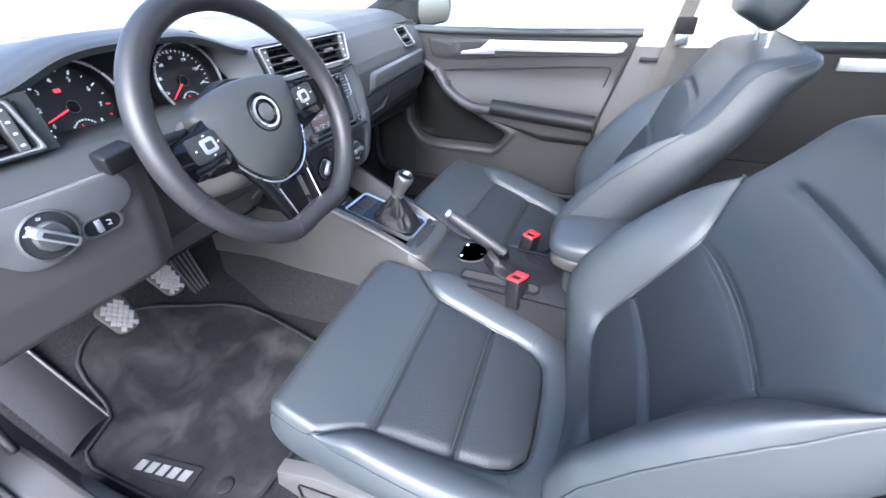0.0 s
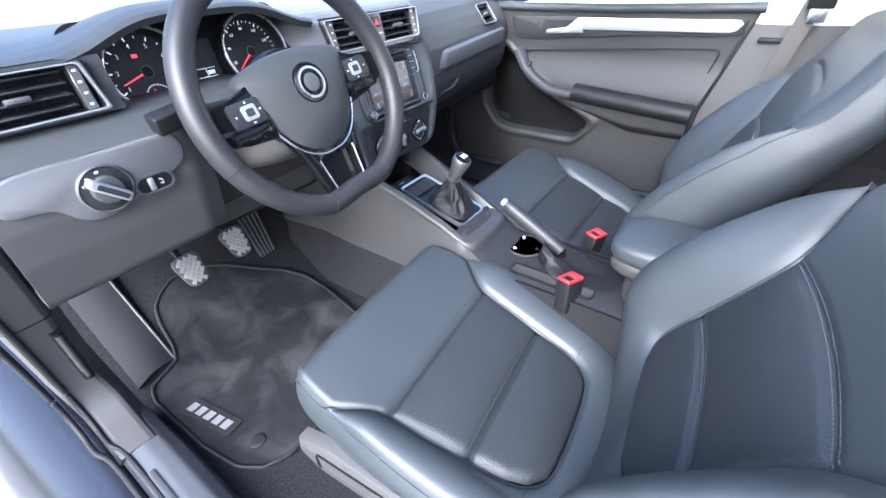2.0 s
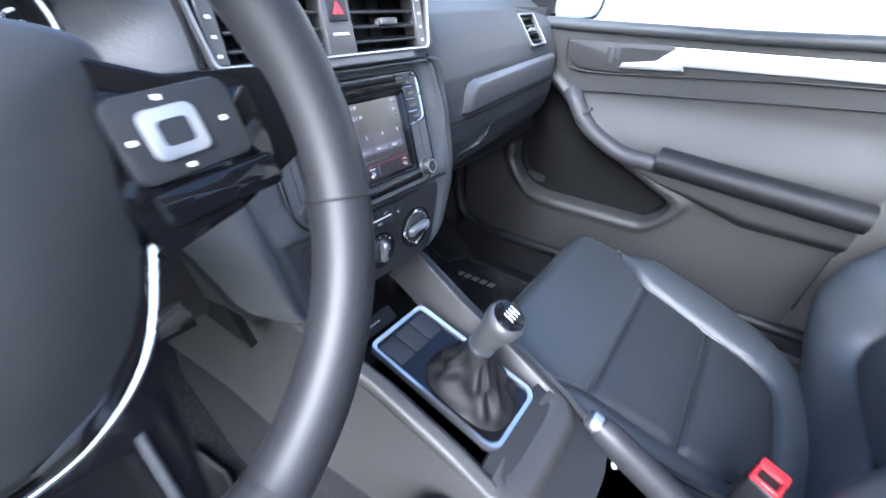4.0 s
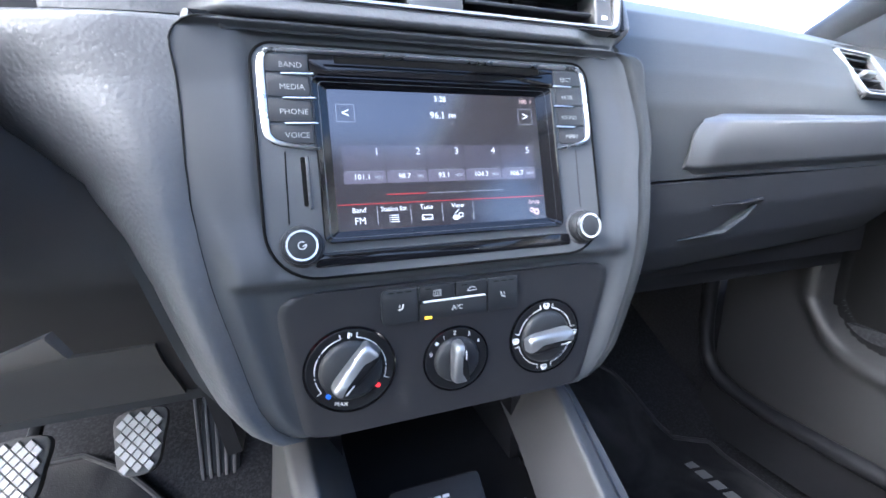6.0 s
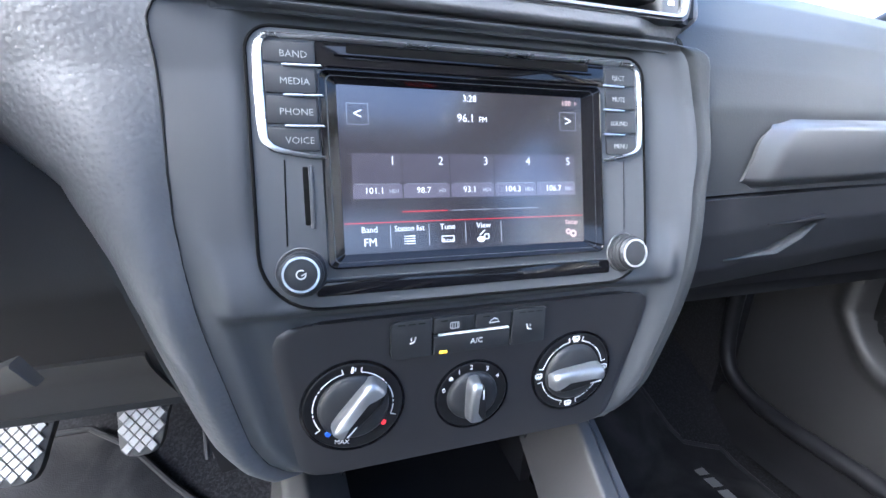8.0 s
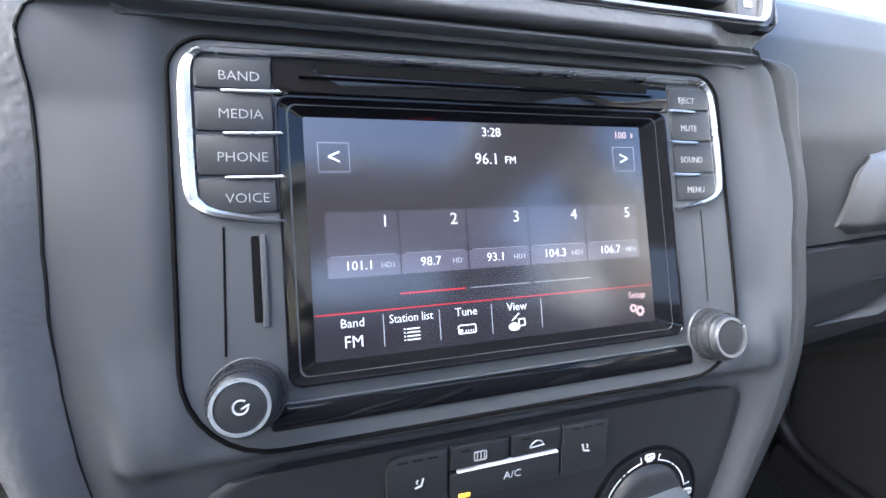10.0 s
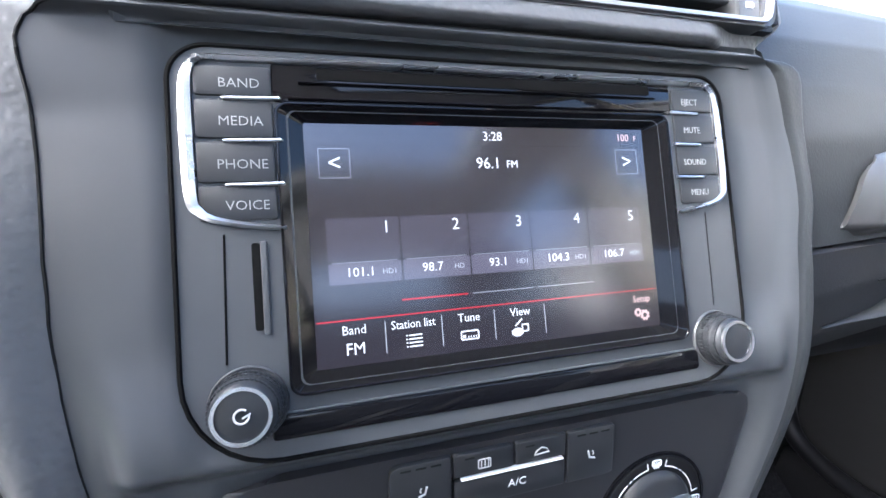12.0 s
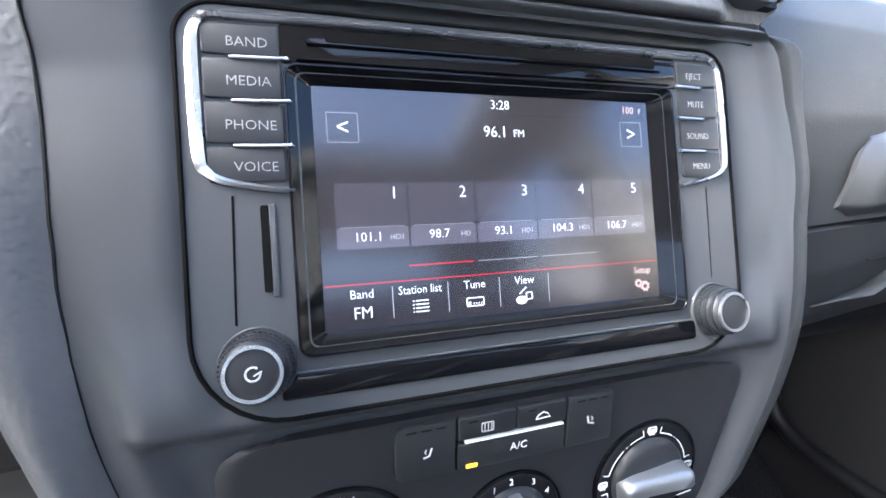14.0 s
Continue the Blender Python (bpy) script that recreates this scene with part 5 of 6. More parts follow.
def seat(m, label, recline=33.0):
    t = thing("front_seat", m, label, "car seat", group="front seats")
    c_in = [(0.228, -0.100), (0.196, -0.130), (0.168, -0.160), (0.154, -0.195), (0.146, -0.25), (0.138, -0.31), (0.130, -0.37), (0.118, -0.405), (0.095, -0.427), (0.06, -0.434), (0, -0.436)]
    c_out = [(0.228, -0.100), (0.241, -0.150), (0.247, -0.190), (0.250, -0.23), (0.250, -0.28), (0.246, -0.33), (0.236, -0.385), (0.214, -0.44), (0.172, -0.487), (0.10, -0.515), (0, -0.525)]
    IN, OUT = mirror_line(c_in), mirror_line(c_out)

    def lean_out(p):
        """The door side bolster is narrower than the other."""
        x = p.x
        if x < 0:
            x = x * 1.24 if x > -0.15 else -0.186 + (x + 0.15) * 0.66
        return Vector((x, p.y + 0.010 * ease(-0.10, 0.0, p.y), p.z))
    front = [(-0.436, 0.0), (-0.434, 0.06), (-0.427, 0.095), (-0.405, 0.118), (-0.37, 0.130), (-0.31, 0.138), (-0.25, 0.146), (-0.195, 0.154), (-0.160, 0.168), (-0.130, 0.196), (-0.100, 0.228), (-0.07, 0.224), (-0.045, 0.217), (-0.022, 0.204), (-0.008, 0.186), (0.0, 0.160)]

    def wide(y):
        return lerp(front, y)[0]

    def plane_z(x, y):
        return 0.200 + 0.33 * (y + 0.20) - 0.055 * (max(0, y + 0.045) / 0.045) ** 2.2 + 0.006 * (1 - (x / 0.25) ** 2)

    def top(x, y):
        """The sat-on middle, puffed between its seams."""
        z = plane_z(x, y)
        b = wide(y)
        z -= 0.008 * math.exp(-((abs(x) - b) / 0.008) ** 2) * ease(-0.09, -0.14, y)
        for ys in (-0.180, -0.313, -0.440):
            z -= 0.006 * math.exp(-((y - ys) / 0.006) ** 2)
        if y < -0.180:
            k = (y + 0.180) / -0.133
            z += 0.009 * abs(math.sin(math.pi * k)) ** 0.7 * (1 - (x / 0.17) ** 2)
        else:
            z += 0.006 * math.sin(math.pi * (y + 0.18) / 0.18) * (1 - (x / 0.24) ** 2)
        z -= 0.020 * (max(0, abs(x) - b + 0.020) / 0.020) ** 2 * ease(-0.14, -0.08, y)
        return lean_out(Vector((x, y, z)))

    for nm, y0, y1, mt in (("cushion_front", 0.0, -0.180, LEATHER), ("cushion_panel", -0.180, -0.313, LEATHER_IN), ("cushion_panel", -0.313, -0.436, LEATHER_IN)):
        part(nm, grid(lambda u, v: top((2 * u - 1) * wide(y0 + (y1 - y0) * v), y0 + (y1 - y0) * v), 71, 40), mt, t)

    def band(u, v):
        a, b = along(IN, u), along(OUT, u)
        p = a.lerp(b, v)
        w = (b - a).length
        hump = 0.026 * ease(0.0, 0.10, w) * (1 - 0.25 * ease(-0.40, -0.47, p.y))
        z = plane_z(p.x, p.y) - 0.007 * math.exp(-(v * w / 0.006) ** 2) * min(1, w / 0.03)
        z += hump * math.sin(math.pi * min(1, v * 0.80)) ** 0.8
        z -= 0.010 * (max(0, v - 0.8) / 0.2) ** 2 * min(1, w / 0.04) + 0.006 * (1 - ease(0, 0.08, w)) * v
        return lean_out(Vector((p.x, p.y, z)))
    part("cushion_bolster", grid(band, 200, 26), LEATHER, t)
    part("bolster_seam", tube([band(i / 160, 0.02) + Vector((0, 0, 0.0008)) for i in range(161)], 0.0011, 6), LEATHER, t)
    for u in (0.34, 0.66):
        part("cross_seam", tube([band(u, i / 14) + Vector((0, 0, 0.0003)) for i in range(15)], 0.0009, 6), LEATHER, t)
    rim = [band(0.5 - 0.5 * i / 60, 1.0) for i in range(61)]
    rim += [top(wide(y), y) for y in (-0.085, -0.07, -0.055, -0.045, -0.033, -0.022, -0.014, -0.008, -0.003, 0.0)]
    rim += [top(0.160 * (1 - 2 * i / 20), 0.0) for i in range(1, 20)]
    rim += [top(-wide(y), y) for y in (0.0, -0.003, -0.008, -0.014, -0.022, -0.033, -0.045, -0.055, -0.07, -0.085)]
    rim += [band(1.0 - 0.5 * i / 60, 1.0) for i in range(61)]

    def skirt(u, v):
        q = along(rim, u)
        d = Vector((q.x * (1 - 0.7 * ease(-0.06, 0.0, q.y)), 0.20 * ease(-0.10, 0.0, q.y) - 0.2 * ease(-0.42, -0.52, q.y), 0)).normalized()
        return q + d * (0.015 * math.sin(math.pi * min(1, v * 1.15)) - 0.012 * v) - Vector((0, 0, (q.z - 0.10) * v))
    part("cushion_side", grid(skirt, 240, 16), LEATHER, t)
    part("piping", tube([q + Vector((0, 0, 0.0008)) for q in rim[20:-20]], 0.0018, 6), LEATHER, t)
    for ys in (-0.180, -0.313):
        b = wide(ys) - 0.006
        part("seam", stitches([top((2 * i / 120 - 1) * b, ys + 0.0055) + Vector((0, 0, 0.0003)) for i in range(121)]), THREAD, t)
        part("crease_piping", tube([top((2 * i / 24 - 1) * b, ys - 0.0015) + Vector((0, 0, 0.0004)) for i in range(25)], 0.0012, 6), LEATHER_IN, t)
    for sx in (-1, 1):
        fl = Matrix(((0, 0, sx, sx * 0.248), (1, 0, 0, 0), (0, 1, 0, 0), (0, 0, 0, 1)))
        tr = part("side_trim", moved(plate([(-0.52, 0.03), (-0.05, 0.045), (-0.01, 0.075), (-0.02, 0.120), (-0.10, 0.140), (-0.52, 0.10)], -0.012, 0.014, 0.006), fl), LOWER, t)
        part("trim_slot", moved(ringplate(rrect(-0.44, -0.06, 0.060, 0.108, 0.010, 4), rrect(-0.434, -0.066, 0.066, 0.102, 0.007, 4), 0.010, 0.0175, 0.010), fl), DARK, tr)
        part("rail", box(sx * 0.20 - 0.02, sx * 0.20 + 0.02, -0.56, -0.06, 0.0, 0.05, 0.004), DARK, t)

    # backrest
    base = Vector((0, -0.445, 0.120))
    up, fw = Vector((0, -math.sin(radians(recline)), math.cos(radians(recline)))), Vector((0, math.cos(radians(recline)), math.sin(radians(recline))))
    b_in = [(0.238, 0.490), (0.212, 0.455), (0.180, 0.415), (0.160, 0.375), (0.153, 0.32), (0.151, 0.25), (0.148, 0.18), (0.139, 0.148), (0.112, 0.127), (0.06, 0.122), (0, 0.124)]
    b_out = [(0.238, 0.490), (0.245, 0.430), (0.249, 0.38), (0.251, 0.32), (0.251, 0.25), (0.249, 0.18), (0.244, 0.12), (0.232, 0.06), (0.198, 0.015), (0.11, -0.02), (0, -0.03)]
    BIN, BOUT = mirror_line(b_in), mirror_line(b_out)
    side = [(0.122, 0.04), (0.127, 0.112), (0.148, 0.139), (0.18, 0.148), (0.25, 0.151), (0.32, 0.153), (0.375, 0.160), (0.415, 0.180), (0.455, 0.212), (0.490, 0.238), (0.54, 0.233), (0.59, 0.224), (0.63, 0.213), (0.66, 0.201), (0.68, 0.186), (0.692, 0.168), (0.70, 0.135)]

    def bw(h):
        return lerp(side, h)[0]

    def bow(h, x):
        return h + 0.012 * (1 - (x / 0.16) ** 2)

    def lean(x, h):
        d = -0.050 * ease(0.17, -0.03, h) + 0.014 * (x / 0.25) ** 2 * (1 - ease(0.46, 0.58, h))
        return d - 0.070 * ease(0.59, 0.70, h) ** 2.2

    def at(x, h, d):
        return base + Vector((x, 0, 0)) + up * h + fw * d

    def back(x, h):
        d = lean(x, h)
        b = bw(h)
        d -= 0.008 * math.exp(-((abs(x) - b) / 0.008) ** 2) * (1 - ease(0.44, 0.50, h))
        for hs in (0.232, 0.385):
            d -= 0.006 * math.exp(-((h - bow(hs, x)) / 0.006) ** 2) * ease(0.17, 0.14, abs(x))
        if h < 0.400:
            d += 0.009 * abs(math.sin(math.pi * (h - 0.088) / 0.156)) ** 0.7 * max(0, 1 - (x / 0.165) ** 2)
        else:
            d += 0.010 * math.sin(math.pi * min(1, (h - 0.400) / 0.300)) * max(0, 1 - (x / 0.25) ** 2)
        d -= 0.006 * math.exp(-((h - bow(0.525, x)) / 0.006) ** 2) * ease(0.15, 0.11, abs(x))
        d -= 0.022 * (max(0, abs(x) - b + 0.022) / 0.022) ** 2 * ease(0.46, 0.52, h)
        return at(x, h, d)

    for nm, h0, h1, mt in (("back_panel", 0.1225, 0.232, LEATHER_IN), ("back_panel", 0.232, 0.385, LEATHER_IN), ("back_top", 0.385, 0.70, LEATHER)):
        def fn(u, v, h0=h0, h1=h1):
            s = 2 * u - 1
            a = bow(h0, s * 0.15) if h0 > 0.13 else h0
            b = bow(h1, s * 0.15) if h1 < 0.69 else h1
            h = a + (b - a) * v
            return back(s * bw(h), h)
        part(nm, grid(fn, 71, 60), mt, t)

    def bband(u, v):
        a, b = along(BIN, u), along(BOUT, u)
        p = a.lerp(b, v)
        w = (b - a).length
        hump, = lerp([(-0.03, 0.012), (0.03, 0.022), (0.08, 0.048), (0.13, 0.068), (0.20, 0.080), (0.28, 0.074), (0.34, 0.062), (0.40, 0.044), (0.45, 0.022), (0.49, 0.0)], p.y)
        hump = hump * ease(0.0, 0.16, abs(p.x)) + 0.014 * (1 - ease(0.0, 0.16, abs(p.x)))
        d = lean(p.x, p.y) - 0.007 * math.exp(-(v * w / 0.006) ** 2) * min(1, w / 0.03)
        d += hump * math.sin(math.pi / 2 * min(1, v / 0.74)) ** 1.1 - 0.022 * (max(0, v - 0.74) / 0.26) ** 2 * min(1, w / 0.05)
        d -= 0.011 * (1 - min(1, w / 0.05)) * v * v
        return at(p.x, p.y, d)
    part("back_bolster", grid(bband, 220, 26), LEATHER, t)
    part("bolster_seam", tube([bband(i / 160, 0.02) + fw * 0.0008 for i in range(161)], 0.0011, 6), LEATHER, t)
    hs = [0.50, 0.52, 0.54, 0.565, 0.59, 0.61, 0.63, 0.645, 0.66, 0.67, 0.68, 0.686, 0.692, 0.697, 0.70]
    loop = [bband(0.5 - 0.5 * i / 70, 1.0) for i in range(71)]
    loop += [back(bw(h), h) for h in hs]
    loop += [back(0.135 * (1 - 2 * i / 14), 0.70) for i in range(1, 14)]
    loop += [back(-bw(h), h) for h in reversed(hs)]
    loop += [bband(1.0 - 0.5 * i / 70, 1.0) for i in range(71)]

    def shell(u, v):
        q = along(loop, u)
        h = (q - base).dot(up)
        d0 = (q - base).dot(fw)
        a = math.pi / 2 * v
        x = q.x * (1 - 0.9 * (1 - math.cos(a)) ** 1.5) * (1 + 0.05 * math.sin(math.pi * min(1, v * 1.4)))
        h2 = h - (h - min(h, 0.58)) * (1 - math.cos(a)) + 0.012 * math.sin(math.pi * v) * ease(0.6, 0.7, h)
        d = d0 + (-0.125 - d0) * math.sin(a) ** 0.9
        return base + Vector((x, 0, 0)) + up * h2 + fw * d
    part("back_shell", grid(shell, 260, 22), LEATHER, t)
    part("back_piping", tube(loop[30:-30], 0.0018, 6), LEATHER, t)
    for hs_ in (0.232, 0.385):
        for off in (0.0045, -0.0025):
            pts = []
            for i in range(121):
                x = (2 * i / 120 - 1) * (bw(hs_) - 0.006)
                pts.append(back(x, bow(hs_, x) + off) + fw * 0.0003)
            part("back_seam", stitches(pts), THREAD, t)
    hc = base + up * 0.756 + fw * 0.012
    hm = Matrix.Translation(hc) @ Matrix(((1, 0, 0, 0), (0, fw.y, up.y, 0), (0, fw.z, up.z, 0), (0, 0, 0, 1)))
    part("headrest", pad(-0.125, 0.125, -0.05, 0.055, -0.070, 0.075, power=3.0, m=hm), LEATHER, t)
    for sx in (-1, 1):
        part("headrest_post", tube([hc + Vector((sx * 0.06, 0, 0)) - up * 0.13 - fw * 0.075, hc + Vector((sx * 0.06, 0, 0)) - up * 0.04 - fw * 0.02], 0.006, 10), CHROME, t)
    return t


driver_seat = seat(pose(-0.322, -0.185, 0, 0, 0, 5), "black leather driver seat with stitched panels and side bolsters")
passenger_seat = seat(pose(0.352, -0.100, 0), "black leather passenger seat with stitched panels and side bolsters", 28.5)
# ---- steering wheel ----
W = Matrix.Translation((-0.343, -0.170, 0.655)) @ pose(0, 0, 0, 70) @ pose(0, 0, 0, 0, 0, 5)
sw = thing("steering_wheel", W, "black leather steering wheel with gloss spokes and button pads", "steering wheel")


def rim_pt(a, off=0.0):
    r = 0.171
    x, y = r * math.sin(a), -r * math.cos(a)
    flat = ease(0.42, 0.0, abs((a + math.pi) % (2 * math.pi) - math.pi)) * 0.012
    return Vector((x, y + flat, -0.012))


N = 120
part("rim", tube([rim_pt(2 * math.pi * i / N) for i in range(N)], 0.0165, 20, closed=True, flat=1.12, up=(0, 0, 1)), RIMLEATHER, sw)
for a in (-0.36, 0.36, math.pi / 2 - 0.3, -math.pi / 2 + 0.3):
    c = rim_pt(a)
    rd = Vector((math.sin(a), -math.cos(a), 0))
    part("rim_stitch", tube([c + rd * 0.0172 * math.cos(q) + Vector((0, 0, 0.0188 * math.sin(q))) for q in [math.pi * k / 8 - 0.4 for k in range(15)]], 0.0007, 6), RUBBER, sw)
shield = [tuple(p) for p in catmull([(-0.098, 0.046), (-0.060, 0.060), (0, 0.066), (0.060, 0.060), (0.098, 0.046), (0.096, 0.020), (0.080, -0.024), (0.056, -0.066), (0.028, -0.086), (0, -0.090), (-0.028, -0.086), (-0.056, -0.066), (-0.080, -0.024), (-0.096, 0.020)], 6, closed=True)]


def pad_face(u, v):
    i = u * len(shield)
    k = int(i) % len(shield)
    p = Vector(shield[k]).lerp(Vector(shield[(k + 1) % len(shield)]), i - int(i))
    q = 1 - v
    dome = 0.004 - 0.026 * q ** 3.0 - 0.006 * (p.y * q / 0.09) ** 2
    return (p.x * q, p.y * q, dome if v > 0 else -0.035)


hub = part("airbag_cover", grid(pad_face, 84, 24, closed_u=True), SOFT, sw, "dark airbag cover")
k0 = next(i for i, p in enumerate(shield) if p[0] > 0.09 and p[1] < 0.030)
k1 = max(i for i, p in enumerate(shield) if p[0] < -0.09 and p[1] < 0.030)
part("chrome_line", tube([(p[0] * 1.012, p[1] * 1.012, -0.021) for p in shield[k0:k1 + 1]], 0.0016, 8), CHROME, hub, "chrome edge line")
part("emblem_dish", moved(turned([(0.0290, -0.002), (0.0290, 0.0012), (0.0270, 0.0022), (0.0240, 0.0005)], 48), pose(0, 0.010, 0.002)), GLOSS, hub)
part("emblem_disc", moved(turned([(0.0225, 0), (0.0225, 0.0025), (0.0205, 0.0030)], 40), pose(0, 0.010, 0.0025)), GLOSS, hub)
part("emblem_ring", moved(ringplate([(0.0225 * math.cos(2 * math.pi * i / 40), 0.0225 * math.sin(2 * math.pi * i / 40)) for i in range(40)], [(0.0190 * math.cos(2 * math.pi * i / 40), 0.0190 * math.sin(2 * math.pi * i / 40)) for i in range(40)], 0.002, 0.0068), pose(0, 0.010, 0)), CHROME, hub)
part("emblem_plate", moved(turned([(0.0130, 0.0), (0.0130, 0.0040), (0.0118, 0.0046)], 40), pose(0, 0.010, 0.002)), TITAN, hub)
for sx in (-1, 1):
    pod = part("spoke", moved(plate([(0.080, 0.042), (0.112, 0.028), (0.160, 0.022), (0.160, -0.020), (0.118, -0.034), (0.078, -0.040), (0.070, 0.0)], -0.034, -0.014, 0.005), Matrix.Diagonal((sx, 1, 1, 1))), GLOSS, sw, "gloss black spoke")
    part("button_pad", moved(plate(rrect(0.082, 0.132, -0.012, 0.022, 0.006, 4), -0.02, -0.0105, 0.002), Matrix.Diagonal((sx, 1, 1, 1))), BUTTON, pod)
    part("rocker", moved(plate(rrect(0.092, 0.114, -0.005, 0.015, 0.004, 4), -0.012, -0.0085, 0.001), Matrix.Diagonal((sx, 1, 1, 1))), SILVER, pod, "silver rocker switch")
    part("rocker_well", moved(plate(rrect(0.097, 0.109, 0.000, 0.010, 0.002, 3), -0.010, -0.0080), Matrix.Diagonal((sx, 1, 1, 1))), BUTTON, pod)
    for x, y in ((0.087, 0.005), (0.124, 0.005), (0.103, 0.0185), (0.103, -0.0085)):
        part("key_mark", moved(box(x - 0.0014, x + 0.0014, y - 0.0010, y + 0.0010, -0.0110, -0.0101), Matrix.Diagonal((sx, 1, 1, 1))), WHITEMARK, pod)
    part("lower_key", moved(plate(rrect(0.084, 0.140, -0.030, -0.014, 0.004, 4), -0.03, -0.0125, 0.002), Matrix.Diagonal((sx, 1, 1, 1))), GLOSS, pod)
    part("spoke", moved(plate([(0.008, -0.084), (0.032, -0.076), (0.072, -0.034), (0.056, -0.080), (0.040, -0.158), (0.014, -0.160), (0.018, -0.150), (0.026, -0.146), (0.031, -0.100), (0.010, -0.098)], -0.036, -0.020, 0.003), Matrix.Diagonal((sx, 1, 1, 1))), GLOSS, sw)
    part("spoke_line", tube([(sx * 0.036, -0.096, -0.0190), (sx * 0.031, -0.146, -0.0190), (sx * 0.022, -0.151, -0.0190)], 0.0012, 6), CHROME, sw)
part("spoke_bridge", plate(rrect(-0.034, 0.034, -0.166, -0.148, 0.004, 3), -0.034, -0.016, 0.003), GLOSS, sw)
part("spoke_core", plate([(-0.030, -0.098), (0.030, -0.098), (0.024, -0.152), (-0.024, -0.152)], -0.050, -0.046), DARK, sw)
part("back_cover", moved(turned([(0.060, -0.10), (0.075, -0.06), (0.070, -0.036)], 40), pose(0, 0, 0)), DARK, sw)

# column shroud, stalk and its lever
col = thing("steering_column", pose(-0.342, -0.05, 0.60), "dark steering column cover with stalks", "steering column")
cm = Matrix.Translation((-0.342, -0.170, 0.655)) @ pose(0, 0, 0, 70)
part("shroud", moved(pad(-0.062, 0.062, -0.085, 0.045, -0.26, -0.055, power=3.5, crown=0), cm), LOWER, col, world=True)
part("indicator_stalk", tube([(-0.385, -0.060, 0.640), (-0.45, -0.064, 0.642), (-0.498, -0.068, 0.643)], 0.010, 12, flat=0.7), DARK, col, world=True)
part("stalk_end", moved(box(-0.022, 0.022, -0.014, 0.014, -0.013, 0.013, 0.004, 3), pose(-0.513, -0.070, 0.644, 10, -8, 0)), DARK, col, world=True)
part("wiper_stalk", tube([(-0.30, -0.085, 0.645), (-0.24, -0.095, 0.650), (-0.20, -0.100, 0.652)], 0.009, 12, flat=0.7), DARK, col, world=True)
part("adjust_lever", moved(plate([(-0.275, 0.462), (-0.212, 0.472), (-0.219, 0.486), (-0.245, 0.476)], -0.004, 0.004, 0.002), Matrix(((1, 0, 0, 0), (0, 0, -1, -0.002), (0, 1, 0, 0), (0, 0, 0, 1)))), BELT, col, "column adjusting lever", world=True)

# ---- instruments ----
cl = thing("instrument_cluster", pose(-0.3615, 0.090, 0.685, 78), "black instrument cluster with two round dials and red needles", "instrument cluster")
part("backing", plate(rrect(-0.185, 0.185, -0.075, 0.075, 0.03, 6), -0.02, -0.012), DARK, cl)


def gauge(x, y, r, n, a0, a1, words, needle):
    g = part("gauge", moved(turned([(r * 1.05, -0.010), (r * 0.98, 0.0), (r * 0.97, -0.004)], 64), pose(x, y, 0)), GAUGE, cl, "round dial face")
    part("gauge_ring", tube([(x + r * 1.06 * math.cos(2 * math.pi * i / 64), y + r * 1.06 * math.sin(2 * math.pi * i / 64), 0.021) for i in range(64)], 0.0024, 8, closed=True), CHROME, g, "chrome ring")
    part("gauge_wall", moved(ringplate([(r * 1.06 * math.cos(2 * math.pi * i / 64), r * 1.06 * math.sin(2 * math.pi * i / 64)) for i in range(64)], [(r * 0.97 * math.cos(2 * math.pi * i / 64), r * 0.97 * math.sin(2 * math.pi * i / 64)) for i in range(64)], -0.012, 0.020, -0.004), pose(x, y, 0)), DARK, g)
    for i in range(n):
        a = radians(a0 + (a1 - a0) * i / (n - 1))
        major = i % (2 if n < 30 else 4) == 0
        L = 0.10 if major else 0.06
        part("tick", tube([(x + r * q * math.cos(a), y + r * q * math.sin(a), -0.0032) for q in (0.90 - L, 0.90)], 0.0006 if not major else 0.0009, 4), GMARK if not (needle == "t" and i > n * 0.78) else NEEDLE, g)
    for i, w in enumerate(words):
        a = radians(a0 + (a1 - a0) * i / (len(words) - 1))
        if w:
            part("numeral", lettering(w, 0.0095 if len(w) == 1 else 0.0070, x + r * 0.68 * math.cos(a), y + r * 0.68 * math.sin(a), -0.0035, 0.0002), GMARK, g)
    part("needle_hub", moved(turned([(0.0085, -0.004), (0.0085, 0.001), (0.0070, 0.0022)], 24), pose(x, y, 0)), DARK, g)
    part("hub_ring", tube([(x + 0.0086 * math.cos(2 * math.pi * i / 24), y + 0.0086 * math.sin(2 * math.pi * i / 24), 0.001) for i in range(24)], 0.0008, 6, closed=True), TITAN, g)
    an = radians(198 if needle == 't' else 218)
    part("needle", tube([(x + q * math.cos(an), y + q * math.sin(an), 0.0005) for q in (0.008, r * 0.72)], 0.001, 6, rs=[0.0014, 0.0007]), NEEDLE, g, "red needle")
    sub = [(x + 0.3 * r * math.cos(radians(a)) + (0.05 * r), y - 0.62 * r + 0.28 * r * math.sin(radians(a)), -0.0033) for a in range(20, 161, 14)]
    for p in sub:
        part("small_tick", box(p[0] - 0.0007, p[0] + 0.0007, p[1] - 0.0012, p[1] + 0.0012, -0.0036, -0.003), GMARK, g)
    part("small_needle", tube([(x + 0.05 * r, y - 0.70 * r, -0.002), (x - 0.02 * r, y - 0.44 * r, -0.002)], 0.0008, 6), NEEDLE, g)
    return g


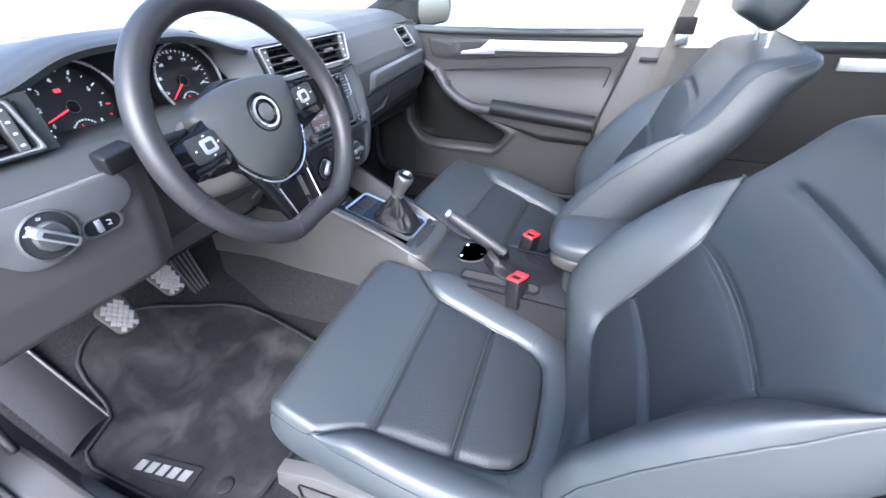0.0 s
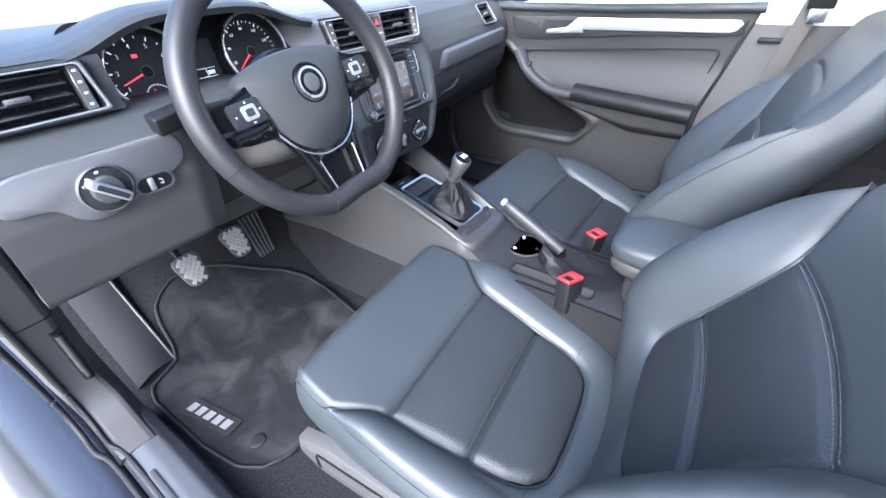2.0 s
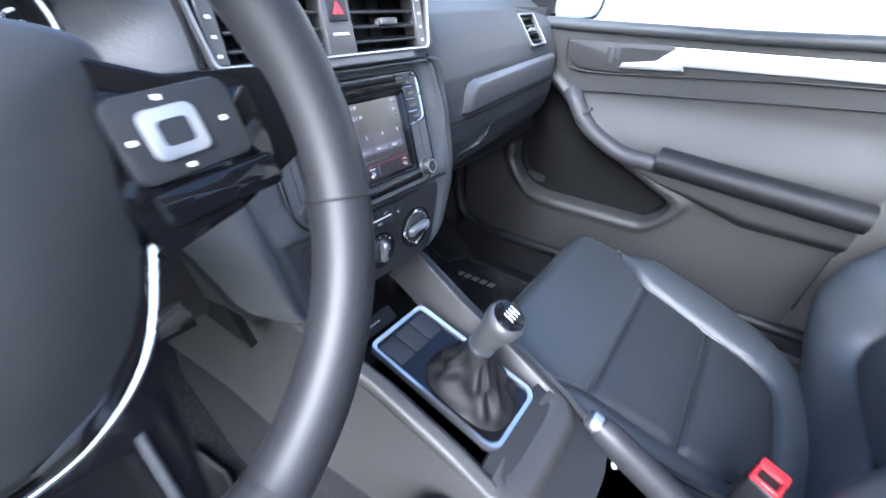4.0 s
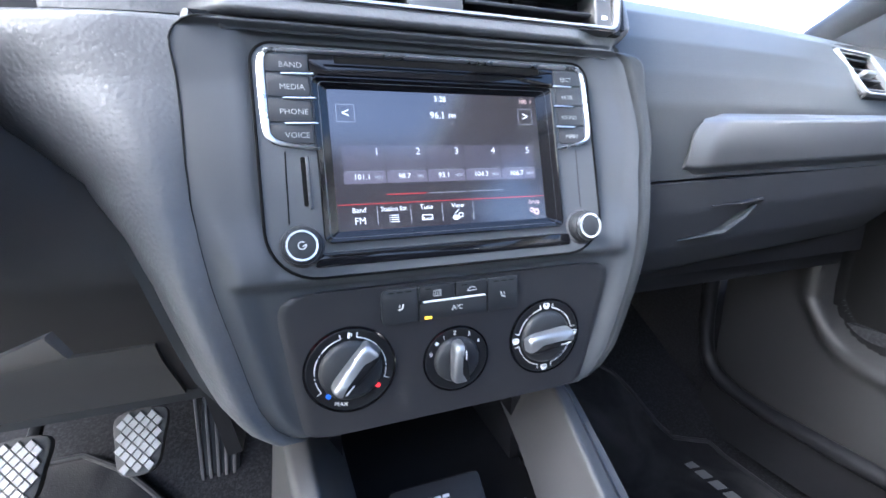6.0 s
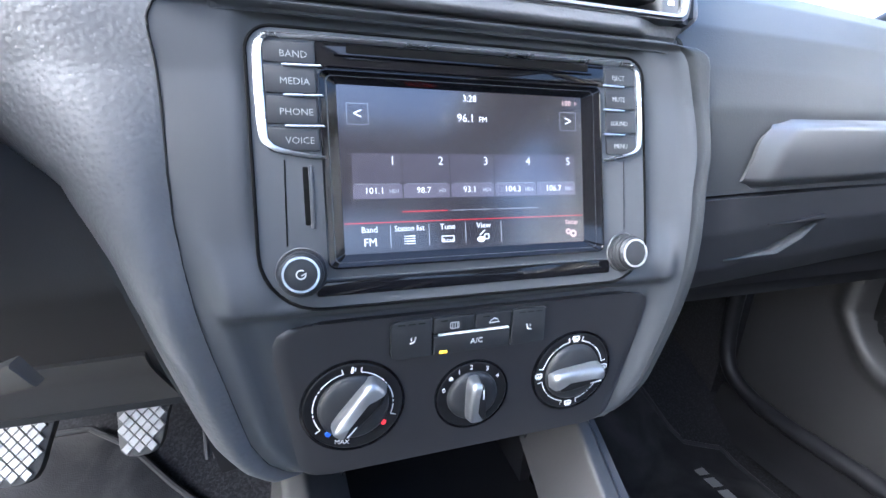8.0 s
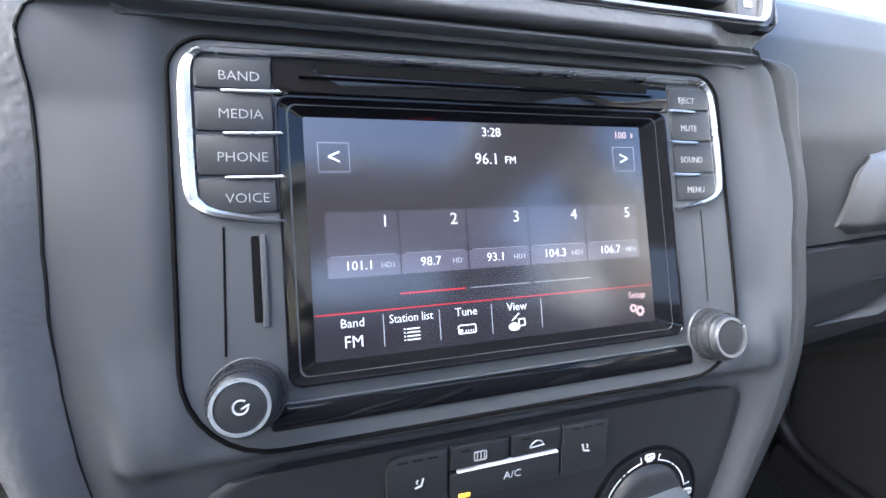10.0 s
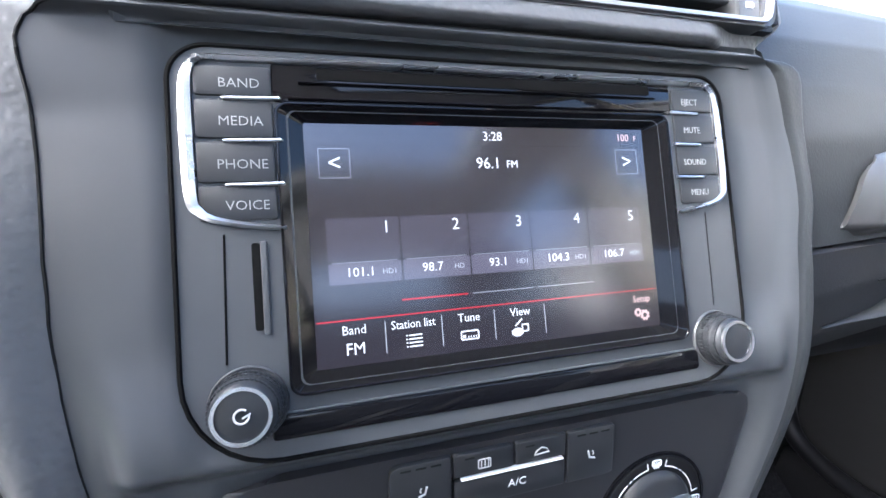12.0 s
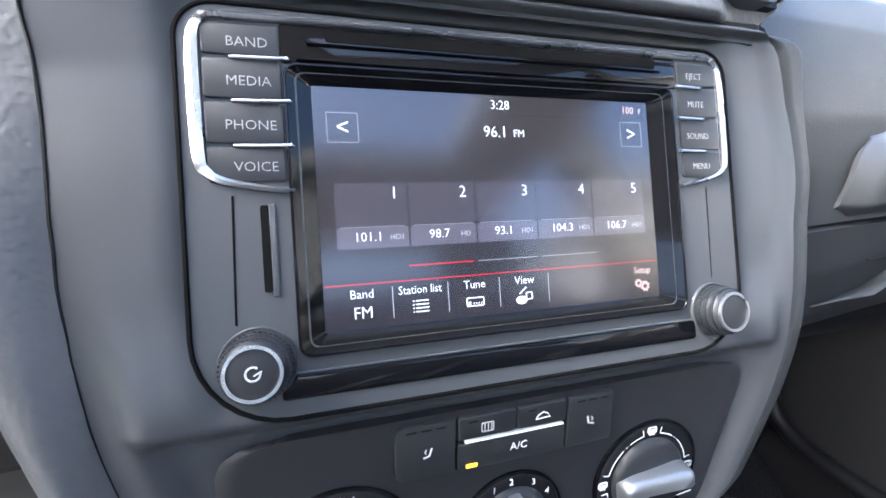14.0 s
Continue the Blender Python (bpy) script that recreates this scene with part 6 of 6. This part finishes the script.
g1 = gauge(-0.0935, -0.004, 0.058, 17, 246, -44, ["", "1", "2", "3", "4", "5", "6", "7", "8"], "t")
part("warning_mark", box(-0.103, -0.095, 0.018, 0.023, -0.0036, -0.003), NEEDLE, g1)
gauge(0.0935, -0.004, 0.058, 33, 236, -50, ["", "20", "40", "60", "80", "100", "120", "140", "160"], "s")
part("info_display", plate(rrect(-0.026, 0.026, -0.045, 0.030, 0.003, 3), -0.012, -0.004), GAUGE, cl)
part("info_bars", join(box(-0.018, 0.016, -0.030, -0.0293, -0.0042, -0.0036), box(-0.018, 0.016, -0.016, -0.0153, -0.0042, -0.0036), box(-0.001, -0.0002, -0.030, -0.016, -0.0042, -0.0036), bars(0.002, 0.014, -0.026, -0.020, -0.0039, 3)), GMARK, cl)

# ---- light switch ----
ls = thing("light_switch", pose(-0.611, -0.053, 0.579, 88), "rotary headlight switch with a silver pointer grip", "light switch")
part("bezel", turned([(0.0325, -0.006), (0.0325, 0.002), (0.0300, 0.0036), (0.0285, 0.001), (0.020, 0.0005)], 56), TITAN, ls)
part("plate", turned([(0.0285, -0.002), (0.0285, 0.0016), (0.027, 0.002)], 56), BUTTON, ls)
part("knob", turned([(0.0185, 0.001), (0.0180, 0.008), (0.0165, 0.010), (0.012, 0.0105)], 48), TITAN, ls)
part("grip", moved(plate(rrect(-0.0065, 0.0065, -0.0250, 0.0250, [0.004, 0.004, 0.006, 0.006], 5), 0.004, 0.0190, 0.003, 3), pose(0, 0, 0, 0, 0, 48)), SILVER, ls, "silver pointer grip")
part("grip_inlay", moved(plate(rrect(-0.0035, 0.0035, -0.020, 0.016, 0.002, 4), 0.017, 0.0196), pose(0, 0, 0, 0, 0, 48)), BUTTON, ls)
for a in (95, 128, 152):
    part("switch_mark", moved(ringplate(rrect(-0.0022, 0.0022, -0.0015, 0.0015, 0.001, 3), rrect(-0.0015, 0.0015, -0.0009, 0.0009, 0.0006, 3), 0.0018, 0.0024), pose(0.0238 * math.cos(radians(a)), 0.0238 * math.sin(radians(a)), 0)), WHITEMARK, ls)
dm_ = thing("dimmer_switch", pose(-0.556, -0.053, 0.565, 88, 0, 0), "small black dimmer thumbwheel in a silver surround", "dimmer switch")
part("surround", ringplate(rrect(-0.026, 0.026, -0.013, 0.013, 0.0128, 8), rrect(-0.023, 0.023, -0.0105, 0.0105, 0.0103, 8), -0.004, 0.0025), TITAN, dm_)
part("well", plate(rrect(-0.023, 0.023, -0.0105, 0.0105, 0.0103, 8), -0.004, 0.0005), DARK, dm_)
part("thumbwheel", box(-0.009, -0.001, -0.009, 0.009, 0.0, 0.004, 0.002), SILVER, dm_)
part("mark", tube([(0.006, -0.003, 0.0008), (0.010, -0.004, 0.0008), (0.010, 0.002, 0.0008), (0.006, 0.003, 0.0008)], 0.0006, 6), WHITEMARK, dm_)


# ---- pedals ----
def pedal(x, y, z, w, h, label):
    t = thing("pedal", pose(x, y, z, 52, 0, 0), label, "pedal", group="foot pedals")
    k = w * 0.16
    out = [tuple(p) for p in catmull([(-w / 2, h / 2), (w / 2, h / 2 + 0.002), (w / 2 + 0.001, 0), (w / 2 - k, -h / 2), (-w / 2 + k, -h / 2), (-w / 2 - 0.001, 0)][::-1], 5, closed=True)]
    # Darker than the raised diamonds, so the gaps between them read as lines.
    part("pad", plate(out, -0.010, 0.0, 0.003), PADBASE, t, "dark grey pedal pad")
    diamonds = []
    s = 0.0128
    for i in range(-6, 7):
        for j in range(-6, 7):
            cx, cy = (i + j) * s * 0.55, (i - j) * s * 0.62
            if abs(cx) < w / 2 - 0.005 - max(0, -cy) * 0.16 and abs(cy) < h / 2 - 0.006:
                q = s * 0.50
                diamonds.append(plate([(cx - q, cy), (cx, cy - q * 1.12), (cx + q, cy), (cx, cy + q * 1.12)], -0.001, 0.0030, 0.0007, 1))
    part("grip_pattern", join(*diamonds), STEEL, t)
    part("lever", tube([(0, h * 0.2, -0.010), (0, h * 0.6, -0.03), (0, h * 1.8, -0.05), (0, h * 3.2, -0.02)], 0.009, 8, flat=0.6), DARK, t)
    return t


pedal(-0.322, 0.338, 0.195, 0.056, 0.076, "grey diamond-grip brake pedal")
pedal(-0.455, 0.332, 0.186, 0.058, 0.076, "grey diamond-grip clutch pedal")
gas = thing("pedal", pose(-0.238, 0.372, 0.127, 68, 0, 0), "long ribbed black accelerator pedal", "pedal", group="foot pedals")
part("plate", plate([(-0.034, -0.108), (0.028, -0.112), (0.030, 0.108), (-0.018, 0.108)], -0.008, 0, 0.003), RUBBER, gas)
for k in range(5):
    part("rib", moved(box(-0.0025, 0.0025, -0.100, 0.102, -0.001, 0.0035, 0.0012, 1), pose(-0.024 + 0.0115 * k, 0, 0, 0, 0, 3 - 1.6 * k)), LOWER, gas)

foot = thing("footrest", pose(-0.64, 0.35, 0.1), "dimpled grey plastic footrest", "footrest")
FOOT = pbr("dimpled_plastic", (0.022, 0.022, 0.024), 0.8, grain=420, bump=0.45, cells="sharp", spec=0.12)
part("rest_edge", tube([(-0.598 + 0.002 * i / 10, 0.256 + 0.235 * i / 10, 0.036 + 0.165 * i / 10) for i in range(11)], 0.004, 8), LOWER, foot, world=True)
part("plate", solid(grid(lambda u, v: (-0.690 + 0.096 * u + 0.004 * v, 0.236 + 0.255 * v + 0.02 * u * (1 - v), 0.036 + 0.165 * v + 0.01 * math.sin(math.pi * u)), 12, 20), 0.015), FOOT, foot, world=True)


# ---- floor mats ----
def floor_mat(sx, dx, label, left, right):
    t = thing("floor_mat", pose(dx, 0.1, 0.0), label, "floor mat", group="floor mats")

    def pt(u, v):
        y = -0.165 + 0.577 * v
        a, b = lerp(left, y)[0], lerp(right, y)[0]
        x = a + (b - a) * u
        return (sx * x, y, floor_z(y) + 0.010 + 0.002 * noise.noise(Vector((x * 9, y * 9, 0))))
    part("mat_surface", solid(grid(pt, 40, 60), 0.006), MATPILE, t, world=True)
    ed = [pt(0, i / 59) for i in range(60)] + [pt(i / 20, 1) for i in range(1, 20)] + [pt(1, 1 - i / 59) for i in range(60)] + [pt(1 - i / 20, 0) for i in range(1, 20)]
    part("edging", tube(ed, 0.0045, 8, closed=True), RUBBER, t, "stitched black edging", world=True)
    return t


ML = [(-0.165, -0.590), (-0.145, -0.632), (-0.10, -0.660), (0.0, -0.676), (0.195, -0.682), (0.225, -0.672), (0.245, -0.600), (0.27, -0.586), (0.33, -0.575), (0.37, -0.560), (0.395, -0.530), (0.412, -0.490)]
MR = [(-0.165, -0.30), (-0.12, -0.25), (0.06, -0.214), (0.19, -0.192), (0.24, -0.205), (0.29, -0.245), (0.33, -0.30), (0.38, -0.36), (0.412, -0.42)]
fm1 = floor_mat(1, -0.45, "dusty black driver floor mat with white embroidery", ML, MR)
EM1 = Matrix.Translation((-0.652, 0.112, 0.0)) @ pose(0, 0, 0, 0, 0, -80)
part("patch", moved(plate(rrect(-0.012, 0.140, -0.010, 0.032, 0.006, 4), 0.0105, 0.0130), EM1), RUBBER, fm1, "black woven patch", world=True)
for i in range(5):
    part("embroidery", moved(plate([(0.026 * i, 0), (0.026 * i + 0.018, 0), (0.026 * i + 0.021, 0.021), (0.026 * i + 0.003, 0.021)], 0.0128, 0.0142), EM1), EMBROID, fm1, "white embroidered bar", world=True)
for q in ((-0.606, -0.088),):
    part("fastener", moved(turned([(0.016, 0.010), (0.016, 0.0135), (0.013, 0.0150), (0.006, 0.0152)], 24), Matrix.Translation((q[0], q[1], 0))), RUBBER, fm1, "round mat fastener", world=True)
fm2 = floor_mat(-1, 0.43, "black passenger floor mat with white embroidery", [(a, b + 0.05) for a, b in ML], MR)
EM2 = Matrix.Translation((0.562, 0.088, 0.0)) @ pose(0, 0, 0, 0, 0, 92)
for i in range(5):
    part("embroidery", moved(plate([(0.026 * i, 0), (0.026 * i + 0.018, 0), (0.026 * i + 0.021, 0.019), (0.026 * i + 0.003, 0.019)], 0.0128, 0.0142), EM2), EMBROID, fm2, "white embroidered bar", world=True)
rel = thing("hood_release", pose(-0.742, 0.17, 0.25), "grey hood release lever on the sill trim", "lever")
part("lever", tube([(-0.7405, 0.1435, 0.308), (-0.741, 0.158, 0.270), (-0.7415, 0.171, 0.225), (-0.742, 0.178, 0.182)], 0.0062, 12), LOWER, rel, world=True)
part("well", tube([(-0.7405, 0.1445, 0.316), (-0.741, 0.162, 0.270), (-0.7415, 0.175, 0.225), (-0.742, 0.182, 0.174)], 0.0088, 12), DARK, rel, "black recess round the lever", world=True)

# ---- passenger door ----
door = thing("door_right", pose(0.71, -0.27, 0.25), "grey front passenger door panel with silver trim", "car door")
SW = [(-0.40, 0.300), (-0.30, 0.335), (-0.23, 0.360), (-0.14, 0.405), (-0.06, 0.455), (0.0, 0.500), (0.05, 0.540), (0.14, 0.60)]


def pocket(y, z):
    """How deep a place lies within the door pocket, in metres; negative outside."""
    d = [lerp(SW, y)[0] - z - 0.012, z - 0.262 - 0.10 * ease(-0.20, -0.34, y), 0.150 - y - 0.9 * max(0, 0.335 - z) ** 1.15, y + 0.305]
    k = 0.018
    return -k * math.log(sum(math.exp(-q / k) for q in d))


def door_pt(u, v):
    z = 0.10 + 0.568 * v
    y0 = -0.565 - 0.31 * (z - 0.38)
    if z < 0.38:
        y0 = -0.565 + 0.1 * (0.38 - z)
    y = 0.30 + (y0 - 0.30) * u
    x = 0.708 - 0.030 * ease(0.54, 0.42, z) * ease(0.16, 0.0, y) - 0.004 * ease(0.57, 0.64, z)
    p = pocket(y, z)
    x += 0.050 * ease(0.0, 0.016, p)
    x -= 0.008 * math.exp(-((p + 0.012) / 0.012) ** 2)
    return (x, y, z)


part("panel", solid(grid(door_pt, 220, 150), 0.02), DOORMAT, door, world=True)


def pocket_span(y):
    zs = [0.20 + 0.40 * i / 400 for i in range(401)]
    zs = [z for z in zs if pocket(y, z) > 0.009]
    return (zs[0], zs[-1]) if zs else None


ys = [0.20 - 0.55 * i / 400 for i in range(401)]
SPANS = [pocket_span(y) for y in ys]
ys, SPANS = [y for y, q in zip(ys, SPANS) if q], [q for q in SPANS if q]


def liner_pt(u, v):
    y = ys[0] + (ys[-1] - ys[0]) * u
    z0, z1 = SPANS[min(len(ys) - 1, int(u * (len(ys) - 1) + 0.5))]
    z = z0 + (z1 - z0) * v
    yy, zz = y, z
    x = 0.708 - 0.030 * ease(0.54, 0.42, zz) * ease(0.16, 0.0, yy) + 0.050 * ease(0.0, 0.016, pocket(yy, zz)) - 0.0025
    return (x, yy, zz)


# Sheet laid over the shallow pocket; its dark colour stands for recess shade.
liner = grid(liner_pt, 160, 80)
part("pocket_liner", liner, POCKETSHADE, door, "door pocket lining, darkened for the recess shade", world=True)
part("insert_groove", tube(catmull([(0.7035, -0.12, 0.430), (0.7035, -0.035, 0.478), (0.7035, 0.006, 0.512), (0.7035, -0.004, 0.530), (0.7035, -0.034, 0.538), (0.7035, -0.29, 0.553), (0.7035, -0.555, 0.568), (0.7035, -0.588, 0.560), (0.7035, -0.588, 0.542), (0.7035, -0.553, 0.43)], 6), 0.0022, 8), DARK, door, "dark groove round the insert", world=True)
part("bezel_groove", tube(catmull([(0.7035, 0.046, 0.640), (0.7035, 0.040, 0.594), (0.7035, 0.020, 0.580), (0.7035, -0.06, 0.578), (0.7035, -0.354, 0.595), (0.7035, -0.606, 0.604), (0.7035, -0.630, 0.620), (0.7035, -0.634, 0.640)], 6), 0.0022, 8), DARK, door, world=True)
part("top_roll", tube([(0.712, 0.14, 0.672), (0.706, 0.0, 0.668), (0.704, -0.30, 0.664), (0.706, -0.665, 0.668)], 0.018, 14, flat=0.7), SOFT, door, world=True)
YZ = Matrix(((0, 0, -1, 0), (-1, 0, 0, 0), (0, 1, 0, 0), (0, 0, 0, 1)))
part("silver_trim", moved(plate([(0.186, 0.605), (0.60, 0.6085), (0.616, 0.614), (0.626, 0.630), (0.618, 0.639), (0.18, 0.639)], -0.002, 0.004, 0.002), Matrix.Translation((0.7035, 0, 0)) @ YZ), SILVER, door, "brushed silver trim strip", world=True)
part("handle_bezel", moved(plate([tuple(p) for p in catmull([(-0.042, 0.632), (-0.035, 0.607), (-0.012, 0.587), (0.06, 0.583), (0.195, 0.590), (0.184, 0.638), (0.06, 0.639), (-0.03, 0.639)], 5, closed=True)], -0.003, 0.0035, 0.0015), Matrix.Translation((0.7035, 0, 0)) @ YZ), DOORMAT, door, world=True)
part("handle_well", moved(plate([(0.076, 0.597), (0.150, 0.597), (0.178, 0.632), (0.076, 0.632)], 0.003, 0.0042), Matrix.Translation((0.7035, 0, 0)) @ YZ), pbr("well_black", (0.004, 0.004, 0.004), 0.8), door, world=True)
part("inner_handle", moved(plate([(0.080, 0.592), (0.205, 0.597), (0.190, 0.634), (0.178, 0.634), (0.150, 0.612), (0.085, 0.603)], 0.0, 0.012, 0.003), Matrix.Translation((0.7035, 0, 0)) @ YZ), SILVER, door, "silver inner door handle", world=True)
part("lock_switch", moved(plate(rrect(0.048, 0.064, 0.598, 0.632, 0.003, 3), 0.002, 0.006, 0.001), Matrix.Translation((0.7035, 0, 0)) @ YZ), BUTTON, door, world=True)
part("arm_pad", tube(catmull([(0.655, -0.215, 0.428), (0.648, -0.30, 0.422), (0.648, -0.44, 0.410), (0.652, -0.570, 0.398)], 6), 0.032, 18, flat=0.85), BOOTHIDE, door, "padded armrest", world=True)
part("grab_handle", tube(catmull([(0.690, 0.010, 0.535), (0.676, -0.008, 0.515), (0.664, -0.05, 0.468), (0.656, -0.13, 0.426), (0.652, -0.20, 0.418), (0.655, -0.26, 0.412)], 8), 0.020, 14, rs=None, flat=0.9), LIDMAT, door, "curved grab handle", world=True)
part("arm_body", solid(grid(lambda u, v: (0.690 - 0.044 * ease(0, 0.5, v), -0.02 - 0.545 * u, lerp(SW, -0.02 - 0.545 * u)[0] + (lerp([(-0.57, 0.385), (-0.23, 0.405), (-0.13, 0.420), (-0.05, 0.465), (0.0, 0.510)], -0.02 - 0.545 * u)[0] - lerp(SW, -0.02 - 0.545 * u)[0]) * v), 40, 14), 0.01), DOORMAT, door, world=True)
part("window_switch", moved(box(-0.008, 0.008, -0.016, 0.016, -0.004, 0.004, 0.002), pose(0.660, -0.040, 0.497, -45, 0, 0)), BUTTON, door, world=True)
part("side_glass", grid(lambda u, v: (0.728 - 0.10 * v, 0.34 - 0.95 * u - 0.12 * (1 - u) * v * 3.2, 0.66 + 0.44 * v), 12, 12), GLASS, door, world=True).visible_shadow = False
part("rear_seal", tube([(0.712, -0.655, 0.672), (0.712, -0.575, 0.40), (0.715, -0.56, 0.30), (0.715, -0.55, 0.15)], 0.007, 8), RUBBER, door, world=True)

part("mirror_sail", moved(plate([(-0.26, 0.700), (-0.14, 0.672), (-0.10, 0.690), (-0.092, 0.815), (-0.12, 0.800), (-0.255, 0.735)], -0.01, 0.008, 0.003), Matrix.Translation((0.722, 0, 0)) @ YZ), DARK, door, "black sail trim at the mirror", world=True)
mir = thing("door_mirror", pose(0.84, 0.10, 0.74), "black outside door mirror reflecting bright daylight", "door mirror")


MIR = Matrix(((0.892, 0.027, -0.450, 0.810), (-0.451, 0.054, -0.891, 0.100), (0.0, 0.998, 0.060, 0.735), (0, 0, 0, 1)))
MP = [(-0.046, -0.011), (-0.050, 0.024), (-0.048, 0.050), (-0.030, 0.058), (0.0, 0.059), (0.054, 0.048), (0.098, 0.026), (0.108, 0.0), (0.104, -0.028), (0.088, -0.050), (0.060, -0.057), (-0.025, -0.058), (-0.040, -0.045)]
mo = [Vector(tuple(p)) for p in catmull([(x, y, 0) for x, y in reversed(MP)], 4, closed=True)]
mc = Vector((0.03, 0, 0))
part("glass", moved(plate([(p.x, p.y) for p in mo], -0.003, 0.0), MIR), MIRROR, mir, "mirror glass", world=True)


def shell_pt(u, v):
    p = mo[int(u * len(mo) + 0.5) % len(mo)] - mc
    grow, deep = lerp([(0, 1.0, -0.002), (0.08, 1.06, 0.004), (0.16, 1.13, 0.002), (0.3, 1.17, -0.02), (0.6, 1.05, -0.065), (0.85, 0.70, -0.095), (1.0, 0.05, -0.105)], v)
    return mc + Vector((p.x * grow, p.y * grow, deep))


part("housing", moved(grid(shell_pt, len(mo), 24, closed_u=True), MIR), PAINT, mir, "dark painted housing", world=True)
part("foot", tube([(0.735, 0.16, 0.682), (0.775, 0.155, 0.690), (0.82, 0.15, 0.705)], 0.022, 12, flat=0.8), DARK, mir, world=True)

# ---- rear of the cabin on the far side ----
solo("pillar_b_right", solid(grid(lambda u, v: (0.722 - 0.085 * v ** 1.2 - 0.014 * math.sin(math.pi * u), -0.655 - 0.20 * u - 0.05 * v, 0.625 + 0.50 * v), 12, 24), 0.03), CREAM,
     "cream pillar trim behind the passenger door", "pillar", kind="structure")
plow = thing("pillar_b_lower", pose(0.71, -0.7, 0.3), "grey lower trim of the door pillar", "pillar", kind="structure")
part("trim", solid(grid(lambda u, v: (0.722 - 0.016 * math.sin(math.pi * u), -0.47 - 0.30 * u - 0.16 * v * (1 - 0.3 * u), 0.10 + 0.53 * v), 14, 20), 0.02), LOWER, plow, world=True)
part("belt_slot", box(0.698, 0.712, -0.735, -0.668, 0.588, 0.600, 0.004), DARK, plow, world=True)
solo("pillar_b_left", box(-0.74, -0.66, -1.34, -1.20, 0.05, 1.13, 0.02, 3), LOWER, "dark pillar trim behind the driver door", "pillar", kind="structure")
blt = thing("seat_belt", pose(0.66, -0.75, 0.9), "grey seat belt hanging on the door pillar", "seat belt")
part("webbing", solid(grid(lambda u, v: (0.690 - 0.060 * v, -0.732 - 0.10 * v + 0.040 * u, 0.46 + 0.50 * v), 4, 24), 0.0025), BELT, blt, world=True)
part("guide", box(0.60, 0.64, -0.85, -0.77, 0.93, 0.99, 0.012, 3), DARK, blt, world=True)
part("latch_tongue", moved(box(-0.005, 0.005, -0.026, 0.026, -0.020, 0.024, 0.003), pose(0.655, -0.768, 0.690, 0, -8, 0)), DARK, blt, "dark latch tongue", world=True)
part("tongue_plate", moved(box(-0.0012, 0.0012, -0.018, 0.018, -0.05, -0.018, 0.001), pose(0.655, -0.768, 0.690, 0, -8, 0)), CHROME, blt, world=True)
# Added filler: shade behind the passenger seat is put into its black.
solo("pillar_b_shade", box(0.728, 0.76, -0.92, -0.72, 0.05, 0.62, 0.01), DARK, "added black filler behind the door pillar, darkened for shade", "pillar", kind="structure")
rd = thing("rear_door", pose(0.75, -1.2, 0.25), "dark rear passenger door with a silver strip", "car door")
# The rear cabin's shade is put into this panel's black too.
part("panel", box(0.740, 0.77, -1.75, -0.88, 0.10, 0.625, 0.01), DARK, rd, world=True)
part("top_roll", tube([(0.750, -0.88, 0.632), (0.750, -1.75, 0.640)], 0.016, 12), SOFT, rd, world=True)
part("silver_trim", box(0.733, 0.742, -1.45, -1.17, 0.578, 0.612, 0.002), SILVER, rd, world=True)
part("side_glass", grid(lambda u, v: (0.752 - 0.10 * v, -0.90 - 0.80 * u, 0.64 + 0.44 * v), 4, 4), GLASS, rd, world=True).visible_shadow = False
bench = thing("rear_bench", pose(0, -1.5, 0), "black leather rear bench seat", "rear seat")
part("cushion", pad(-0.62, 0.66, -1.72, -1.22, 0.10, 0.30), LEATHER, bench, world=True)
part("backrest", moved(pad(-0.62, 0.66, -0.08, 0.08, 0.0, 0.62), Matrix.Translation((0, -1.68, 0.26)) @ pose(0, 0, 0, 18)), LEATHER, bench, world=True)
